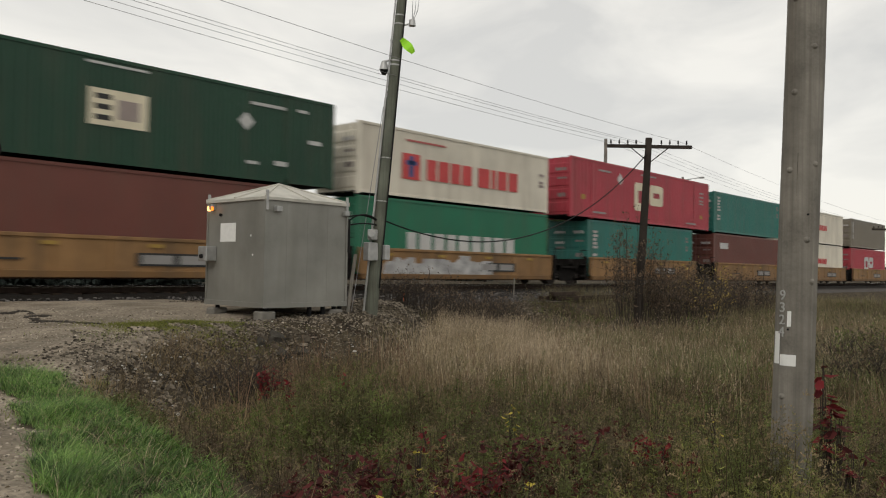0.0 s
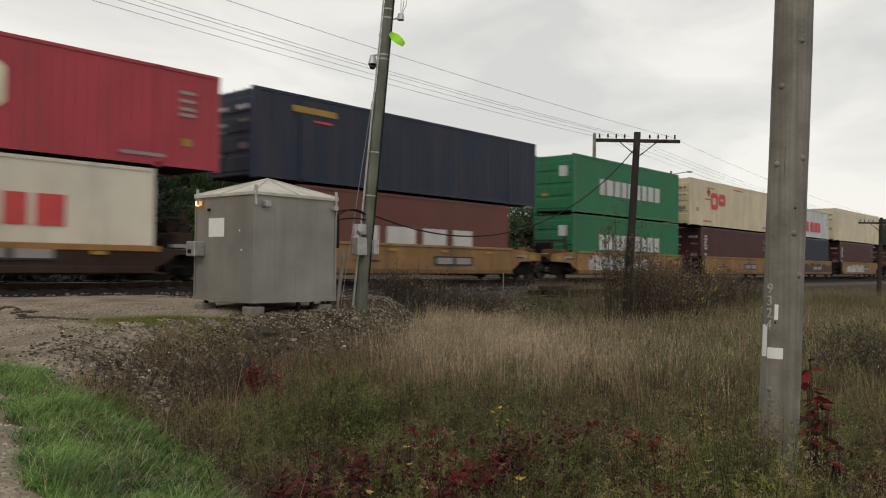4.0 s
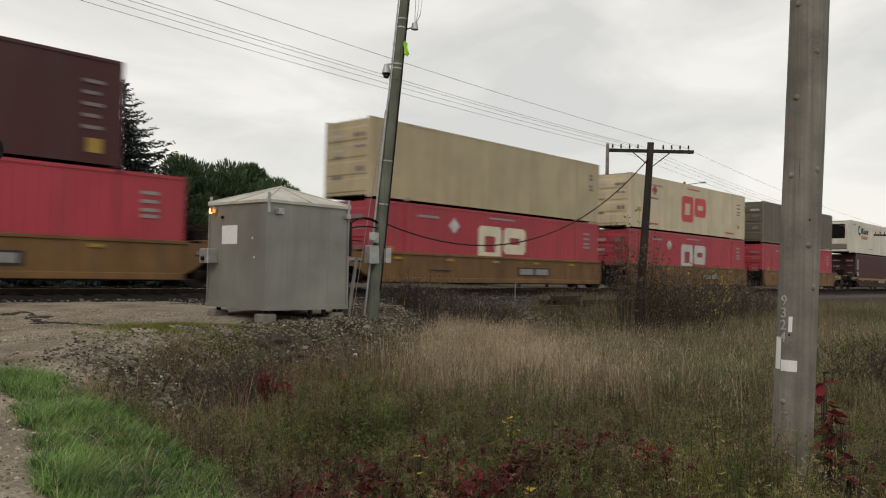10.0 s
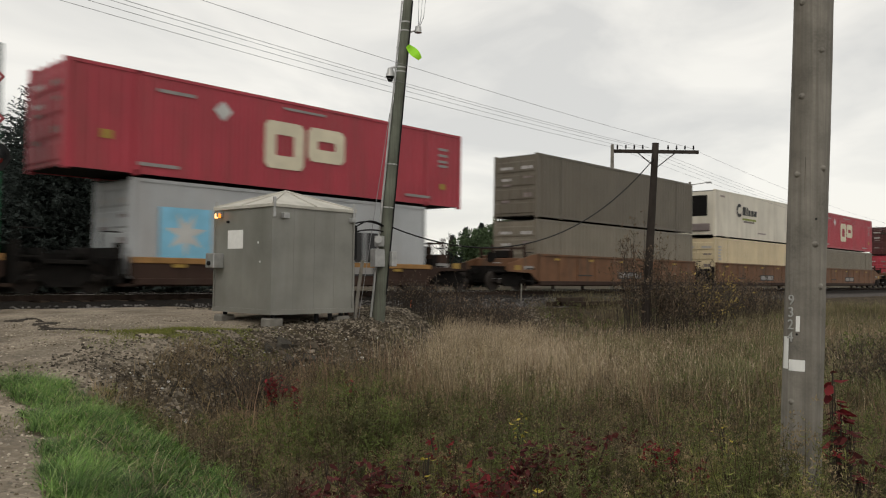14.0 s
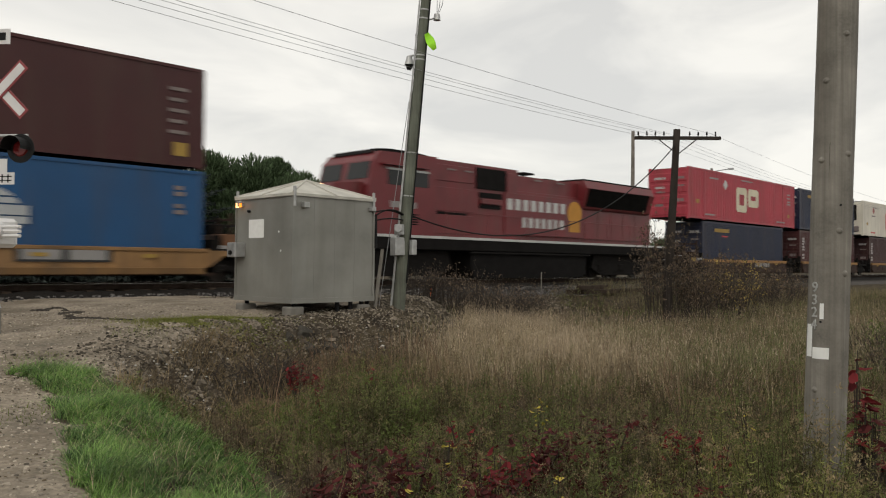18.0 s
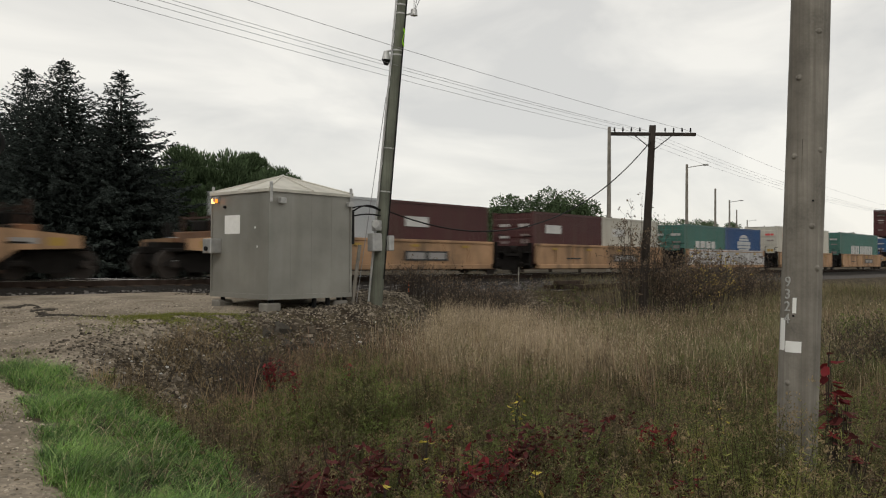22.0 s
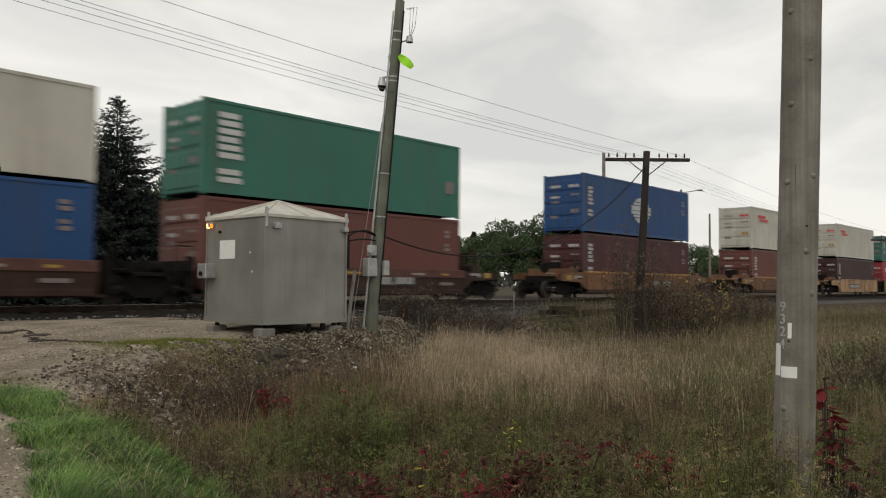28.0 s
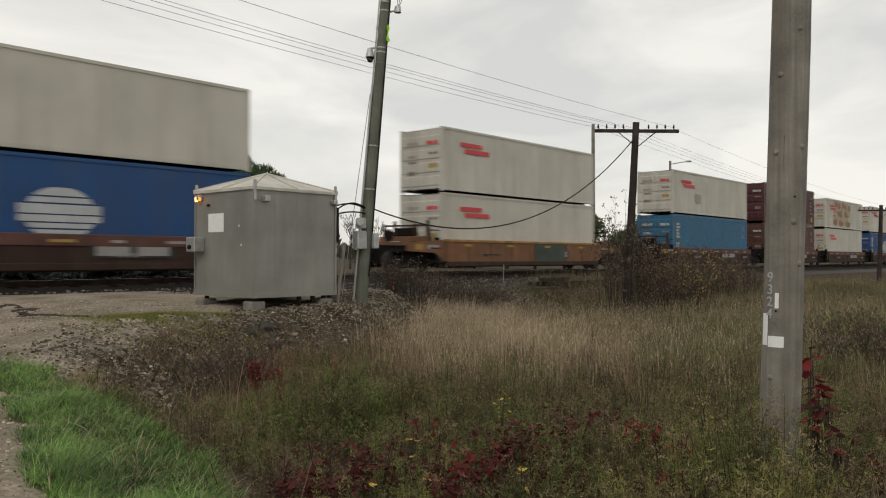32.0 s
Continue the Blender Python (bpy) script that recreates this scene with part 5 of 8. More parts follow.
def locomotive(x_left):
    """A red six-axle road locomotive with its cab trailing; local x runs from its nose to its radiator end."""
    ob = thing("locomotive", pose(x_left, TRACK_Y, 0), "red diesel locomotive with white lettering bars and a gold crest", "locomotive")
    L = 24.6
    fr = part("frame", boxbm(0.9, L - 0.3, -1.5, 1.5, 1.18, 1.62, bevel=0.02), M_LOCOD, ob, "black underframe")
    part("sill_stripe", boxbm(0.9, L - 0.3, -1.515, 1.515, 1.62, 1.72), M_LOGO["white"], fr, "white sill stripe")
    part("fuel_tank", prism([(8.6, 0.42), (8.8, 0.06), (16.6, 0.06), (16.8, 0.42), (16.8, 1.18), (8.6, 1.18)], -1.4, 1.4), M_LOCOD, ob, "long black fuel tank")
    part("air_pipe", tubebm((8.4, -1.46, 1.1), (17.0, -1.46, 1.1), 0.05), M_LOCOD, ob)
    for xc in (5.0, 20.2):
        t = part("truck_frame", prism([(xc - 2.6, 0.5), (xc - 2.4, 1.16), (xc + 2.4, 1.16), (xc + 2.6, 0.5), (xc + 1.8, 0.16), (xc - 1.8, 0.16)], -1.2, -1.05), M_STEEL, ob)
        part("truck_frame", prism([(xc - 2.6, 0.5), (xc - 2.4, 1.16), (xc + 2.4, 1.16), (xc + 2.6, 0.5), (xc + 1.8, 0.16), (xc - 1.8, 0.16)], 1.05, 1.2), M_STEEL, ob)
        for a in (-1.85, 0, 1.85):
            for s in (-1, 1):
                part("wheel", tubebm((xc + a, s * 0.7, 0.53), (xc + a, s * 0.84, 0.53), 0.53, seg=24), M_WHEEL, t)
                part("axle_box", boxbm(xc + a - 0.2, xc + a + 0.2, min(s * 1.05, s * 1.28), max(s * 1.05, s * 1.28), 0.36, 0.72, bevel=0.03), M_STEEL, t)
    # nose and cab
    nose = part("nose", prism([(1.3, 1.72), (1.25, 2.7), (1.6, 3.45), (3.0, 3.6), (3.0, 1.72)], -1.15, 1.15), M_LOCO, ob)
    part("headlight", tubebm((1.55, 0.0, 3.42), (1.9, 0.0, 3.42), 0.11, seg=12), M_HEAD, nose, "lit headlight")
    part("headlight", tubebm((1.5, 0.0, 3.16), (1.9, 0.0, 3.16), 0.11, seg=12), M_HEAD, nose, "lit headlight")
    for y in (-1.0, 1.0):
        part("ditch_light", tubebm((0.85, y, 1.78), (1.0, y, 1.78), 0.11, seg=12), M_HEAD, ob, "lit ditch light")
    for y0, y1 in ((-0.62, -0.08), (0.02, 0.56)):
        part("nose_mark", boxbm(1.20, 1.24, y0, y1, 2.2, 2.5), M_LOGO["dim"], nose)
    cab = part("cab", prism([(2.9, 1.72), (2.9, 3.45), (3.15, 4.4), (3.45, 4.74), (6.4, 4.80), (6.4, 1.72)], -1.5, 1.5), M_LOCO, ob)
    part("cab_roof", prism([(3.35, 4.70), (3.5, 4.86), (4.2, 4.92), (5.4, 4.92), (6.2, 4.86), (6.25, 4.74)], -1.2, 1.2), M_LOCOD, cab, "black cab roof")
    part("hood_roof", boxbm(11.8, 16.2, -0.8, 0.8, 4.58, 4.63), M_LOCOD, ob, "sooty hood roof")
    for y in (-0.78, 0.78):
        part("windshield", prism([(2.945, 3.72), (3.105, 4.34), (3.155, 4.34), (2.995, 3.72)], y - 0.6, y + 0.6), M_GLASS, cab, "dark windshield")
    for x0, x1 in ((3.85, 4.85), (4.95, 5.95)):
        w = part("side_window", boxbm(x0, x1, -1.515, -1.50, 3.55, 4.1), M_GLASS, cab, "dark cab side window")
        part("window_frame", boxbm(x0 - 0.06, x1 + 0.06, -1.512, -1.502, 4.1, 4.18), M_GALV, w)
    part("sun_shade", prism([(3.5, 4.25), (5.8, 4.25), (5.8, 4.3), (3.5, 4.3)], -1.72, -1.5), M_LOCO, cab)
    part("number_panel", boxbm(4.0, 5.3, -1.508, -1.502, 2.72, 2.95), M_LOGO["dim"], cab)
    # long hood
    hood = part("equipment_hood", prism([(6.4, 1.72), (6.4, 4.78), (11.7, 4.78), (11.7, 1.72)], -1.25, 1.25), M_LOCO, ob)
    part("blower_grille", boxbm(8.95, 10.85, -1.30, -1.24, 3.78, 4.66), M_LOCOD, hood, "black air intake grille")
    part("blower_grille", boxbm(9.15, 10.6, -1.30, -1.24, 3.42, 3.64), M_LOCOD, hood)
    part("blower_grille", boxbm(9.2, 10.5, -1.30, -1.24, 2.98, 3.14), M_LOCOD, hood)
    for x0, x1, z0, z1 in ((6.6, 8.8, 3.95, 4.6), (6.6, 8.8, 2.75, 3.7), (6.6, 8.8, 1.85, 2.6), (10.95, 11.65, 3.6, 4.6)):
        part("hood_panel", boxbm(x0, x1, -1.285, -1.25, z0, z1, bevel=0.012), M_LOCO, hood)
    part("panel_gap", boxbm(6.4, 8.4, -1.262, -1.25, 2.62, 2.72), M_LOCOD, hood)
    part("vent_box", boxbm(9.2, 10.5, -1.36, -1.25, 3.16, 3.38, bevel=0.02), M_LOCO, hood)
    part("engine_hood", prism([(11.7, 1.72), (11.7, 4.58), (16.6, 4.58), (16.6, 1.72)], -1.1, 1.1), M_LOCO, ob)
    part("engine_hood_side", boxbm(11.7, 23.3, -1.14, -1.0, 1.9, 3.9, bevel=0.02), M_LOCO, ob)
    for i in range(9):
        part("hood_door", boxbm(12.4 + i * 1.16, 13.48 + i * 1.16, -1.155, -1.13, 1.95, 3.3, bevel=0.008), M_LOCO, ob)
    part("exhaust_stack", boxbm(14.8, 15.7, -0.4, 0.4, 4.6, 4.74, bevel=0.03), M_LOCOD, ob)
    part("antenna", boxbm(13.3, 14.1, -0.3, 0.3, 4.84, 4.92), M_LOCOD, ob)
    part("antenna_post", boxbm(13.65, 13.75, -0.05, 0.05, 4.58, 4.86), M_LOCOD, ob)
    rad = part("radiator_section", prism([(16.4, 1.72), (16.4, 4.5), (16.8, 4.78), (22.9, 4.78), (23.4, 4.5), (23.4, 1.72)], -1.05, 1.05), M_LOCO, ob)
    bm = bmesh.new()
    pts = [(-1.06, 3.30), (-1.35, 3.42), (-1.62, 4.35), (-1.45, 4.72), (1.45, 4.72), (1.62, 4.35), (1.35, 3.42), (1.06, 3.30)]
    a = [bm.verts.new((16.5, y, z)) for y, z in pts]
    b = [bm.verts.new((22.9, y, z)) for y, z in pts]
    bm.faces.new(a[::-1])
    bm.faces.new(b)
    for i in range(len(pts)):
        bm.faces.new((a[i], a[(i + 1) % 8], b[(i + 1) % 8], b[i]))
    bmesh.ops.recalc_face_normals(bm, faces=bm.faces)
    fl = part("radiator_wing", bm, M_LOCO, rad)
    bm = bmesh.new()
    q = [bm.verts.new(p) for p in ((16.75, -1.385, 3.48), (22.4, -1.385, 3.48), (22.4, -1.635, 4.33), (16.75, -1.635, 4.33))]
    bm.faces.new(q)
    bmesh.ops.solidify(bm, geom=bm.faces[:], thickness=-0.02)
    part("radiator_grille", bm, M_LOCOD, rad, "long black radiator grille")
    part("radiator_top", boxbm(16.55, 22.85, -1.4, 1.4, 4.72, 4.80), M_LOCOD, rad, "sooty radiator top")
    for x in (17.7, 19.7, 21.6):
        part("cooling_fan", tubebm((x, 0, 4.76), (x, 0, 4.84), 0.75, seg=20), M_LOCOD, rad)
    # lettering as plain blocks, and a crest
    def row(x0, x1, z0, z1, n):
        w = (x1 - x0) / (n + 0.55 * (n - 1))
        for i in range(n):
            x = x0 + i * 1.55 * w
            part("lettering_block", boxbm(x, x + w, -1.305, -1.30, z0, z1), M_LOGO["white"], ob)
    part("lettering_panel", boxbm(10.8, 16.7, -1.30, -1.15, 1.95, 3.75, bevel=0.01), M_LOCO, ob)
    row(10.95, 15.2, 3.02, 3.5, 8)
    row(12.0, 15.1, 2.28, 2.74, 7)
    bm = bmesh.new()
    disc(bm, 15.98, 3.08, 0.58, y=-1.302)
    box(bm, 15.55, 16.4, -1.308, -1.302, 2.2, 2.72)
    part("crest", bm, M_LOGO["gold"], ob, "gold crest")
    for x0, x1 in ((7.0, 12.0), (12.2, 22.8)):
        bm = bmesh.new()
        tube(bm, (x0, -1.48, 2.7), (x1, -1.48, 2.7), 0.014, seg=5)
        part("handrail", bm, M_LOCO, ob)
        n = int((x1 - x0) / 1.8)
        for i in range(n + 1):
            x = x0 + i * (x1 - x0) / n
            part("handrail_post", tubebm((x, -1.48, 1.72), (x, -1.48, 2.7), 0.012, seg=5), M_LOCO, ob)
    for x in (0.85, L - 0.35):
        s = part("step_well", boxbm(x - 0.1, x + 0.4, -1.5, -0.9, 0.45, 1.6), M_LOCOD, ob)
        for k in range(3):
            part("step", boxbm(x - 0.12, x + 0.42, -1.53, -1.5, 0.55 + 0.38 * k, 0.62 + 0.38 * k), M_LOGO["white"], s)
    part("nose_stripe", prism([(1.85, 1.75), (2.05, 1.75), (2.85, 2.95), (2.65, 2.95)], -1.165, -1.152), M_LOGO["dim"], nose)
    part("nose_stripe", prism([(2.3, 1.75), (2.5, 1.75), (2.98, 2.5), (2.98, 2.8)], -1.165, -1.152), M_LOGO["dim"], nose)
    for k in range(5):
        part("louvre", boxbm(4.4, 5.4, -1.512, -1.502, 2.1 + 0.09 * k, 2.15 + 0.09 * k), M_LOCOD, cab)
    for x in (7.2, 8.2, 12.9, 14.6, 18.0, 20.5):
        part("sill_bracket", boxbm(x, x + 0.5, -1.32, -1.25, 4.4, 4.46), M_LOGO["faint"], ob)
    part("plow", prism([(0.45, 0.2), (0.9, 0.2), (0.95, 1.0), (0.7, 1.0)], -1.45, 1.45), M_LOCOD, ob)
    for x in (0.2, L - 0.35):
        part("coupler", boxbm(x, x + 0.6, -0.14, 0.14, 0.72, 0.98, bevel=0.03), M_STEEL, ob)
    part("end_platform", boxbm(L - 1.7, L - 0.3, -1.45, 1.45, 1.6, 1.7), M_LOCOD, ob)
    TRAIN.append(ob)


locomotive(-419.6)


# ---- signal hut, poles, wires ----
def signal_hut():
    X0, X1, Y0, Y1, Z0, Z1 = 9.62, 11.80, 13.65, 15.80, -0.165, 2.09
    hut = thing("signal_hut", pose(X0, Y0, Z0), "grey aluminium railway signal hut with a pale pyramid roof", "hut")
    w, d, h = X1 - X0, Y1 - Y0, Z1 - Z0
    t = 0.05
    part("wall", boxbm(0, w, 0, t, 0, h), M_HUT, hut)
    part("wall", boxbm(0, w, d - t, d, 0, h), M_HUT, hut)
    part("wall", boxbm(0, t, t, d - t, 0, h), M_HUT, hut)
    part("wall", boxbm(w - t, w, t, d - t, 0, h), M_HUT, hut)
    for i in range(1, 4):
        part("wall_seam", boxbm(i * w / 4 - 0.006, i * w / 4 + 0.006, -0.003, 0.0, 0.05, h - 0.04), M_HUT, hut)
    part("base_skirt", boxbm(-0.03, w + 0.03, -0.03, d + 0.03, -0.03, 0.07), M_HUT, hut)
    for x, y in ((0, 0), (w, 0), (0, d), (w, d)):
        part("corner_trim", boxbm(x - 0.025, x + 0.025, y - 0.025, y + 0.025, 0.07, h), M_HUT, hut)
    # roof: a low pyramid with raised seams
    bm = bmesh.new()
    e = 0.04
    base = [bm.verts.new(p) for p in ((-e, -e, h), (w / 2, -e, h), (w + e, -e, h), (w + e, d / 2, h), (w + e, d + e, h), (w / 2, d + e, h), (-e, d + e, h), (-e, d / 2, h))]
    low = [bm.verts.new((v.co.x, v.co.y, h - 0.06)) for v in base]
    peak = bm.verts.new((w / 2, d / 2, h + 0.40))
    for i in range(8):
        bm.faces.new((base[i], base[(i + 1) % 8], peak))
        bm.faces.new((low[i], low[(i + 1) % 8], base[(i + 1) % 8], base[i]))
    bm.faces.new(low[::-1])
    roof = part("roof", bm, M_HUTROOF, hut, "pale ribbed pyramid roof")
    for p in ((-e, -e), (w / 2, -e), (w + e, -e), (w + e, d / 2), (w + e, d + e), (w / 2, d + e), (-e, d + e), (-e, d / 2)):
        part("roof_seam", tubebm((p[0], p[1], h + 0.012), (w / 2, d / 2, h + 0.412), 0.018, seg=5), M_HUTROOF, roof)
    for x, y in ((0.02, -0.03), (w - 0.02, -0.03), (0.02, d + 0.0), (w - 0.02, d + 0.0)):
        part("lifting_lug", boxbm(x - 0.03, x + 0.03, y - 0.02, y + 0.03, h - 0.28, h + 0.14, bevel=0.01), M_GALV, hut)
    part("eave_fixture", boxbm(0.2, 0.34, -0.12, 0.0, h - 0.30, h - 0.18, bevel=0.01), M_GALV, hut)
    part("eave_fixture", boxbm(w - 0.14, w - 0.02, -0.12, 0.0, h - 0.28, h - 0.18, bevel=0.01), M_GALV, hut)
    lamp = part("lamp_bracket", boxbm(-0.12, 0.0, 1.84, 1.98, h - 0.22, h - 0.10, bevel=0.01), M_GALV, hut)
    part("lamp_bulb", tubebm((-0.10, 1.97, h - 0.24), (-0.10, 1.97, h - 0.14), 0.034, seg=12), M_AMBERW, lamp, "bright amber lamp")
    part("lamp_bulb", tubebm((-0.10, 1.84, h - 0.23), (-0.10, 1.84, h - 0.15), 0.028, seg=12), M_AMBER, lamp, "dim amber lamp")
    part("sensor", tubebm((-0.05, 1.62, h - 0.33), (0, 1.62, h - 0.33), 0.03), M_BLACK, hut)
    part("paper_notice", boxbm(-0.008, -0.001, 1.06, 1.64, 1.34, 1.74), M_PAPER, hut, "white paper notice")
    jb = part("junction_box", boxbm(-0.26, 0, 1.78, 2.12, 0.92, 1.24, bevel=0.015), M_GALV, hut, "grey latch box")
    part("latch", tubebm((-0.3, 1.95, 1.02), (-0.26, 1.95, 1.02), 0.05, seg=10), M_BLACK, jb)
    for y, z in ((0.5, 1.46), (0.42, 1.06)):
        part("sticker", boxbm(-0.006, -0.001, y - 0.018, y + 0.018, z - 0.02, z + 0.02), M_PAPER, hut)
    for i, (x, y) in enumerate(((0.12, 0.1), (w - 0.25, 0.1), (0.1, d - 0.3), (w - 0.25, d - 0.3))):
        part("foundation_block", boxbm(x - 0.17, x + 0.2, y - 0.1, y + 0.2, -0.48, -0.10, bevel=0.03), M_CONC, hut)
        part("support_leg", tubebm((x, y, -0.12), (x, y, -0.02), 0.05, seg=8), M_BLACK, hut)
    for x in (1.25, 1.62, w - 0.08):
        part("cable_duct", tubebm((x, 0.1, -0.42), (x, 0.1, 0.0), 0.05), M_BLACK, hut)
    part("entry_cable", tubebm((w + 0.03, 0.02, 1.35), (w + 0.03, 0.02, 1.95), 0.022), M_BLACK, hut)
    tagged(sagline("service_cable_loop", sag((X1 + 0.03, Y0 + 0.02, Z1 - 0.30), (12.66, 13.5, 1.72), -0.10, 12), 0.016, M_BLACK), "black cable looping from the hut to a pole", "cable")

    for k, (drop, dz) in enumerate(((0.16, 0.02), (0.05, -0.06))):
        tagged(sagline("service_cable_loop", sag((X1 + 0.04, Y0 + 0.02 - 0.03 * k, Z1 - 0.42 + dz), (12.62, 13.48, 1.74 - 0.1 * k), -drop, 12), 0.018, M_BLACK), "black cable looping from the hut to a pole", "cable")
    part("hut_cable", tubebm((w + 0.05, -0.02, 1.15), (w + 0.05, -0.02, 1.92), 0.04, 0.03), M_BLACK, hut)


signal_hut()


def round_pole(parent, p, q, r0, r1, material, seg=20, rings=10, wob=0.006):
    """A tapered wooden pole with a slightly uneven outline."""
    p, q = Vector(p), Vector(q)
    m = (q - p).to_track_quat("Z", "Y").to_matrix()
    bm, prev = bmesh.new(), None
    rng = random.Random(int(r0 * 1000))
    for k in range(rings + 1):
        c, r = p.lerp(q, k / rings), r0 + (r1 - r0) * k / rings
        ring = [bm.verts.new(c + m @ Vector(((r + rng.uniform(-wob, wob)) * math.cos(6.2832 * i / seg), (r + rng.uniform(-wob, wob)) * math.sin(6.2832 * i / seg), 0))) for i in range(seg)]
        if prev:
            for i in range(seg):
                bm.faces.new((prev[i], prev[(i + 1) % seg], ring[(i + 1) % seg], ring[i]))
        prev = ring
    bm.faces.new(prev)
    return part("pole_shaft", bm, material, parent, smooth=True)


def near_pole():
    ob = thing("utility_pole", pose(0, 0, 0), "thick weathered grey wooden utility pole with tags", "utility pole")
    round_pole(ob, (6.015, 2.057, -1.55), (6.065, 1.80, 8.0), 0.140, 0.124, M_POLE, seg=40, rings=30, wob=0.0025)
    c = Vector((6.023, 2.015, 0))
    face = Vector((-c.x, -c.y, 0)).normalized()
    side = Vector((-face.y, face.x, 0))          # to the viewer's right when facing the pole is -side
    def plate(name, off, z0, z1, w, material, label=""):
        # a tag wrapped on the round face at an angle off, in degrees
        a = radians(off)
        n = (face * math.cos(a) - side * math.sin(a))
        u = Vector((-n.y, n.x, 0))
        bm = bmesh.new()
        r = 0.1405 - 0.0017 * z0
        vs = []
        for dz in (z0, z1):
            for k in range(5):
                s = (k / 4 - 0.5) * w / r
                dirv = n * math.cos(s) + u * math.sin(s)
                vs.append(bm.verts.new(c + dirv * r + Vector((0.0052 * dz, -0.0269 * dz, dz))))
        for k in range(4):
            bm.faces.new((vs[k], vs[k + 1], vs[k + 6], vs[k + 5]))
        return part(name, bm, material, ob, label)
    plate("white_card", 19, 0.02, 0.10, 0.115, M_PAPER, "white card tag")
    lab = plate("tall_label", 57, 0.03, 0.26, 0.06, M_PAPER, "tall white label")
    plate("number_tag", 18, 0.30, 0.41, 0.028, M_PAPER)
    for i, ch in enumerate("9324"):
        cu = bpy.data.curves.new("digit", "FONT")
        cu.body, cu.size, cu.extrude = ch, 0.10, 0.004
        tmp = bpy.data.objects.new("digit_source", cu)
        scene.collection.objects.link(tmp)
        me = bpy.data.meshes.new_from_object(tmp.evaluated_get(bpy.context.evaluated_depsgraph_get()))
        bpy.data.objects.remove(tmp)
        me.materials.append(M_LOGO["digit"])
        g = link_mesh("pole_digit", me, ob, "metal digit")
        a = radians(38)
        n = (face * math.cos(a) - side * math.sin(a))
        z = 0.49 - i * 0.088
        pos = c + n * 0.139 + Vector((0.0052 * z, -0.0269 * z, z))
        right = Vector((-n.y, n.x, 0))
        g.matrix_basis = Matrix(((right.x, 0, n.x, pos.x - right.x * 0.03), (right.y, 0, n.y, pos.y - right.y * 0.03), (0, 1, 0, pos.z), (0, 0, 0, 1)))
    for z, off in ((1.42, -34), (1.46, 44), (1.98, -28), (0.92, 24), (2.3, 26), (2.66, -34), (0.62, 46), (-0.2, -32)):
        a = radians(off)
        n = face * math.cos(a) + side * math.sin(a)
        p = c + n * (0.131 - 0.0017 * z) + Vector((0.0052 * z, -0.0269 * z, z))
        part("knot", tubebm(p, p + n * 0.018, 0.030, 0.010, seg=10), M_POLE, ob)
    rng = random.Random(5)
    for z, offs in ((0.28, (-22,)), (1.1, (20,))):
        for off in offs:
            a = radians(off + rng.uniform(-8, 8))
            n = face * math.cos(a) + side * math.sin(a)
            p = c + n * (0.136 - 0.0017 * z) + Vector((0.0052 * z, -0.0269 * z, z))
            part("bolt_hole", tubebm(p, p + n * 0.006, 0.008, seg=8), M_BLACK, ob)
    a = radians(-10)
    n = face * math.cos(a) + side * math.sin(a)
    for k in range(1):
        z = 1.2 + k * 1.3
        p = c + (face * math.cos(a + 0.05 * math.sin(k * 2.1)) + side * math.sin(a + 0.05 * math.sin(k * 2.1))) * (0.1375 - 0.0017 * z) + Vector((0.0052 * z, -0.0269 * z, z))
        part("drying_crack", tubebm(p, p + Vector((0.0018, -0.0091, 0.34)), 0.0013, seg=4), M_POLED, ob)


near_pole()


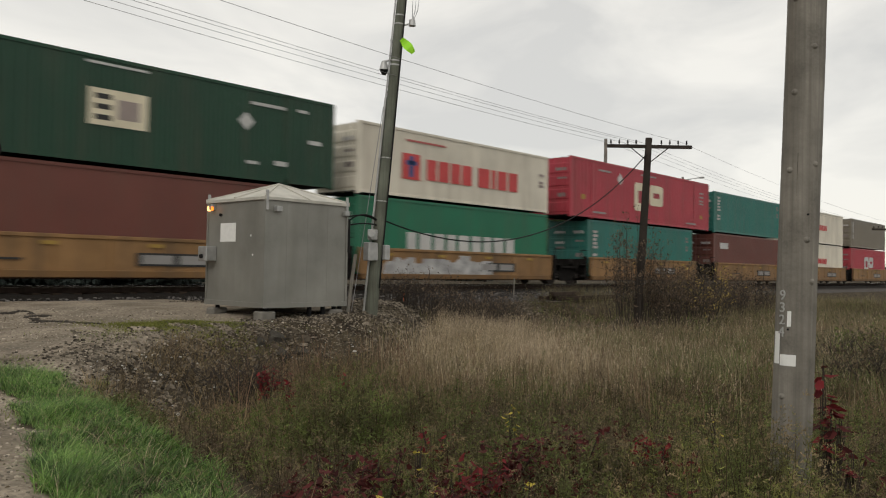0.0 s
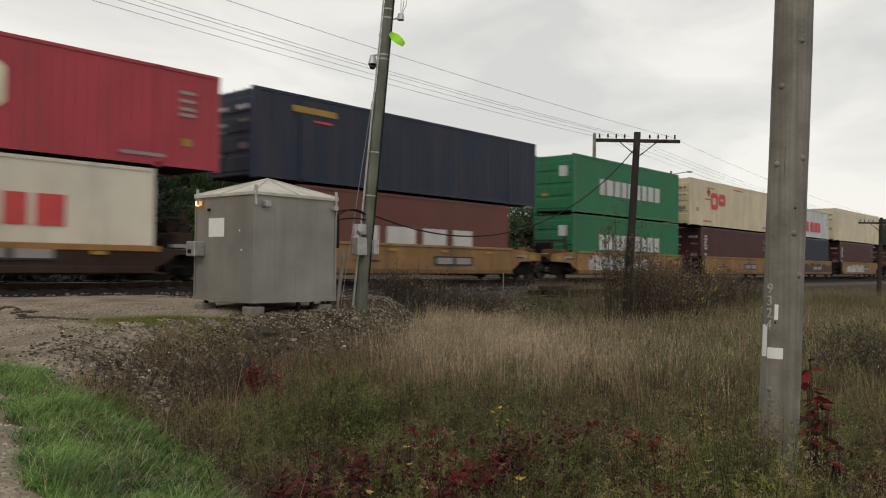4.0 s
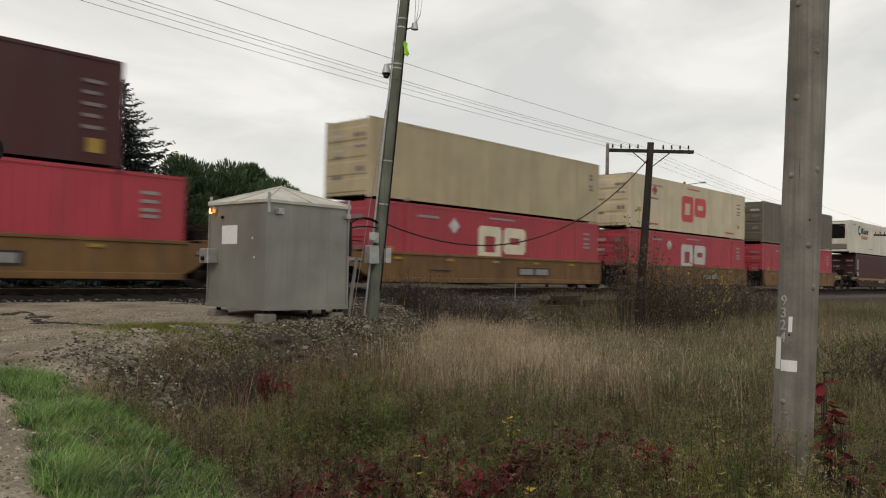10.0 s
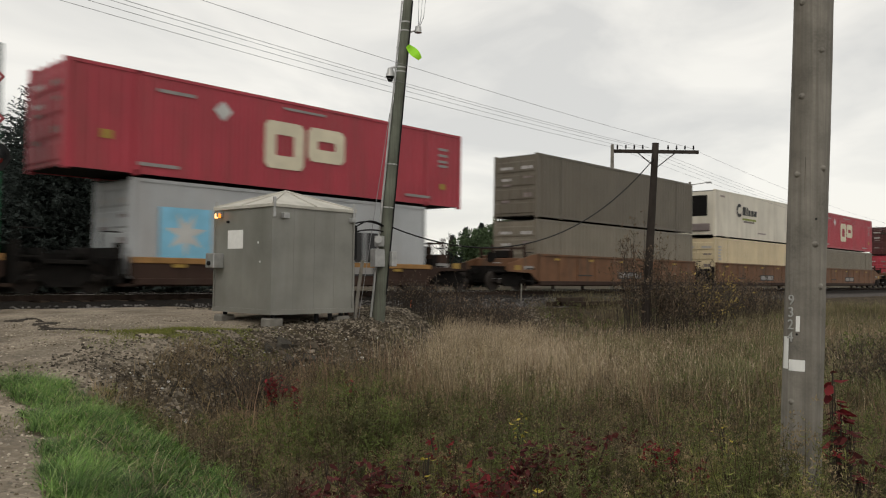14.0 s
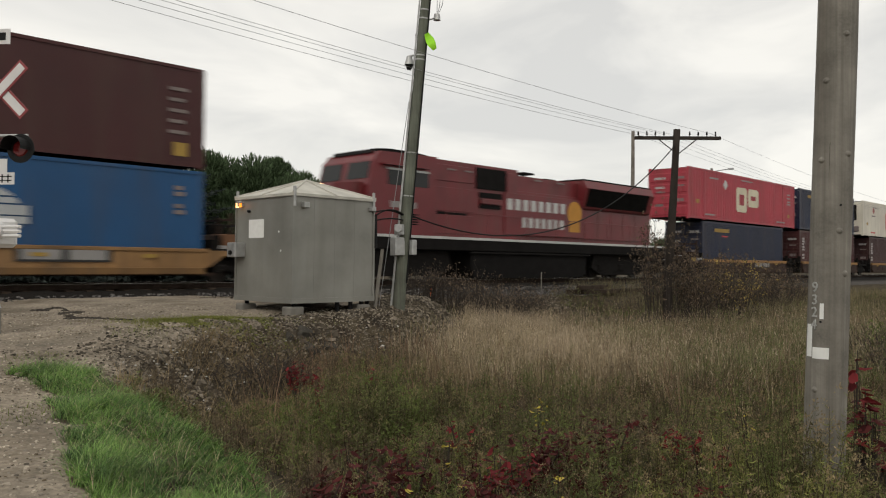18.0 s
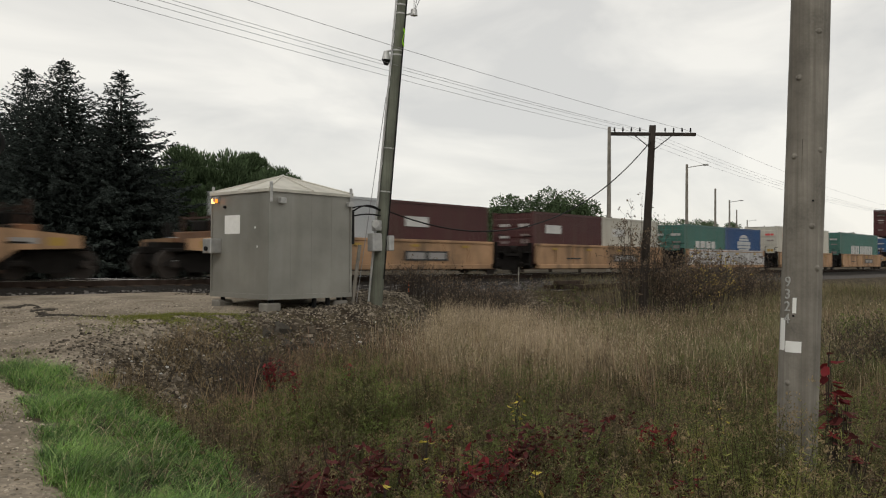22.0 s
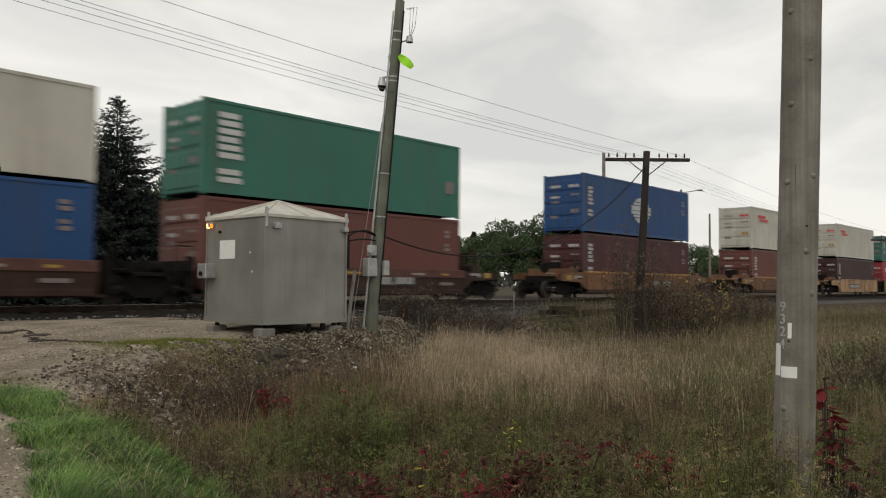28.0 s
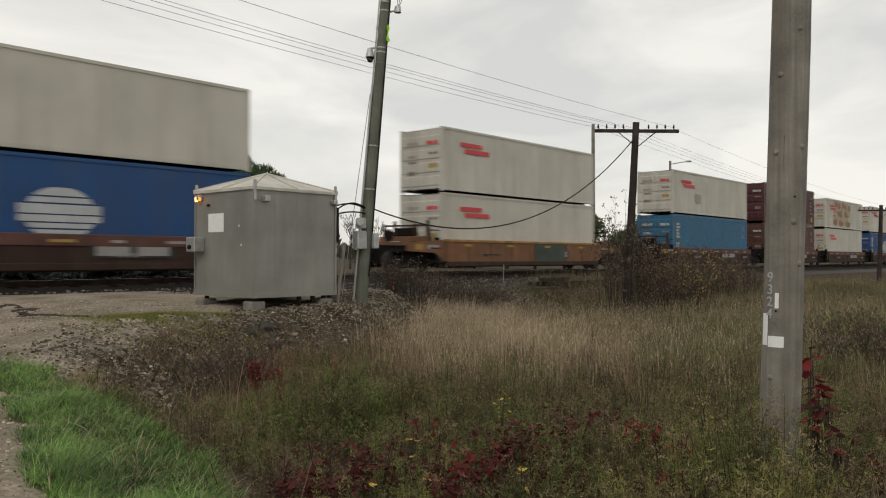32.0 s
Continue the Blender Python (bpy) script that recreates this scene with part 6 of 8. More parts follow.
def service_pole():
    ob = thing("service_pole", pose(0, 0, 0), "leaning green-stained service pole with meter boxes and camera", "utility pole")
    b, t = Vector((12.60, 13.70, -0.75)), Vector((12.88, 13.10, 7.25))
    def on(z):
        return b.lerp(t, (z + 0.75) / 8.0)
    round_pole(ob, b, t, 0.145, 0.105, M_POLEG, rings=16)
    toward = -FWD
    part("conduit", tubebm(on(-0.5) - RGT * 0.17 + toward * 0.08, on(4.6) - RGT * 0.14 + toward * 0.05, 0.028), M_GALV, ob, "pale grey conduit")
    part("conduit", tubebm(on(4.6) - RGT * 0.14 + toward * 0.05, on(7.0) - RGT * 0.13 + toward * 0.05, 0.02), M_GALV, ob)
    part("down_cable", tubebm(on(0.2) + RGT * 0.14 + toward * 0.06, on(7.0) + RGT * 0.115 + toward * 0.05, 0.016), M_BLACK, ob)
    c = on(1.02) - RGT * 0.13 + toward * 0.16
    part("meter_box", boxbm(c.x - 0.15, c.x + 0.15, c.y - 0.10, c.y + 0.10, 0.83, 1.25, bevel=0.015), M_GALV, ob, "grey meter box")
    c2 = on(1.45) - RGT * 0.13 + toward * 0.15
    part("meter_socket", boxbm(c2.x - 0.1, c2.x + 0.1, c2.y - 0.08, c2.y + 0.08, 1.30, 1.55, bevel=0.02), M_GALV, ob)
    part("meter_dial", tubebm(c2 + toward * 0.08, c2 + toward * 0.22, 0.085, seg=16), M_GALV, ob, "round meter dial")
    c3 = on(1.0) + RGT * 0.2 + toward * 0.02
    part("switch_box", boxbm(c3.x - 0.08, c3.x + 0.08, c3.y - 0.08, c3.y + 0.08, 0.85, 1.2, bevel=0.015), M_GALV, ob)
    d = on(5.22) - RGT * 0.24 + toward * 0.05
    cam_dome = part("dome_camera", tubebm(d + Vector((0, 0, 0.02)), d + Vector((0, 0, 0.22)), 0.11, 0.06, seg=16), M_GALV, ob, "white dome camera housing")
    part("dome_glass", tubebm(d + Vector((0, 0, -0.09)), d + Vector((0, 0, 0.02)), 0.05, 0.10, seg=16), M_BLACK, cam_dome, "dark dome")
    part("camera_arm", tubebm(d + Vector((0, 0, 0.22)), on(5.5), 0.025), M_GALV, ob)
    for z in (2.2, 3.2, 5.35, 5.45, 6.3, 6.5):
        part("strap", tubebm(on(z), on(z + 0.03), 0.14 - z * 0.004, seg=16), M_GALV, ob)
    ins = on(6.35) + RGT * 0.30
    part("insulator", tubebm(ins - Vector((0, 0, 0.07)), ins + Vector((0, 0, 0.07)), 0.085, 0.07, seg=12), M_GALV, ob, "round pale insulator")
    part("bracket", tubebm(on(6.25), ins, 0.02), M_GALV, ob)
    for k in range(3):
        pts = [on(6.95) + RGT * 0.05, on(7.1) + RGT * (0.25 + 0.08 * k), ins + RGT * 0.06 * k + Vector((0, 0, 0.28)), ins]
        sagline("wire_loop", [pts[0].lerp(pts[1], 0.5) + Vector((0, 0, 0.03))] + pts[1:], 0.008, M_WIRE, ob)
    part("bracket", tubebm(on(5.9) - RGT * 0.1, on(5.95) - RGT * 0.16, 0.03), M_GALV, ob)
    tagged(sagline("guy_wire", [on(4.4) - RGT * 0.18, Vector((12.05, 13.75, -0.5))], 0.008, M_WIRE), "thin guy wire beside the pole", "wire")
    board = thing("leaning_board", pose(0, 0, 0), "weathered board leaning beside the service pole", "board")
    part("plank", tubebm((11.90, 13.72, -0.55), (12.0, 13.56, 0.97), 0.045, 0.04, seg=6), M_POLE, board)
    return on


on_service = service_pole()


def lime_ribbon():
    """A lime-green ribbon tied to the pole that swings in the train's wind."""
    p = on_service(5.93) - FWD * 0.16 + RGT * 0.10
    ob = thing("lime_ribbon", pose(*p), "bright lime-green plastic ribbon tied to the pole", "ribbon")
    bm = bmesh.new()
    n = 7
    pts = [(0.055 * k, 0.03 + 0.045 * math.sin(k * 0.8)) for k in range(n)]
    rows = []
    for k in range(n):
        wdt = 0.05 + 0.05 * math.sin(math.pi * k / (n - 1))
        x = 0.07 * k
        off = 0.025 * math.sin(k * 1.1)
        rows.append([bm.verts.new((x, off + s, z)) for z, s in ((wdt, 0.004), (-wdt, 0.004), (-wdt, -0.004), (wdt, -0.004))])
    for a, b in zip(rows, rows[1:]):
        for i in range(4):
            bm.faces.new((a[i], a[(i + 1) % 4], b[(i + 1) % 4], b[i]))
    bm.faces.new(rows[0])
    bm.faces.new(rows[-1][::-1])
    part("ribbon_strip", bm, M_LIME, ob)
    rows = [(t, pose(p.x, p.y, p.z, 0, droop, yaw)) for t, yaw, droop in (
        (0, -47, 48), (1, -47, 45), (2, -40, 30), (3, -47, 50), (5.5, -60, 20), (6, -110, 40), (7, -47, 15), (8, -47, 55), (9, -90, 60), (10, -110, 55), (11, -40, 8),
        (12, -47, 25), (13, -55, 70), (14, -47, 45), (17, -50, 55), (18, -55, 62), (19, -70, 75), (20, -50, 60), (21, -110, 70), (22, -130, 80), (23, -47, 35), (24, -47, 10),
        (25, -47, 45), (28, -47, 42), (29, -75, 85), (30, -47, 35), (31, -47, 45), (32, -120, 70))]
    SWAY.append((ob, rows))


lime_ribbon()


def telegraph_pole(base, top, arm_l, arm_r, leanlabel):
    ob = thing("telegraph_pole", pose(0, 0, 0), leanlabel, "telegraph pole", "telegraph poles along the line")
    b, t, l, r = Vector(base), Vector(top), Vector(arm_l), Vector(arm_r)
    round_pole(ob, b, t, 0.15, 0.11, M_POLED, seg=14, rings=12, wob=0.008)
    u = (r - l).normalized()
    back = Vector((-u.y, u.x, 0)) * 0.06
    bm = bmesh.new()
    m = Matrix(((u.x, -u.y, 0, 0), (u.y, u.x, 0, 0), (0, 0, 1, 0), (0, 0, 0, 1)))
    box(bm, 0, (r - l).length, -0.05, 0.05, -0.055, 0.055, m=Matrix.Translation(l) @ m)
    arm = part("crossarm", bm, M_POLED, ob)
    n = 10
    for k in range(n):
        if k in (4, 5):
            continue
        p = l.lerp(r, (k + 0.4) / n)
        part("pin", tubebm(p, p + Vector((0, 0, 0.14)), 0.012, seg=5), M_POLED, arm)
        part("insulator", tubebm(p + Vector((0, 0, 0.10)), p + Vector((0, 0, 0.22)), 0.035, 0.022, seg=8), M_BLACK, arm)
    c = l.lerp(r, 0.5)
    for s in (-1, 1):
        part("brace", tubebm(c + u * s * 0.62 - Vector((0, 0, 0.05)), c - Vector((0, 0, 0.55)), 0.018, seg=5), M_POLED, ob)
    return ob


telegraph_pole((24.46, 13.32, -1.5), (24.54, 12.98, 5.22), (23.60, 14.02, 4.93), (25.52, 11.92, 4.93), "dark leaning telegraph pole with an insulator crossarm")
telegraph_pole((57.8, 13.2, -1.2), (57.8, 13.05, 4.1), (56.9, 14.2, 3.75), (58.8, 12.1, 3.75), "dark distant telegraph pole with an insulator crossarm")
for k, (y, z, xo) in enumerate(((12.15, 5.08, 25.3), (13.15, 5.06, 24.4), (13.45, 5.10, 24.15), (13.62, 5.05, 23.95), (13.95, 5.03, 23.7))):
    tagged(sagline("overhead_wire", sag((-14, y, z + 1.38), (xo, y, z), 0.45, 24), 0.0048, M_WIRE), "thin overhead wire along the railway", "wire", "overhead wires")
    tagged(sagline("overhead_wire", sag((xo, y, z), (57.9 + (xo - 24.5), y + 0.1, 3.9), 0.35, 20), 0.004, M_WIRE), "thin overhead wire along the railway", "wire", "overhead wires")
    tagged(sagline("overhead_wire", sag((57.9 + (xo - 24.5), y + 0.1, 3.9), (100, y + 0.2, 3.9), 0.35, 12), 0.004, M_WIRE), "thin overhead wire along the railway", "wire", "overhead wires")
tagged(sagline("service_drop_cable", sag((12.68, 13.42, 1.78), (24.5, 13.0, 4.72), 1.5, 28), 0.018, M_BLACK), "black service cable sagging between two poles", "cable")


def far_pole(x, y, top, lamp):
    ob = thing("street_pole", pose(x, y, -0.9), "slim grey roadside pole" + (" with a small lamp arm" if lamp else " beyond the railway"), "utility pole", "poles beyond the railway")
    part("pole_shaft", tubebm((0, 0, 0), (0, 0, top + 0.9), 0.17, 0.11, seg=10), M_POLE, ob)
    if lamp:
        a = part("lamp_arm", tubebm((0, 0, top + 0.6), (0.9, -1.2, top + 0.85), 0.05, seg=6), M_GALV, ob)
        part("lamp_head", boxbm(0.8, 1.15, -1.6, -1.15, top + 0.78, top + 0.92, bevel=0.03), M_GALV, a)


for x, y, lamp in ((46.9, 28.0, 0), (69.5, 33.3, 1), (94.8, 41.7, 0), (114, 48, 1), (136, 56, 0), (170, 67.7, 1), (199, 75, 0)):
    far_pole(x, y, 9.6, lamp)


# ---- crossing signal ----
def crossing_signal():
    X, Y = 4.10, 14.0
    ob = thing("crossing_signal", pose(X, Y, 0), "white railway crossing signal mast with crossbuck and unlit lamps", "crossing signal")
    part("foundation", boxbm(-0.14, 0.14, -0.14, 0.14, -0.75, -0.12, bevel=0.03), M_CONC, ob)
    part("base_casting", tubebm((0, 0, -0.12), (0, 0, 0.12), 0.17, 0.085, seg=12), M_GALV, ob)
    part("mast", tubebm((0, 0, 0.0), (0, 0, 4.45), 0.062, seg=14), M_SIGWHITE, ob)
    face = (-FWD - RGT * 0.1).normalized()
    right = Vector((-face.y, face.x, 0))

    def slab(w, hgt, z, out, turn, material, name, parent, th=0.015, dx=0.2):
        bm = bmesh.new()
        box(bm, -w / 2, w / 2, -th, 0, -hgt / 2, hgt / 2)
        m = Matrix(((right.x, -face.x, 0, face.x * out + right.x * dx), (right.y, -face.y, 0, face.y * out + right.y * dx), (0, 0, 1, z), (0, 0, 0, 1))) @ Matrix.Rotation(radians(turn), 4, "Y")
        bmesh.ops.transform(bm, matrix=m, verts=bm.verts)
        return part(name, bm, material, parent)

    for tr, out in ((45, 0.08), (-45, 0.105)):
        s = slab(1.12, 0.2, 3.33, out, tr, M_SIGRED, "crossbuck_blade", ob)
        slab(1.05, 0.135, 3.33, out + 0.005, tr, M_SIGWHITE, "white_face", s)
    top = slab(0.26, 0.24, 4.18, 0.08, 0, M_SIGWHITE, "small_sign", ob)
    slab(0.12, 0.12, 4.18, 0.086, 0, M_BLACK, "sign_mark", top)
    part("lamp_arm", tubebm(Vector((0, 0, 2.62)), right * 0.6 + Vector((0, 0, 2.62)), 0.025), M_GALV, ob)
    for s in (1, -1):
        p = right * (0.2 + 0.36 * s) + face * 0.10 + Vector((0, 0, 2.40))
        lamp = part("lamp_body", tubebm(p - face * 0.14, p, 0.14, 0.17, seg=20), M_BLACK, ob)
        part("lamp_backing", tubebm(p, p + face * 0.015, 0.23, seg=24), M_BLACK, lamp, "black round backing")
        part("lamp_lens", tubebm(p + face * 0.015, p + face * 0.035, 0.13, 0.11, seg=20), M_LENS, lamp, "unlit red lens")
        bm, ring, n = bmesh.new(), [], 12
        for k in range(n + 1):
            a = (math.pi + 0.4) * k / n - 0.2
            d = right * math.cos(a) * 0.17 + Vector((0, 0, math.sin(a) * 0.17))
            ring.append((bm.verts.new(p + d + face * 0.015), bm.verts.new(p + d + face * 0.26)))
        for a, b in zip(ring, ring[1:]):
            bm.faces.new((a[0], b[0], b[1], a[1]))
        part("lamp_hood", bm, M_BLACK, lamp)
    slab(0.24, 0.22, 2.13, 0.08, 0, M_SIGWHITE, "track_count_sign", ob)
    cu = bpy.data.curves.new("digit", "FONT")
    cu.body, cu.size, cu.extrude = "2", 0.2, 0.002
    tmp = bpy.data.objects.new("digit_source", cu)
    scene.collection.objects.link(tmp)
    me = bpy.data.meshes.new_from_object(tmp.evaluated_get(bpy.context.evaluated_depsgraph_get()))
    bpy.data.objects.remove(tmp)
    me.materials.append(M_BLACK)
    dg = link_mesh("sign_digit", me, ob, "black digit")
    at = face * 0.084 + right * 0.145 + Vector((0, 0, 2.06))
    dg.matrix_basis = Matrix(((right.x, 0, face.x, at.x), (right.y, 0, face.y, at.y), (0, 1, 0, at.z), (0, 0, 0, 1)))
    pl = slab(0.50, 0.19, 1.93, 0.085, 0, M_SIGWHITE, "track_sign", ob)
    for z in (1.90, 1.96):
        slab(0.42, 0.016, z, 0.09, 0, M_BLACK, "sign_bar", pl)
    for k in range(4):
        slab(0.016, 0.13, 1.93, 0.091, 0, M_BLACK, "sign_bar", pl, dx=k * 0.1 + 0.05)
    g = part("gate_motor", boxbm(-0.10, 0.28, -0.40, -0.08, 0.84, 1.30, bevel=0.06), M_SIGWHITE, ob, "white gate motor housing")
    q = right * 0.32 + face * 0.40 + Vector((0, 0, 1.10))
    part("gate_hub", tubebm(q - face * 0.12, q, 0.15, seg=18), M_SIGWHITE, g)
    for k in range(3):
        c = right * 0.55 + face * 0.34 + Vector((0, 0, 1.02 + 0.07 * k))
        part("counterweight", tubebm(c - right * 0.14, c + right * 0.2, 0.03, seg=6), M_SIGWHITE, ob)


crossing_signal()

# Stakes and pegs by the ballast.
for x, y, hgt in ((26.4, 20.0, 0.75), (14.6, 17.0, 0.30), (18.2, 18.2, 0.28)):
    st = thing("survey_stake", pose(x, y, -0.75), "small wooden survey stake in the ground", "stake", "stakes by the track")
    part("stake_post", tubebm((0, 0, 0), (0.02, 0, hgt + 0.35), 0.025, seg=5), M_OPIPE if x < 20 else M_POLE, st)
for x, y in ((14.9, 17.3), (18.4, 18.6)):
    cp = thing("orange_marker", pose(x, y, -0.62), "bright orange plastic ground marker", "marker", "orange markers")
    part("marker_cap", boxbm(-0.16, 0.16, -0.1, 0.1, 0, 0.12, bevel=0.03), M_OPIPE, cp)


# ---- trees and plants ----
def mesh_np(name, v, f, material, parent=None, smooth=False):
    """A mesh from arrays of corners and of four-cornered faces."""
    me = bpy.data.meshes.new(name)
    n, k = len(v), len(f)
    me.vertices.add(n)
    me.vertices.foreach_set("co", np.ascontiguousarray(v, np.float32).ravel())
    me.loops.add(k * 4)
    me.loops.foreach_set("vertex_index", np.ascontiguousarray(f, np.int32).ravel())
    me.polygons.add(k)
    me.polygons.foreach_set("loop_start", np.arange(0, 4 * k, 4, dtype=np.int32))
    me.polygons.foreach_set("loop_total", np.full(k, 4, np.int32))
    me.update(calc_edges=True)
    me.validate()
    for m in (material if isinstance(material, (list, tuple)) else [material]):
        me.materials.append(m)
    return link_mesh(name, me, parent)


def leaf_quads(pos, along, side, length, width, bend=0.25):
    """Leaves: each a bent strip of two four-cornered faces, pointed at its tip."""
    n = len(pos)
    up = np.cross(along, side)
    L, W = length[:, None], width[:, None]
    mid = pos + along * L * 0.5 + up * L * bend * 0.3
    tip = pos + along * L - up * L * bend * 0.3
    v = np.stack([pos - side * W * 0.25, pos + side * W * 0.25, mid + side * W * 0.5, mid - side * W * 0.5, tip + side * W * 0.12, tip - side * W * 0.12], 1)
    f = np.array([(0, 1, 2, 3), (3, 2, 4, 5)])[None] + 6 * np.arange(n)[:, None, None]
    return v.reshape(-1, 3), f.reshape(-1, 4)


def leaf_diamonds(pos, along, side, length, width):
    """Leaves seen from afar: one bent four-cornered face each."""
    n = len(pos)
    L, W = length[:, None], width[:, None]
    mid = pos + along * L * 0.45
    lift = np.cross(along, side) * L * 0.12
    v = np.stack([pos, mid + side * W * 0.5 + lift, pos + along * L, mid - side * W * 0.5 + lift], 1)
    return v.reshape(-1, 3), (np.arange(4)[None] + 4 * np.arange(n)[:, None])


def unit(a):
    return a / np.maximum(np.linalg.norm(a, axis=1, keepdims=True), 1e-9)


def blades(pos, hgt, wid, lean, rng, seg=3, a=None):
    """Grass blades: thin strips that bow over to one side."""
    n = len(pos)
    a = rng.uniform(0, 6.283, n) if a is None else a
    d = np.stack([np.cos(a), np.sin(a), 0 * a], 1)
    b = a + rng.uniform(-1.2, 1.2, n) + 1.57
    s = np.stack([np.cos(b), np.sin(b), 0 * a], 1)
    vs = []
    for k in range(seg + 1):
        u = k / seg
        c = pos + d * (lean * hgt * u ** 1.8)[:, None] + np.array([0, 0, 1.0]) * (hgt * u * (1 - 0.25 * lean * u))[:, None]
        w = (wid * (1 - 0.85 * u) * 0.5)[:, None]
        vs += [c - s * w, c + s * w]
    v = np.stack(vs, 1)
    f = np.array([(2 * k, 2 * k + 1, 2 * k + 3, 2 * k + 2) for k in range(seg)])[None] + (2 * seg + 2) * np.arange(n)[:, None, None]
    return v.reshape(-1, 3), f.reshape(-1, 4)


def scatter(n, lat0, lat1, dep0, dep1, rng, near=0.0):
    """Places spread over a stretch ahead, from metres to the right and ahead."""
    u = rng.random(n) ** (1 + near)
    dep = dep0 + (dep1 - dep0) * u
    lat = rng.uniform(lat0, lat1, n)
    return lat, dep


def to_xyz(lat, dep, dz=0.0):
    x, y = lat * 0.6726 + dep * 0.740, -lat * 0.740 + dep * 0.6726
    return np.stack([x, y, height(x, y) + dz], 1)


def in_view(lat, dep, spare=0.06):
    return np.abs(lat / np.maximum(dep, 0.1)) < 0.62 + spare


def off_edge(lat, dep):
    return lat - np.interp(dep, EDGE_DEP, EDGE_LAT)


def leaf_mat(name, col, var=0.3, island=0.4, rough=0.65, alt=None, patch=1.4, spec=0.1):
    col = tuple(min(0.7, 1.36 * c) for c in col)
    m = mat(name, col, rough, var=var, scale=2.0, island=island, spec=spec)
    # thin leaves let some light through
    n, l = m.node_tree.nodes, m.node_tree.links
    b = n["Principled BSDF"]
    src = b.inputs["Base Color"].links[0].from_socket
    if alt:
        # plants of another tint stand in patches among the rest
        co, nt, mr, tint = n.new("ShaderNodeTexCoord"), n.new("ShaderNodeTexNoise"), n.new("ShaderNodeMapRange"), n.new("ShaderNodeMix")
        nt.inputs["Scale"].default_value, nt.inputs["Detail"].default_value, nt.inputs["Roughness"].default_value = patch, 5, 0.7
        mr.inputs["From Min"].default_value, mr.inputs["From Max"].default_value = 0.44, 0.58
        tint.data_type, tint.blend_type = "RGBA", "MULTIPLY"
        tint.inputs[7].default_value = (*(min(1, a / c) for a, c in zip(alt, [c / 1.36 for c in col])), 1)
        l.new(co.outputs["Object"], nt.inputs["Vector"])
        l.new(nt.outputs["Fac"], mr.inputs["Value"])
        l.new(mr.outputs[0], tint.inputs[0])
        l.new(src, tint.inputs[6])
        src = tint.outputs[2]
        l.new(src, b.inputs["Base Color"])
    tr, mx = n.new("ShaderNodeBsdfTranslucent"), n.new("ShaderNodeMixShader")
    mx.inputs[0].default_value = 0.32
    l.new(src, tr.inputs["Color"])
    out = n["Material Output"]
    l.new(b.outputs[0], mx.inputs[1])
    l.new(tr.outputs[0], mx.inputs[2])
    l.new(mx.outputs[0], out.inputs["Surface"])
    return m


M_GRASS = leaf_mat("fresh_green_grass", (0.100, 0.182, 0.038), 0.5, 0.75, 0.42, alt=(0.050, 0.098, 0.026), patch=2.6, spec=0.3)
M_GRASSL = leaf_mat("pale_green_grass", (0.190, 0.275, 0.085), 0.4, 0.5, 0.38, spec=0.4)
M_DRY = leaf_mat("dry_tan_grass", (0.328, 0.264, 0.182), 0.45, 0.6, alt=(0.208, 0.170, 0.106), patch=0.8)
M_DRYB = leaf_mat("brown_dead_stalks", (0.050, 0.038, 0.025), 0.35, 0.4)
M_WEEDG = leaf_mat("olive_weed_leaf", (0.100, 0.120, 0.038), 0.6, 0.35, alt=(0.070, 0.064, 0.030))
M_WEEDY = leaf_mat("yellow_green_weed_leaf", (0.158, 0.163, 0.048), 0.55, 0.35, alt=(0.098, 0.092, 0.038), patch=1.8)
M_WEEDB = leaf_mat("withered_brown_leaf", (0.122, 0.096, 0.06), 0.6, 0.34, alt=(0.084, 0.063, 0.043))
M_REDL = leaf_mat("crimson_autumn_leaf", (0.118, 0.016, 0.018), 0.4, 0.5)
M_DKRED = leaf_mat("dark_maroon_leaf", (0.068, 0.018, 0.017), 0.4, 0.6)
M_YELL = leaf_mat("yellow_autumn_leaf", (0.33, 0.27, 0.05), 0.3, 0.35)
M_DULLY = leaf_mat("dull_yellow_bush_leaf", (0.26, 0.195, 0.062), 0.4, 0.5)
M_BUSHL = leaf_mat("dusky_brown_bush_leaf", (0.105, 0.078, 0.054), 0.4, 0.5)
M_SPR = leaf_mat("dark_spruce_needles", (0.034, 0.042, 0.038), 0.35, 0.6)
M_DEC = leaf_mat("dull_green_tree_leaves", (0.062, 0.09, 0.045), 0.3, 0.45)
M_BARK = mat("dark_bark", (0.05, 0.04, 0.032), 0.9, var=0.3, scale=4, bump=0.3)


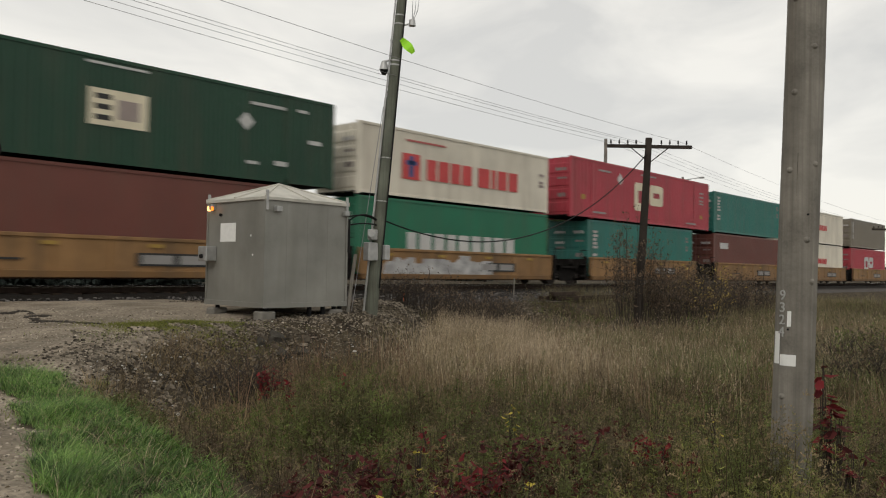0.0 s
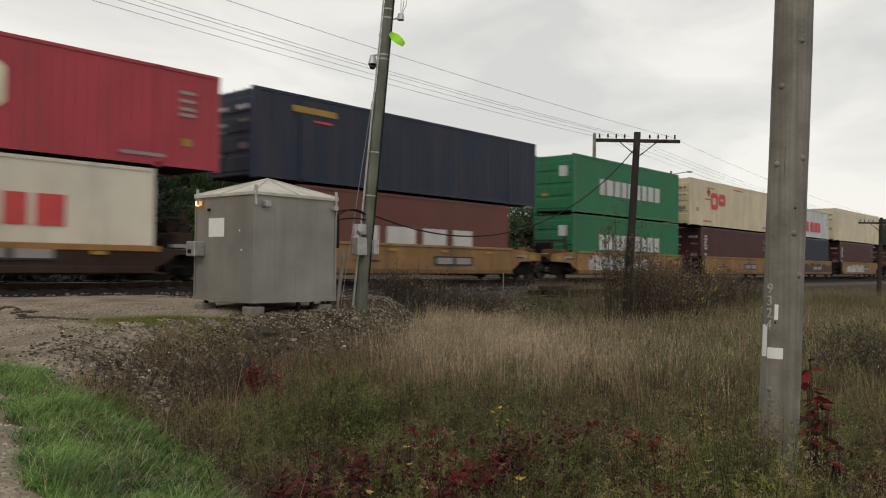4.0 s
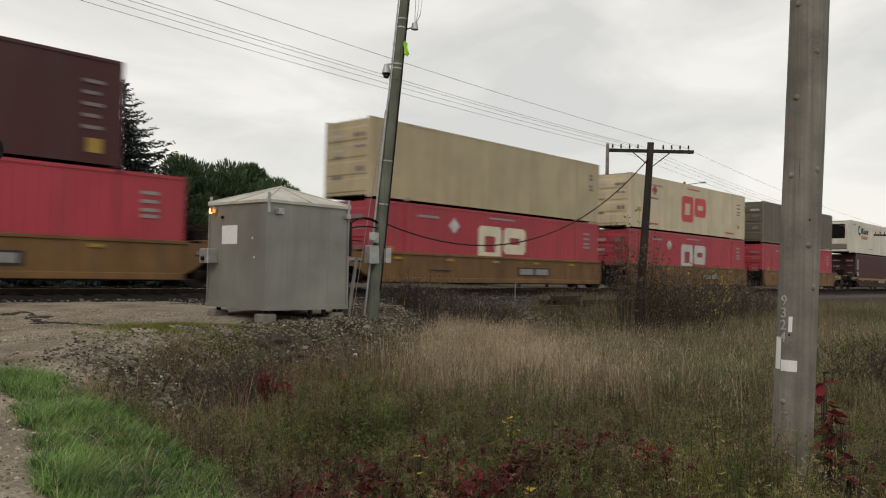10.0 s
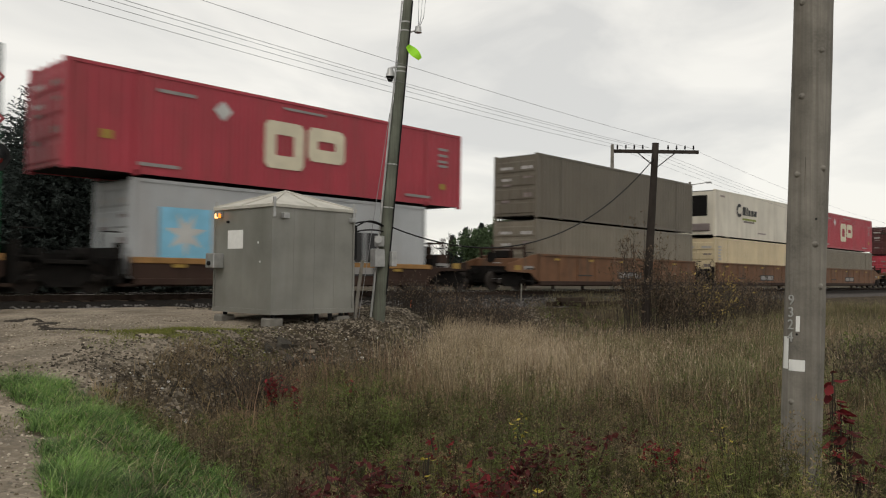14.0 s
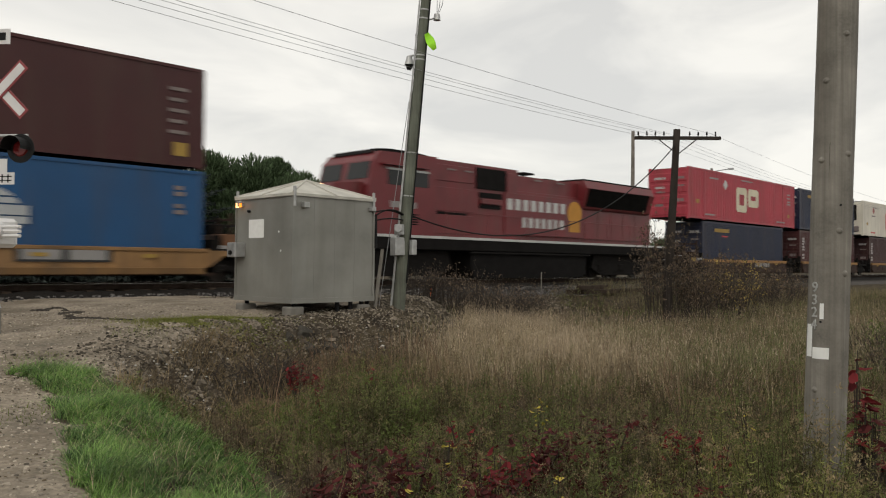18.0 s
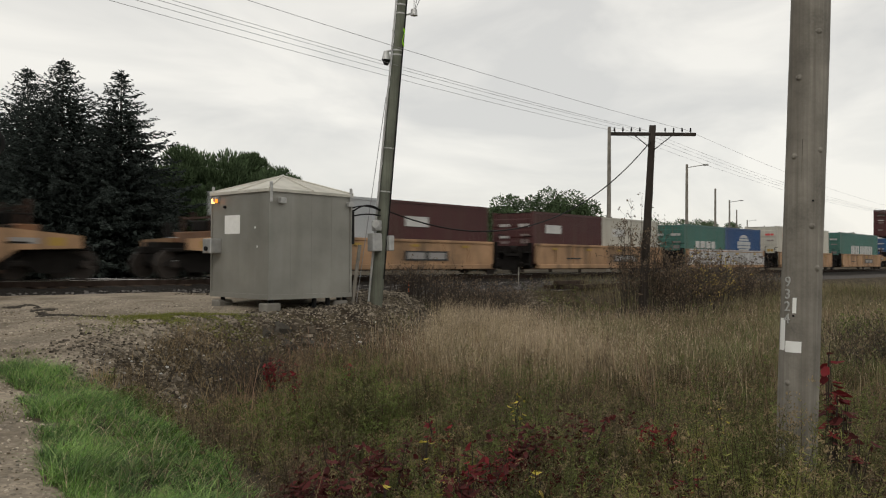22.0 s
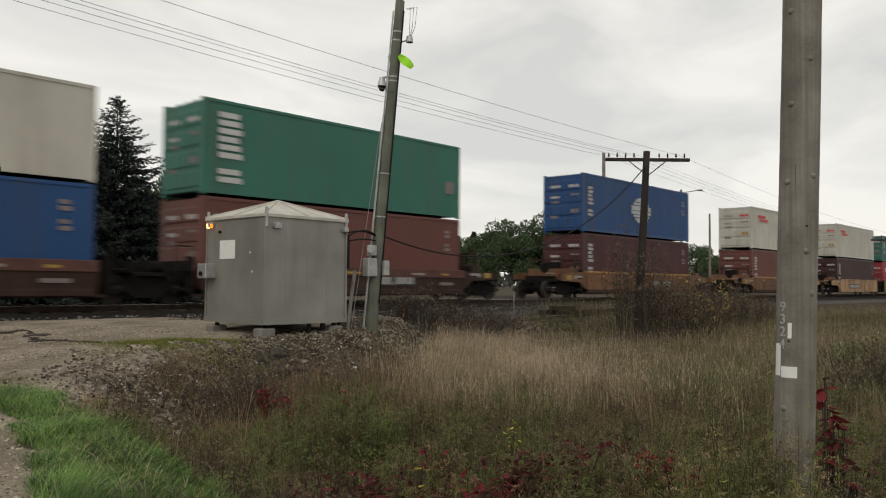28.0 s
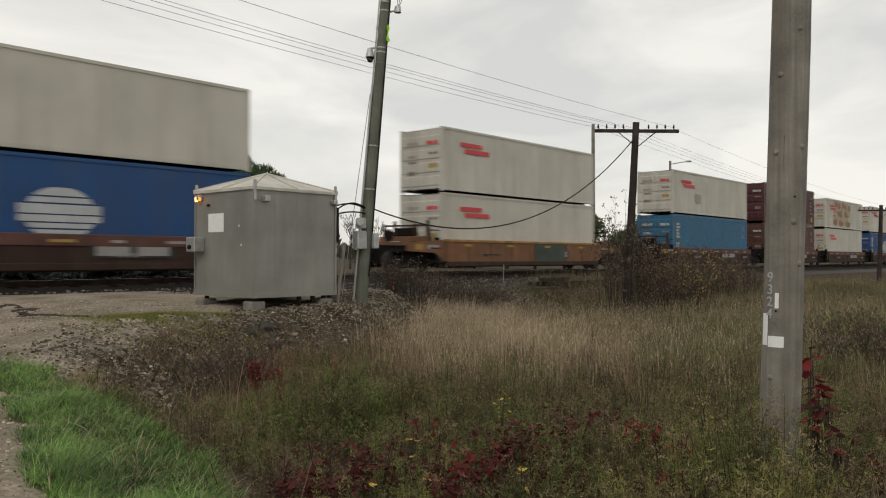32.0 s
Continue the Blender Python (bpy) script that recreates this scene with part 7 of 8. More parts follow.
def grass_tongue():
    rng = np.random.default_rng(21)
    lat, dep = scatter(19000, -7.5, 0, 2.8, 10.4, rng, 0.2)
    tuft = np.exp(-((lat + 6.1) / 0.24) ** 2 - ((dep - 9.75) / 0.16) ** 2)
    k = (np.maximum(green_patch(lat, dep), tuft) > 0.2 + 0.6 * rng.random(len(lat))) & in_view(lat, dep)
    lat, dep = lat[k], dep[k]
    per = 22
    tall = rng.lognormal(0, 0.28, len(lat)) * (0.8 + 0.3 * np.sin(lat * 3.1 + 2 * np.sin(dep * 1.9)))
    turn = 0.9 * np.sin(lat * 2.2 + dep * 1.3) - 0.4
    lat, dep, tall, turn = (np.repeat(q, per) for q in (lat, dep, tall, turn))
    a = rng.uniform(0, 6.283, len(lat))
    off = np.abs(rng.normal(0, 0.035, len(lat)))
    pos = to_xyz(lat, dep, -0.01) + np.stack([np.cos(a) * off, np.sin(a) * off, 0 * a], 1)
    a = np.where(rng.random(len(a)) < 0.5, a, turn + rng.normal(0, 0.5, len(a)))
    hgt = rng.uniform(0.05, 0.155, len(pos)) * tall
    pale = rng.random(len(pos)) < 0.14
    for nm, j, material, lab in (("green_grass", ~pale, M_GRASS, "fresh green grass along the gravel edge"), ("pale_grass_blades", pale, M_GRASSL, "pale green blades standing out of the grass")):
        n = j.sum()
        v, f = blades(pos[j], hgt[j] * (1.25 if nm[0] == "p" else 1), rng.uniform(0.004, 0.010, n), rng.uniform(0.35, 1.5, n), rng, 2, a[j])
        tagged(mesh_np(nm, v, f, material), lab, "grass", kind="stuff")
    k = rng.random(len(pos)) < 0.035
    v, f = blades(pos[k], rng.uniform(0.06, 0.22, k.sum()), rng.uniform(0.004, 0.007, k.sum()), rng.uniform(0.5, 1.6, k.sum()), rng)
    tagged(mesh_np("dead_grass_blades", v, f, M_DRY), "dead straw blades in the green grass", "grass", kind="stuff")
    # stray tufts on the gravel and the hut's pad
    lat, dep = scatter(16000, -8.5, -2, 6, 16.5, rng)
    k = (np.sin(lat * 2.1 + dep) * np.sin(dep * 1.7 - lat) > 0.5) & (off_edge(lat, dep) < 0.2) & (off_edge(lat, dep) > -2.3) & in_view(lat, dep)
    pos = to_xyz(lat[k], dep[k], -0.01)
    v, f = blades(pos, rng.uniform(0.03, 0.08, len(pos)), rng.uniform(0.006, 0.012, len(pos)), rng.uniform(0.2, 1.1, len(pos)), rng, 2)
    tagged(mesh_np("sparse_grass", v, f, leaf_mat("dull_sparse_grass", (0.10, 0.12, 0.03))), "sparse low grass on the gravel pad", "grass", kind="stuff")

    # a mossy patch before the hut
    lat, dep = rng.normal(-4.7, 0.75, 15000), rng.normal(14.7, 0.55, 15000)
    k = np.sin(lat * 4.3 + np.sin(dep * 3)) * np.sin(dep * 5.1 + lat * 2) > -0.35
    pos = to_xyz(lat[k], dep[k], -0.005)
    v, f = blades(pos, rng.uniform(0.02, 0.06, len(pos)), rng.uniform(0.008, 0.016, len(pos)), rng.uniform(0.3, 1.4, len(pos)), rng, 2)
    tagged(mesh_np("mossy_grass", v, f, leaf_mat("mossy_green", (0.13, 0.14, 0.035))), "low mossy grass on the gravel before the hut", "grass", kind="stuff")


grass_tongue()


def clump(lat, dep, k=1.0, ph=0.0):
    """A slow, patchy wave over the ditch, from -1 to 1."""
    return 0.5 * np.sin(lat * 1.7 * k + ph + 1.3 * np.sin(dep * 0.9 * k)) + 0.5 * np.sin(dep * 1.9 * k - ph + 1.1 * np.sin(lat * 1.3 * k + ph))


def ditch_places(n, lat0, lat1, dep0, dep1, rng, near, inset, far_y=17.6):
    lat, dep = scatter(n, lat0, lat1, dep0, dep1, rng, near)
    y = -lat * 0.740 + dep * 0.6726
    x = lat * 0.6726 + dep * 0.740
    k = (off_edge(lat, dep) > inset) & (y < far_y + 2.6 * sstep(20, 30, x)) & in_view(lat, dep, 0.1)
    return lat[k], dep[k]


def stony(lat, dep):
    """1 on the bare stony slope beside the mown grass."""
    return 0.92 * sstep(1.0, 0.55, np.hypot((lat + 4.35) / 1.15, (dep - 10.9) / 1.5) + 0.25 * clump(lat, dep, 2.6, 1))


def dryness(lat, dep):
    """1 in the stand of tall dry grass, falling off to its sides."""
    return sstep(9.9, 14.8, dep + 1.3 * clump(lat, dep, 1.1)) * (1 - 0.85 * sstep(1.8, 4.8, lat + 0.1 * (dep - 16) + clump(lat, dep, 0.9, 2))) * sstep(-1.7, 0.3, lat + 0.5 * clump(lat, dep, 1.1))


def dry_meadow():
    rng = np.random.default_rng(22)
    lat, dep = ditch_places(170000, -3, 17, 10.5, 27.0, rng, 0, 0.9)
    k = rng.random(len(lat)) < dryness(lat, dep) * (0.75 + 0.25 * clump(lat, dep, 1.2))
    lat, dep = lat[k], dep[k]
    pos = to_xyz(lat, dep, -0.02)
    hgt = rng.uniform(0.36, 0.88, len(pos)) * (0.74 + 0.22 * clump(lat, dep, 0.9, 1) + 0.2 * clump(lat, dep, 3.1, 2) + 0.18 * sstep(11.5, 14.5, dep))
    v, f = blades(pos, hgt, rng.uniform(0.006, 0.011, len(pos)), rng.uniform(0.02, 0.42, len(pos)), rng, 2)
    tagged(mesh_np("dry_grass", v, f, M_DRY), "tall dry tan grass in the ditch", "grass", kind="stuff")
    j = rng.random(len(pos)) < 0.45
    n = j.sum()
    top = pos[j] + np.array([0, 0, 1.0]) * (hgt[j] * 0.9)[:, None] + rng.normal(0, 0.06, (n, 3)) * np.array([1, 1, 0.3])
    al = unit(rng.normal(0, 0.4, (n, 3)) + np.array([0, 0, 1.0]))
    sd = unit(np.cross(al, rng.normal(0, 1, (n, 3))))
    v, f = leaf_diamonds(top, al, sd, rng.uniform(0.04, 0.11, n), rng.uniform(0.005, 0.011, n))
    tagged(mesh_np("grass_seed_heads", v, f, M_SEED), "pale feathery seed heads of dry grass", "grass", kind="stuff")
    lat, dep = ditch_places(15000, -3, 17, 10.0, 27.0, rng, 0, 0.9)
    k = rng.random(len(lat)) < 0.55 + 0.6 * clump(lat, dep, 1.9, 4)
    pos = to_xyz(lat[k], dep[k], -0.02)
    v, f = blades(pos, rng.uniform(0.35, 0.85, len(pos)), rng.uniform(0.008, 0.014, len(pos)), rng.uniform(0.05, 0.7, len(pos)), rng, 2)
    tagged(mesh_np("rusty_stalks", v, f, M_STALK), "rusty brown stalks among the dry grass", "grass", kind="stuff")
    # faded grass in the far ditch
    lat, dep = ditch_places(60000, 2, 27, 21.0, 50.0, rng, 0.2, 0.9, 18.6)
    k = (rng.random(len(lat)) < 0.6 + 0.5 * clump(lat, dep, 0.7, 1)) & (lat * 0.6726 + dep * 0.740 > 28.5)
    pos = to_xyz(lat[k], dep[k], -0.02)
    v, f = blades(pos, rng.uniform(0.3, 0.85, len(pos)), rng.uniform(0.012, 0.022, len(pos)), rng.uniform(0.05, 0.8, len(pos)), rng, 2)
    tagged(mesh_np("faded_far_grass", v, f, M_FADED), "faded tan grass in the far ditch", "grass", kind="stuff")
    # dead straw lying and standing among the near weeds
    lat, dep = ditch_places(22000, -3, 14, 3.0, 14.0, rng, 0.3, 0.4)
    k = rng.random(len(lat)) < (0.35 + 0.5 * clump(lat, dep, 1.1, 4)) * (0.35 + 0.65 * sstep(7.5, 10, dep))
    lat, dep = lat[k], dep[k]
    pos = to_xyz(lat, dep, 0.0)
    v, f = blades(pos, rng.uniform(0.25, 0.62, len(pos)), rng.uniform(0.005, 0.010, len(pos)), rng.uniform(0.3, 1.5, len(pos)), rng, 2)
    tagged(mesh_np("straw", v, f, M_DRY2), "dead straw tangled among the weeds", "grass", kind="stuff")
    lat, dep = ditch_places(14000, -5, 0.5, 8.0, 14.5, rng, 0, -0.1)
    k = rng.random(len(lat)) < (0.45 + 0.7 * clump(lat, dep, 1.6, 1)) * (1 - stony(lat, dep))
    pos = to_xyz(lat[k], dep[k], 0.0)
    v, f = blades(pos, rng.uniform(0.12, 0.40, len(pos)), rng.uniform(0.006, 0.011, len(pos)), rng.uniform(0.3, 1.5, len(pos)), rng, 2)
    tagged(mesh_np("bank_straw", v, f, M_DRY2), "bleached straw on the foot of the bank", "grass", kind="stuff")
    # brown undergrowth everywhere in the ditch
    lat, dep = ditch_places(60000, -4.5, 27, 2.8, 44.0, rng, 0.5, 0.2, 19.2)
    pos = to_xyz(lat, dep, -0.02)
    v, f = blades(pos, rng.uniform(0.10, 0.27, len(pos)), rng.uniform(0.006, 0.013, len(pos)), rng.uniform(0.4, 1.6, len(pos)), rng, 2)
    tagged(mesh_np("brown_undergrowth", v, f, M_DRYB), "tangled brown undergrowth in the ditch", "grass", kind="stuff")
    # low green grass beside the dry stand
    lat, dep = ditch_places(42000, 2.2, 12, 12.5, 25.0, rng, 0, 0.9)
    k = rng.random(len(lat)) < sstep(2.4, 4.2, lat + 0.6 * clump(lat, dep, 1.4, 2)) * (0.36 + 0.8 * clump(lat, dep, 1.2, 5))
    pos = to_xyz(lat[k], dep[k], -0.02)
    v, f = blades(pos, rng.uniform(0.3, 0.72, len(pos)), rng.uniform(0.010, 0.018, len(pos)), rng.uniform(0.1, 1.0, len(pos)), rng, 2)
    tagged(mesh_np("dull_green_grass", v, f, M_DULLG), "dull green grass beside the dry stand", "grass", kind="stuff")
    # green grass mixed in
    lat, dep = ditch_places(110000, -2.5, 27, 3.0, 44.0, rng, 0.5, 0.4)
    k = (clump(lat, dep, 0.8, 3) > -0.05 + 0.7 * dryness(lat, dep) + 0.35 * sstep(16, 24, dep)) & (rng.random(len(lat)) < 0.25 + 0.75 * sstep(7.5, 10.5, dep))
    pos = to_xyz(lat[k], dep[k], -0.02)
    v, f = blades(pos, rng.uniform(0.15, 0.45, len(pos)), rng.uniform(0.007, 0.013, len(pos)), rng.uniform(0.2, 1.2, len(pos)), rng, 2)
    tagged(mesh_np("olive_grass", v, f, M_OLIVE), "olive green grass among the weeds", "grass", kind="stuff")


M_DULLG = leaf_mat("dull_green_blade", (0.128, 0.138, 0.062), 0.4, 0.5, alt=(0.10, 0.088, 0.046))
M_FADED = leaf_mat("faded_olive_grass", (0.175, 0.15, 0.085), 0.4, 0.5, alt=(0.11, 0.095, 0.055), patch=0.5)
M_STALK = leaf_mat("rusty_brown_stalk", (0.16, 0.105, 0.07), 0.4, 0.5)
M_SEED = leaf_mat("pale_seed_head", (0.40, 0.325, 0.24))
M_DRY2 = leaf_mat("bleached_straw", (0.20, 0.15, 0.085))
M_OLIVE = leaf_mat("olive_grass_blade", (0.115, 0.122, 0.042), alt=(0.08, 0.074, 0.032))
dry_meadow()


def weeds(name, n, box_, material, hgt, stems, leaves, leaf, ratio, seed, label, dens, spread=0.17, plume=0, far=False, inset=0.55):
    """Tufts of leafy stalks: stems that lean out from each tuft, set with narrow drooping leaves, some ending in an arched plume."""
    rng = np.random.default_rng(seed)
    lat, dep = ditch_places(n, *box_, rng, 0.35, inset)
    mound = clump(lat, dep, 3.1, 0.7)
    k = (rng.random(len(lat)) < dens(lat, dep) * (1 - stony(lat, dep))) & (far | (mound > -0.42))
    lat, dep = lat[k], dep[k]
    tuft = rng.uniform(0.62, 1.12, len(lat)) * (0.92 + 0.26 * mound[k])
    tuft, lat, dep = (np.repeat(a, stems) for a in (tuft, lat, dep))
    m = len(lat)
    off = rng.normal(0, spread, (m, 2))
    pos = to_xyz(lat + off[:, 0], dep + off[:, 1], -0.02)
    r = np.hypot(off[:, 0], off[:, 1]) / (2 * spread)
    h = rng.uniform(*hgt, m) * tuft * (1.05 - 0.35 * np.minimum(r, 1))
    out = np.stack([off[:, 0] * 0.6726 + off[:, 1] * 0.740, -off[:, 0] * 0.740 + off[:, 1] * 0.6726, 0 * h], 1)
    top = pos + np.array([0, 0, 1.0]) * h[:, None] + out * (0.6 * h)[:, None] + rng.normal(0, 0.12, (m, 3)) * np.array([1, 1, 0]) * h[:, None]
    ax = unit(top - pos)
    sv, sf = leaf_quads(pos, ax, unit(np.cross(ax, rng.normal(0, 1, (m, 3)))), np.linalg.norm(top - pos, axis=1), np.full(m, 0.007), 0.05)
    u = 0.12 + 0.88 * rng.random((m, leaves)) ** 0.6
    base = pos[:, None] + (top - pos)[:, None] * u[..., None]
    a = rng.uniform(0, 6.283, (m, leaves))
    al = unit(np.stack([np.cos(a), np.sin(a), rng.uniform(-0.5, 0.6, (m, leaves)) + 0.5 * u], -1).reshape(-1, 3))
    sd = unit(np.cross(al, np.array([0, 0, 1.0])) + rng.normal(0, 0.5, al.shape))
    size = rng.uniform(*leaf, m * leaves) * (1.15 - 0.6 * u.ravel())
    wid = size * rng.uniform(*ratio, len(size))
    b3 = base.reshape(-1, 3) + al * 0.004
    lv, lf = leaf_diamonds(b3, al, sd, size, wid) if far else leaf_quads(b3, al, sd, size, wid, 0.5)
    tagged(mesh_np(name, lv, lf, material), label, "weeds", kind="stuff")
    tagged(mesh_np(name + "_stems", sv, sf, M_DRYB), "thin stems of " + label, "weeds", kind="stuff")
    if plume:
        j = rng.random(m) < 0.55
        tp, mm = top[j], j.sum()
        q = rng.random((mm, plume))
        side = unit(rng.normal(0, 1, (mm, 3)) * np.array([1, 1, 0.05]))
        c = tp[:, None] + side[:, None] * (q * 0.15)[..., None] + np.array([0, 0, 1.0]) * (0.07 * np.sin(q * 3.0) - 0.03)[..., None] + rng.normal(0, 0.009, (mm, plume, 3))
        al = unit(rng.normal(0, 0.6, (mm * plume, 3)) + np.array([0, 0, 0.8]))
        sd = unit(np.cross(al, rng.normal(0, 1, al.shape)))
        z = rng.uniform(0.010, 0.024, mm * plume)
        v, f = leaf_diamonds(c.reshape(-1, 3), al, sd, z, z * 0.45)
        tagged(mesh_np(name + "_plumes", v, f, M_PLUME), "faded feathery plumes of " + label, "weeds", kind="stuff")


M_PLUME = leaf_mat("faded_plume", (0.195, 0.15, 0.085), 0.4, 0.4)
NARROW, MID, BROAD = (0.12, 0.21), (0.16, 0.28), (0.42, 0.62)
weeds("olive_weeds", 700, (-2.2, 7.0, 3.3, 8.2), M_WEEDG, (0.28, 0.60), 9, 34, (0.038, 0.085), NARROW, 31, "olive green leafy weeds", lambda l, d: (0.42 + 0.9 * clump(l, d, 1.9, 0.4)) * (1 - 0.6 * sstep(-0.3, -0.9, l)) * (1 - 0.8 * sstep(0.44, 0.465, l / d) * sstep(6.4, 6.2, d)), 0.13, plume=12)
weeds("goldenrod", 560, (-0.9, 7.0, 3.3, 8.2), M_WEEDY, (0.36, 0.68), 8, 44, (0.034, 0.078), NARROW, 32, "yellow-green goldenrod stalks", lambda l, d: (0.22 + 0.9 * clump(l, d, 1.7, 2.0)) * (1 - 0.8 * sstep(0.44, 0.465, l / d) * sstep(6.4, 6.2, d)), 0.12, plume=30)
weeds("withered_weeds", 760, (-3.4, 8.0, 3.4, 9.0), M_WEEDB, (0.24, 0.52), 7, 28, (0.035, 0.07), MID, 33, "withered brown weeds", lambda l, d: 0.42 + 0.6 * clump(l, d, 1.3, 5.1), 0.12, plume=10, inset=0.3)
weeds("maroon_weeds", 520, (-1.6, 5.5, 3.8, 9.0), M_DKRED, (0.26, 0.50), 6, 22, (0.035, 0.065), BROAD, 35, "dark maroon leaves among the weeds", lambda l, d: 0.12 + 0.75 * clump(l, d, 1.4, 3.3) + 0.7 * np.exp(-((l - 1.0) / 0.7) ** 2 - ((d - 6.4) / 0.9) ** 2), 0.11)
weeds("tall_goldenrod", 330, (0.9, 4.6, 3.2, 5.4), M_WEEDY, (0.62, 1.02), 9, 48, (0.034, 0.078), NARROW, 36, "tall goldenrod going to seed", lambda l, d: (0.25 + 0.6 * sstep(1.2, 2.4, l) + 0.3 * clump(l, d, 1.2, 0.9)) * (1 - 0.92 * sstep(0.43, 0.465, l / d)), 0.11, plume=26)
weeds("pole_goldenrod", 46, (1.95, 3.15, 4.6, 5.6), M_WEEDG, (0.85, 1.12), 8, 44, (0.035, 0.075), NARROW, 41, "tall goldenrod at the foot of the pole", lambda l, d: 1.0 - sstep(0.44, 0.46, l / d), 0.11, plume=24)
weeds("ditch_weeds", 1100, (-2.0, 10.0, 8.0, 14.0), M_WEEDG, (0.34, 0.62), 7, 28, (0.05, 0.10), MID, 38, "olive weeds in the middle of the ditch", lambda l, d: 0.52 + 0.55 * clump(l, d, 1.0, 0.4) - 0.2 * dryness(l, d) + 0.5 * np.exp(-((l + 1.0) / 0.9) ** 2 - ((d - 10.6) / 0.9) ** 2), 0.15, plume=8, far=True)
weeds("withered_ditch_weeds", 900, (-3.8, 10.0, 8.6, 15.0), M_WEEDB, (0.28, 0.58), 7, 26, (0.04, 0.085), MID, 39, "withered brown weeds in the middle of the ditch", lambda l, d: 0.42 + 0.6 * clump(l, d, 1.2, 5.1) - 0.15 * dryness(l, d), 0.15, plume=8, far=True, inset=0.3)
weeds("dull_far_weeds", 1500, (3.0, 26.0, 12.5, 44.0), M_WEEDG, (0.35, 0.66), 8, 14, (0.07, 0.14), (0.22, 0.36), 34, "dull green weeds in the far ditch", lambda l, d: 0.45 + 0.5 * clump(l, d, 0.5, 1.2) - 0.45 * dryness(l, d), 0.25, far=True)
weeds("brown_far_weeds", 1400, (3.0, 26.0, 12.5, 44.0), M_WEEDB, (0.35, 0.70), 8, 13, (0.07, 0.13), (0.2, 0.34), 37, "brown weeds in the far ditch", lambda l, d: 0.42 + 0.6 * clump(l, d, 0.6, 3.2) - 0.3 * dryness(l, d), 0.25, far=True)


weeds("standing_clumps", 70, (-1.6, 4.2, 6.6, 11.0), M_WEEDG, (0.58, 0.86), 11, 36, (0.05, 0.11), NARROW, 45, "tall dark olive weed clumps in the ditch", lambda l, d: 0.55 + 0.5 * clump(l, d, 1.7, 0.9), 0.14, plume=12, far=True)
weeds("brown_clumps", 44, (-2.6, 4.6, 6.6, 12.0), M_WEEDB, (0.5, 0.8), 10, 30, (0.04, 0.09), MID, 46, "tall withered weed clumps in the ditch", lambda l, d: 0.5 + 0.5 * clump(l, d, 1.5, 3.9), 0.13, plume=14, far=True, inset=0.4)
weeds("green_stand", 26, (-1.75, -0.55, 8.3, 10.2), M_WEEDG, (0.62, 0.98), 12, 40, (0.06, 0.13), NARROW, 47, "tall green weed stand below the bank", lambda l, d: 0.8 + 0 * l, 0.15, plume=10, inset=-0.5)
weeds("withered_edge", 240, (-2.6, 0.2, 4.2, 8.6), M_WEEDB, (0.22, 0.5), 8, 26, (0.035, 0.075), MID, 48, "withered brown weeds beside the mown grass", lambda l, d: 0.75 * sstep(0.2, -0.5, l), 0.13, plume=14, inset=0.25)
weeds("edge_weeds", 60, (-3.9, -2.2, 8.2, 10.2), M_WEEDG, (0.2, 0.42), 6, 26, (0.05, 0.10), MID, 43, "low olive weeds at the edge of the grass", lambda l, d: 0.55 + 0 * l, 0.12, inset=0.0)
weeds("bank_weeds", 130, (-5.0, -0.5, 9.4, 15.0), M_WEEDB, (0.16, 0.40), 7, 20, (0.035, 0.07), MID, 44, "dry brown weeds growing on the stony bank", lambda l, d: 0.25 + 0.8 * clump(l, d, 1.5, 2.2), 0.14, inset=-0.2)


def leafy_clump(name, label, lat, dep, top, spread, material, n, size, seed, category="shrub", low=0.55):
    """A small plant: a few stems that carry broad leaves."""
    rng = np.random.default_rng(seed)
    p = to_xyz(np.array([lat]), np.array([dep]))[0]
    ob = thing(name, pose(*p), label, category)
    hgt = top - p[2]
    bm = bmesh.new()
    tips = []
    stem_bm = bm
    for k in range(6):
        a = rng.uniform(0, 6.28)
        q = Vector((math.cos(a) * spread * rng.uniform(0.3, 0.9), math.sin(a) * spread * rng.uniform(0.3, 0.9), hgt * rng.uniform(0.7, 1.0)))
        tube(bm, (0, 0, -0.03), q, 0.006, 0.003, seg=4)
        tips.append(q)
    part("stem", bm, M_BARK, ob)["kind"] = "stuff"
    c = np.array(tips)[rng.integers(0, 6, n)]
    u = rng.uniform(low, 1.05, n)[:, None]
    pos = c * u + rng.normal(0, spread * 0.22, (n, 3)) * np.array([1, 1, 0.55])
    a = rng.uniform(0, 6.28, n)
    al = unit(np.stack([np.cos(a), np.sin(a), rng.uniform(-0.9, 0.3, n)], 1))
    sd = unit(np.cross(al, np.array([0, 0, 1.0])) + rng.normal(0, 0.3, (n, 3)))
    s = rng.uniform(*size, n)
    v, f = leaf_quads(pos, al, sd, s, s * rng.uniform(0.45, 0.65, n))
    mesh_np("leaves", v, f, material, ob)
    return ob


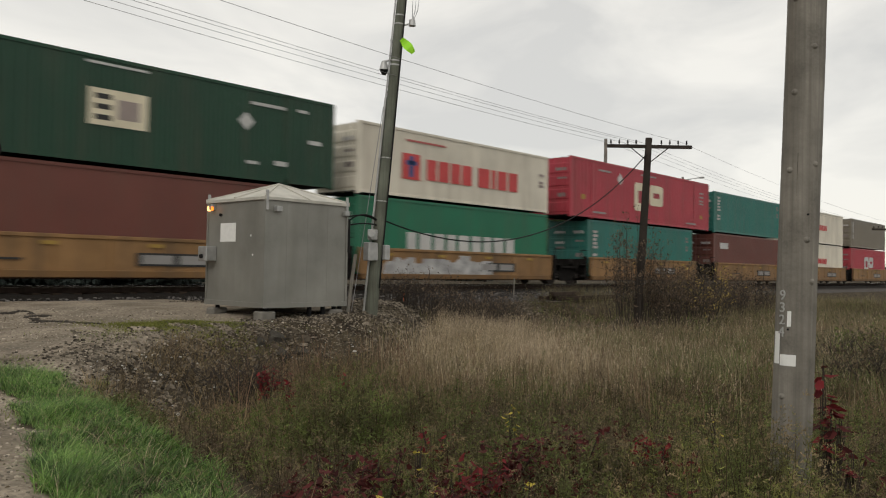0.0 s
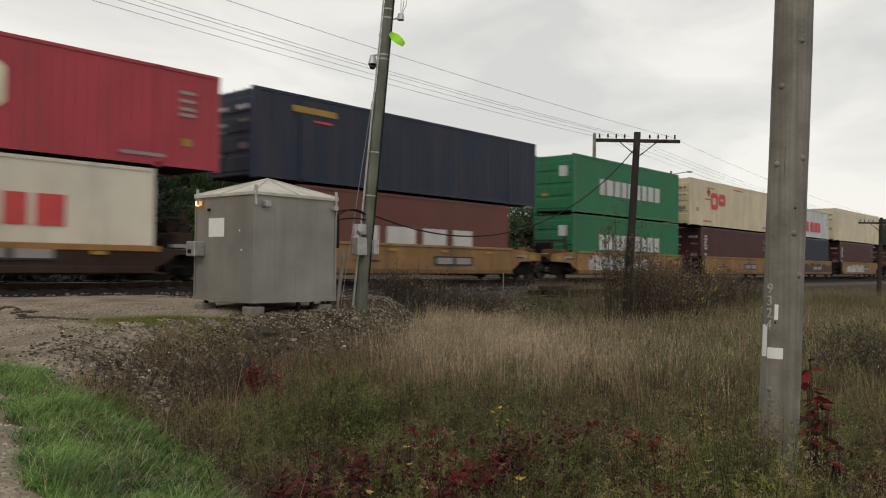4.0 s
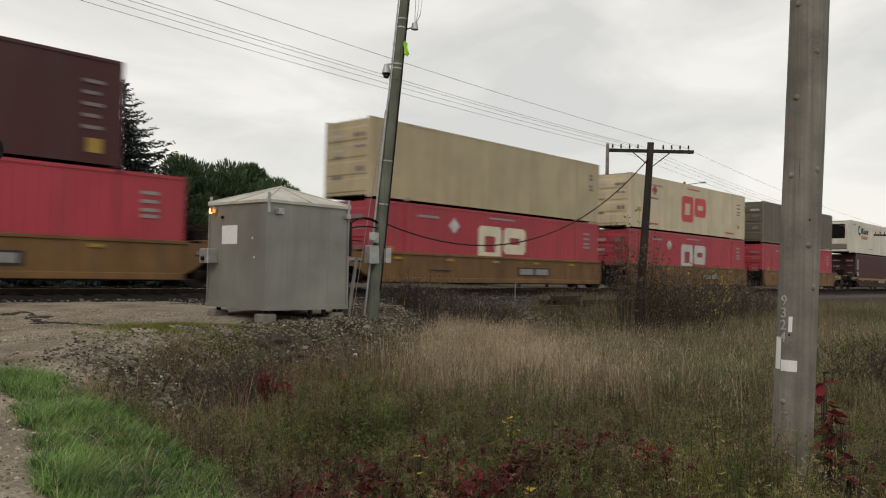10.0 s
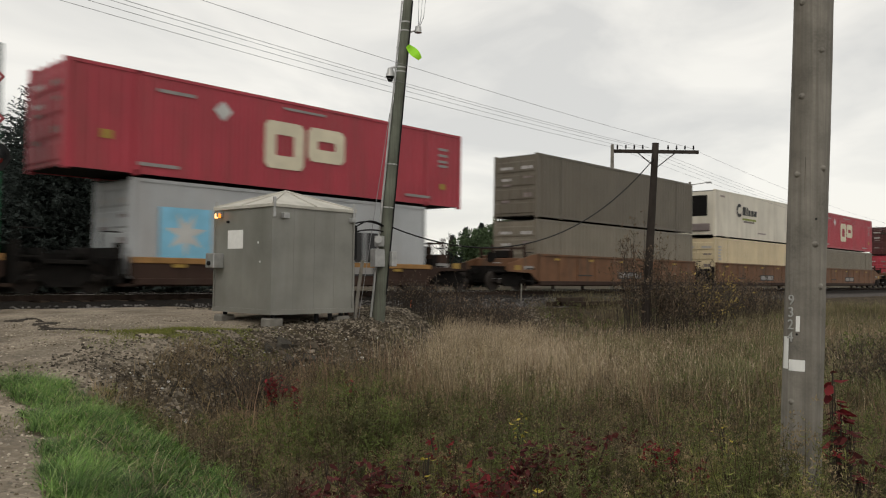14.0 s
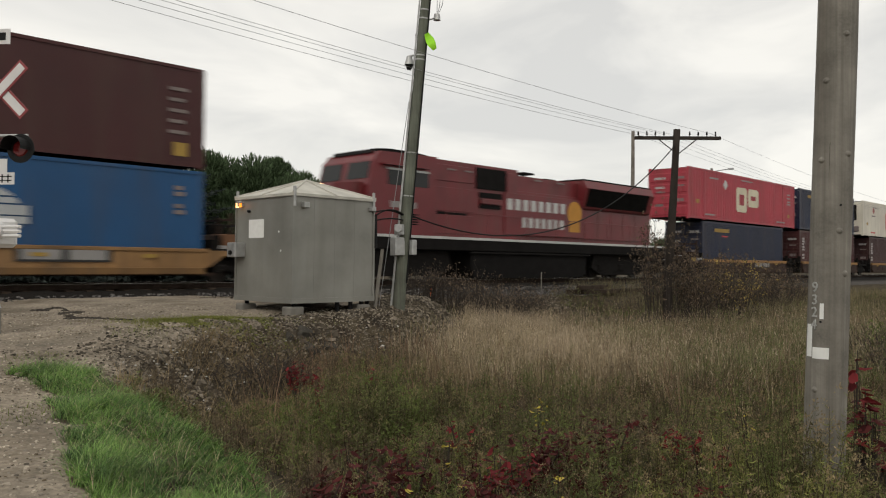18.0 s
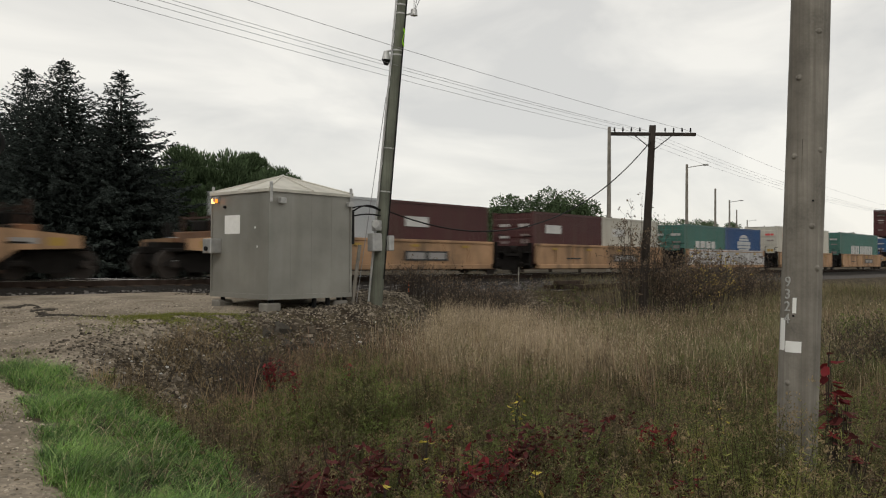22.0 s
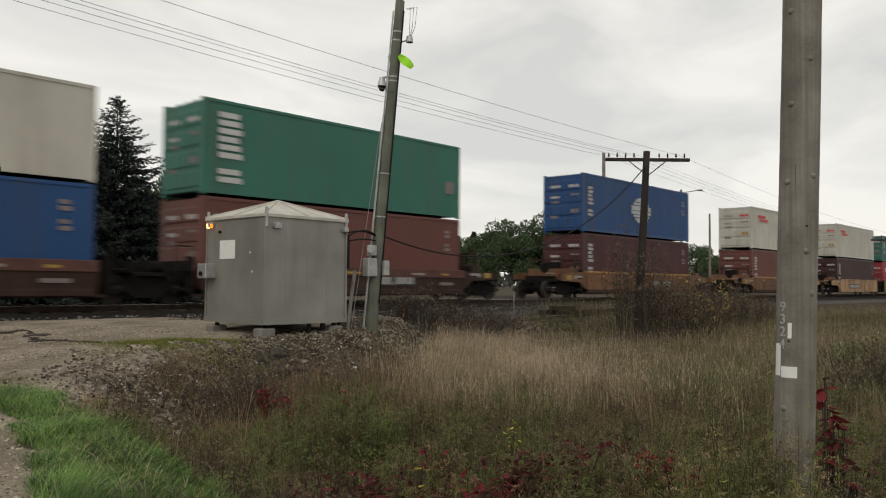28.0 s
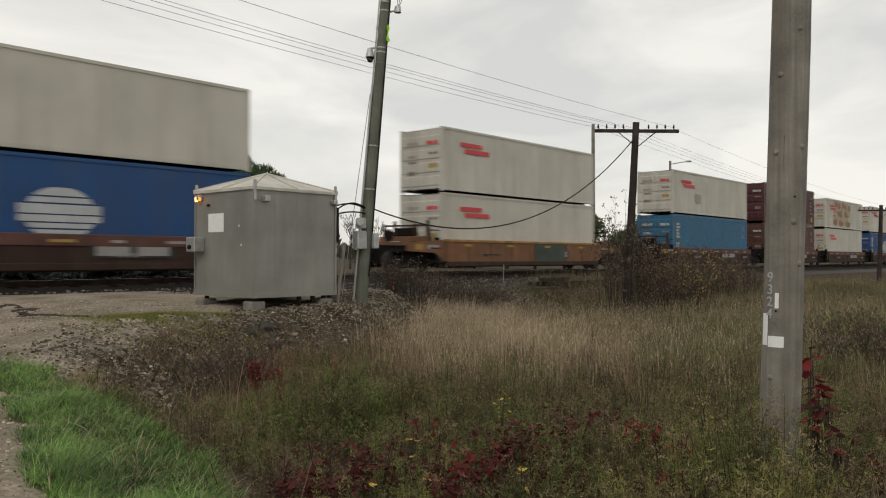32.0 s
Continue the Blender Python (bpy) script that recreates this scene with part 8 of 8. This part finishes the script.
RED = "crimson autumn creeper among the weeds"
for i, (lat, dep, top, sp, n, dark) in enumerate((
        (-2.34, 10.9, -0.70, 0.16, 150, 0), (-2.05, 10.7, -0.78, 0.12, 60, 0), (-1.74, 9.5, -0.80, 0.10, 34, 0), (-1.3, 10.6, -0.72, 0.08, 26, 0),
        (-1.0, 5.4, -0.80, 0.26, 133, 1), (-0.62, 5.75, -0.76, 0.30, 161, 1), (-0.44, 6.35, -0.74, 0.24, 105, 1), (-0.9, 6.5, -0.78, 0.2, 42, 1),
        (0.41, 6.2, -0.72, 0.16, 90, 0), (0.22, 6.05, -0.78, 0.16, 60, 0), (0.18, 5.75, -0.80, 0.30, 154, 1), (-0.04, 7.3, -0.76, 0.14, 44, 0), (0.55, 6.9, -0.74, 0.34, 168, 1),
        (0.95, 7.2, -0.74, 0.28, 105, 1), (1.31, 7.6, -0.74, 0.30, 118, 1), (1.86, 7.4, -0.74, 0.14, 60, 0), (2.06, 7.25, -0.76, 0.10, 34, 0), (2.1, 6.8, -0.78, 0.10, 26, 0), (1.75, 5.6, -0.82, 0.14, 24, 0),
        (2.95, 6.2, 0.06, 0.04, 9, 0), (3.0, 6.2, -0.06, 0.06, 16, 0), (3.03, 6.2, -0.26, 0.08, 10, 1), (3.09, 6.25, -0.30, 0.08, 9, 1), (2.93, 6.15, -0.46, 0.05, 9, 0), (3.05, 6.15, -0.44, 0.07, 13, 1), (3.1, 6.2, -0.78, 0.1, 9, 0), (3.2, 6.2, -0.7, 0.1, 7, 1))):
    vine = lat > 2.9
    leafy_clump("red_creeper", RED if not dark else "dark maroon autumn creeper among the weeds", lat, dep, top, sp, M_DKRED if dark else M_REDL, n, (0.085, 0.135) if vine else (0.045, 0.085), 50 + i, low=0.84 if vine else 0.55)
for i, (lat, dep, top, sp, n) in enumerate(((0.88, 9.9, -0.82, 0.16, 34), (-0.45, 6.3, -0.95, 0.06, 8), (-0.05, 7.0, -0.93, 0.10, 16), (0.78, 6.9, -0.92, 0.13, 18), (3.3, 9.4, -0.85, 0.3, 40), (-0.2, 7.6, -0.82, 0.08, 8))):
    leafy_clump("yellow_leaf_plant", "small plant with yellow autumn leaves", lat * 0.86, dep * 0.86, top + 0.10, sp * 0.6, M_YELL, int(n * 0.5) + 3, (0.04, 0.065), 80 + i)


def twiggy_bush(label, x, y, z, radius, hgt, stems, leaves, leaf_material, seed, leaf=(0.035, 0.07)):
    """A bare-stemmed bush: forked twigs with a few leaves left on them."""
    rng = random.Random(seed)
    nr = np.random.default_rng(seed)
    ob = thing("bush", pose(x, y, z), label, "bush", "autumn bushes")
    bm = bmesh.new()
    tips = []
    for _ in range(stems):
        a, r = rng.uniform(0, 6.28), radius * rng.random() ** 0.5
        base = Vector((math.cos(a) * r * 0.8, math.sin(a) * r * 0.8, -0.05))
        end = Vector((math.cos(a) * r * 1.1, math.sin(a) * r * 1.1, hgt * rng.uniform(0.55, 1.0) * (1.1 - 0.5 * (r / radius) ** 2)))
        mid = base.lerp(end, 0.5) + Vector((rng.uniform(-.15, .15), rng.uniform(-.15, .15), rng.uniform(0, .2)))
        tube(bm, base, mid, 0.010, 0.007, seg=4, caps=False)
        tube(bm, mid, end, 0.007, 0.003, seg=4, caps=False)
        tips += [mid, end]
        for _k in range(5):
            s = mid.lerp(end, rng.uniform(-0.5, 0.9))
            q = s + Vector((rng.uniform(-.4, .4), rng.uniform(-.4, .4), rng.uniform(0.05, .45)))
            tube(bm, s, q, 0.005, 0.002, seg=3, caps=False)
            tips.append(q)
    part("branchwork", bm, M_BARK, ob)
    if leaves:
        c = np.array([tuple(t) for t in tips])[nr.integers(0, len(tips), leaves)]
        pos = c + nr.normal(0, 0.055, (leaves, 3))
        al = unit(nr.normal(0, 1, (leaves, 3)) + np.array([0, 0, -0.4]))
        sd = unit(np.cross(al, nr.normal(0, 1, (leaves, 3))))
        s = nr.uniform(*leaf, leaves)
        v, f = leaf_quads(pos, al, sd, s, s * 0.55)
        mesh_np("leaves", v, f, leaf_material, ob)
    return ob


def hz(x, y):
    return float(height(np.array([x]), np.array([y]))[0])


for lab, x, y, r, h, st, lv, lm, sd in (
        ("brown twiggy bush beside the telegraph pole", 24.6, 13.5, 1.0, 3.9, 70, 2600, M_BUSHL, 1),
        ("brown twiggy bush beside the telegraph pole", 25.6, 13.0, 0.9, 2.7, 60, 1700, M_BUSHL, 11),
        ("brown twiggy bush with a few yellow leaves", 27.2, 12.9, 1.1, 2.4, 70, 1900, M_BUSHL, 2),
        ("autumn bush with dull yellow leaves", 27.6, 12.6, 1.2, 2.4, 50, 620, M_DULLY, 3),
        ("brown twiggy bush with withered leaves", 31.0, 13.8, 1.7, 2.3, 90, 1500, M_BUSHL, 4),
        ("brown twiggy bush with withered leaves", 34.5, 14.2, 1.7, 2.2, 80, 1200, M_BUSHL, 5),
        ("brown twiggy bush with withered leaves", 39.0, 14.6, 1.9, 2.0, 80, 1300, M_BUSHL, 12),
        ("low dark brush near the ballast", 17.3, 16.2, 1.1, 1.5, 90, 900, M_BUSHL, 6),
        ("low dark brush near the ballast", 19.0, 16.4, 1.2, 1.5, 90, 900, M_BUSHL, 7),
        ("low dark brush near the ballast", 20.8, 16.7, 1.2, 1.35, 90, 900, M_BUSHL, 8),
        ("low dark brush on the stony bank", 6.75, 10.2, 0.7, 0.55, 30, 340, M_WEEDB, 9),
        ("low dark brush near the ballast", 16.2, 16.4, 0.7, 0.75, 50, 260, M_BUSHL, 16),
        ("dark brown brush among the weeds", 15.4, 3.5, 1.0, 0.8, 70, 900, M_WEEDB, 18),
        ("dull green brush among the weeds", 18.5, 4.6, 1.2, 0.9, 80, 1100, M_WEEDG, 20)):
    twiggy_bush(lab, x, y, hz(x, y), r, h, st, lv, lm, sd, (0.045, 0.09) if h > 2 else (0.035, 0.07))


def spruce(x, y, z0, hgt, radius, seed):
    """A spruce: tiers of boughs that droop and turn up at their tips, hung with narrow needle sprays."""
    rng = np.random.default_rng(seed)
    ob = thing("spruce_tree", pose(x, y, z0), "tall dark green spruce tree beyond the railway", "tree", "spruces beyond the railway")
    part("trunk", tubebm((0, 0, 0), (0, 0, hgt * 0.985), 0.22, 0.02, seg=8), M_BARK, ob)
    P, A, S, Ln, Wd = [], [], [], [], []

    def spray(c, al, sd, ln, wd):
        P.append(c), A.append(al), S.append(sd), Ln.append(ln), Wd.append(wd)

    z = hgt * 0.05
    while z < hgt * 0.985:
        t = z / hgt
        r = radius * (1 - t) ** 0.94 + 0.10
        nb = int(8 + 9 * (1 - t))
        a0 = rng.uniform(0, 6.283)
        for k in range(nb):
            a = a0 + 6.283 * (k + rng.uniform(-0.35, 0.35)) / nb
            br = r * (rng.uniform(0.7, 1.12) if rng.random() > 0.12 else rng.uniform(1.1, 1.28))
            d, sd = np.array([math.cos(a), math.sin(a), 0]), np.array([-math.sin(a), math.cos(a), 0])
            n = max(6, int(br * (8 if seed < 3 else 6)))
            q = np.linspace(0.12, 1.0, n)
            lift = rng.uniform(-0.08, 0.06) + 0.3 * t ** 3
            zz = z + rng.uniform(-0.1, 0.1) + br * (-0.34 * q + (0.26 + lift) * q ** 2.2)
            c = d * (br * q)[:, None] + np.array([0, 0, 1.0]) * zz[:, None]
            for s in (-1, 1):
                w = rng.uniform(0.55, 1.05, n)[:, None]
                al = d * 0.75 + sd * s * w + np.array([0, 0, 1.0]) * rng.uniform(-0.35, 0.15, (n, 1))
                ln = (0.16 + 0.42 * (1 - q) * br / radius + 0.16 * (1 - t)) * rng.uniform(0.7, 1.3, n)
                spray(c + rng.normal(0, 0.04, (n, 3)), al, np.array([0, 0, 0.5]) + sd * s * -0.5 + rng.normal(0, 0.35, (n, 3)), ln, ln * 0.38)
            al = d + np.array([0, 0, 1.0]) * rng.uniform(-0.9, 0.3, (n, 1)) + rng.normal(0, 0.3, (n, 3))
            ln = rng.uniform(0.18, 0.34, n)
            spray(c, al, rng.normal(0, 1, (n, 3)), ln, ln * 0.36)
        z += hgt * (0.024 if seed == 2 else 0.0185) * (1.5 - 0.55 * t)
    n = 9000 if seed < 3 else 4500 if radius > 3 else 1200
    t = 0.84 * rng.random(n) ** 1.4
    a, r = rng.uniform(0, 6.283, n), radius * (1 - t) ** 1.05 * (0.62 if seed == 2 else 0.8) * rng.random(n) ** 0.5
    d = np.stack([np.cos(a), np.sin(a), 0 * a], 1)
    ln = rng.uniform(0.4, 0.7, n) * (1.15 - t)
    spray(d * r[:, None] + np.array([0, 0, 1.0]) * (hgt * (0.03 + 0.93 * t))[:, None], d * 0.9 + rng.normal(0, 0.35, (n, 3)), rng.normal(0, 1, (n, 3)), ln, ln * 0.45)
    for k in range(5):
        ln = np.full(6, 0.3)
        aa = np.arange(6) * 1.047 + k
        spray(np.tile(np.array([0, 0, hgt * (0.93 + 0.014 * k)]), (6, 1)), np.stack([np.cos(aa), np.sin(aa), 0.5 + 0.4 * np.ones(6)], 1), rng.normal(0, 1, (6, 3)), ln, ln * 0.2)
    A_ = unit(np.concatenate(A))
    S_ = unit(np.cross(A_, np.cross(np.concatenate(S), A_)))
    v, f = leaf_diamonds(np.concatenate(P), A_, S_, np.concatenate(Ln), np.concatenate(Wd))
    mesh_np("crown", v, f, M_SPR, ob)


def leafy_tree(x, y, z0, hgt, width, n, material, seed, label="rounded green tree beyond the railway", leaf=(0.25, 0.5), upright=0.0, ratio=0.5):
    """A broadleaf tree: trunk, limbs, and leaves gathered in uneven lobes."""
    rng = np.random.default_rng(seed)
    ob = thing("broadleaf_tree", pose(x, y, z0), label, "tree", "broadleaf trees beyond the railway")
    bm = tubebm((0, 0, 0), (0, 0, hgt * 0.5), 0.22, 0.12, seg=8)
    lobes = []
    for k in range(30):
        a, r = rng.uniform(0, 6.283), width * 0.5 * rng.random() ** 0.5 * 0.85
        dome = max(0.15, 1 - (r / (width * 0.5)) ** 2) ** 0.5
        c = np.array([math.cos(a) * r, math.sin(a) * r, hgt * (0.12 + 0.74 * rng.random() ** 0.45 * dome)])
        lobes.append((c, min(width, hgt) * rng.uniform(0.10, 0.16)))
        tube(bm, (0, 0, hgt * 0.3), Vector(c), 0.07, 0.02, seg=4, caps=False)
    part("trunk", bm, M_BARK, ob)
    i = rng.integers(0, len(lobes), n)
    c = np.array([l[0] for l in lobes])[i]
    r = np.array([l[1] for l in lobes])[i]
    d = unit(rng.normal(0, 1, (n, 3)))
    pos = c + d * (r * rng.random(n) ** 0.35)[:, None] * np.array([1, 1, 0.8])
    al = unit(d + rng.normal(0, 0.7, (n, 3)) * (1 - 0.5 * upright) + np.array([0, 0, 1.3 * upright]))
    sd = unit(np.cross(al, rng.normal(0, 1, (n, 3))))
    s = rng.uniform(*leaf, n)
    v, f = leaf_diamonds(pos, al, sd, s, s * ratio)
    mesh_np("crown", v, f, material, ob)


def along(d, dist):
    return d[0] * dist, d[1] * dist


for (d, dist, top, rad, sd) in (((0.3727, 0.9279), 56, 0.2198, 4.7, 1), ((0.4288, 0.9034), 54, 0.2145, 4.2, 2), ((0.340, 0.9404), 60, 0.2062, 4.6, 3), ((0.295, 0.955), 62, 0.175, 4.5, 4), ((0.26, 0.9656), 60, 0.16, 4.2, 5)):
    x, y = along(d, dist)
    spruce(x, y, -0.85, dist * top + 0.665 + 1.0, rad * (1.75 if sd == 2 else 2.05), sd)
for k, (dx, dist, top, wid) in enumerate((((0.487, 0.873), 60, 0.134, 7), ((0.53, 0.848), 62, 0.150, 8), ((0.57, 0.822), 64, 0.136, 7), ((0.595, 0.804), 62, 0.108, 5))):
    x, y = along(dx, dist)
    leafy_tree(x, y, -0.85, (dist * top + 0.75) / 0.88, wid * 1.15, 26000, M_DEC, (22, 26, 29, 23)[k], "bushy green willow tree beyond the railway", (0.22, 0.5), 1.0, 0.24)
for k, (dx, dist, top, wid) in enumerate((((0.775, 0.632), 97, 0.080, 9), ((0.800, 0.600), 95, 0.092, 10), ((0.820, 0.572), 97, 0.096, 10), ((0.840, 0.542), 99, 0.083, 9), ((0.905, 0.425), 150, 0.058, 12), ((0.885, 0.465), 150, 0.052, 12), ((0.92, 0.39), 165, 0.050, 12), ((0.965, 0.262), 260, 0.035, 14), ((0.93, 0.367), 200, 0.042, 12))):
    x, y = along(dx, dist)
    leafy_tree(x, y, -0.9, (dist * top + 0.75) / 0.88, wid * 1.1, 13000, M_DEC, 40 + k, leaf=(0.2, 0.42))


for dx, dist, top in (((0.753, 0.658), 105, 0.060), ((0.766, 0.643), 108, 0.066), ((0.742, 0.670), 118, 0.050)):
    x, y = along(dx, dist)
    spruce(x, y, -0.9, dist * top + 0.665 + 0.9, 1.9, 60 + int(dist))


def bare_tree(x, y, z0, hgt, seed):
    """A leafless tree: a trunk that forks into ever thinner limbs."""
    rng = random.Random(seed)
    ob = thing("bare_tree", pose(x, y, z0), "leafless grey tree beyond the railway", "tree", "bare trees beyond the railway")
    bm = bmesh.new()

    def grow(p, d, ln, r, depth):
        q = p + d * ln
        tube(bm, p, q, r, r * 0.7, seg=5 if depth > 2 else 3, caps=False)
        if depth:
            for _ in range(3 if depth > 1 else 4):
                e = (d + Vector((rng.uniform(-.75, .75), rng.uniform(-.75, .75), rng.uniform(0.0, .5)))).normalized()
                grow(q, e, ln * rng.uniform(0.6, 0.85), r * 0.6, depth - 1)

    grow(Vector((0, 0, -0.1)), Vector((0, 0, 1)), hgt * 0.3, hgt * 0.018, 4)
    part("trunk", bm, M_BARK, ob)


for dx, dist, hgt, sd in (((0.739, 0.673), 100, 7.6, 3), ((0.668, 0.744), 90, 7.4, 4), ((0.69, 0.724), 92, 6.4, 5)):
    x, y = along(dx, dist)
    bare_tree(x, y, -0.9, hgt, sd)


def far_woods():
    """A low line of bare and dark trees along the horizon."""
    rng = np.random.default_rng(77)
    n = 9000
    a = rng.uniform(radians(-8), radians(72), n)
    dist = rng.uniform(300, 420, n)
    x, y = np.cos(a) * dist, np.sin(a) * dist
    top = 5 + 3.5 * np.sin(a * 23) * np.sin(a * 61) + 2.5 * np.sin(a * 140)
    z = -0.9 + rng.random(n) ** 0.8 * np.maximum(top, 2.0)
    pos = np.stack([x, y, z], 1)
    al = unit(rng.normal(0, 0.5, (n, 3)) + np.array([0, 0, 1.0]))
    sd = unit(np.cross(al, rng.normal(0, 1, (n, 3))))
    s = rng.uniform(1.5, 3.5, n)
    v, f = leaf_quads(pos, al, sd, s, s * 0.5)
    tagged(mesh_np("far_woods", v, f, leaf_mat("hazy_far_wood", (0.055, 0.055, 0.045))), "low line of distant dark woods", "woods", kind="stuff")


far_woods()


# ---- movement ----
# How far the train has run, in metres, at each time.
RUN = ((0, 0.0), (2, 48.89), (4, 97.58), (6, 146.15), (8, 194.65), (10, 242.76), (12, 290.45), (14, 338.4), (16, 386.83), (18, 435.31),
       (20, 483.72), (22, 531.99), (24, 580.13), (26, 628.29), (28, 676.31), (30, 724.2), (32, 772.04))


def motions():
    for ob in TRAIN:
        x, y, z = ob.matrix_basis.translation
        walk(ob, [(t, pose(x + run, y, z)) for t, run in RUN])
    for ob, rows in SWAY:
        walk(ob, rows)


motions()
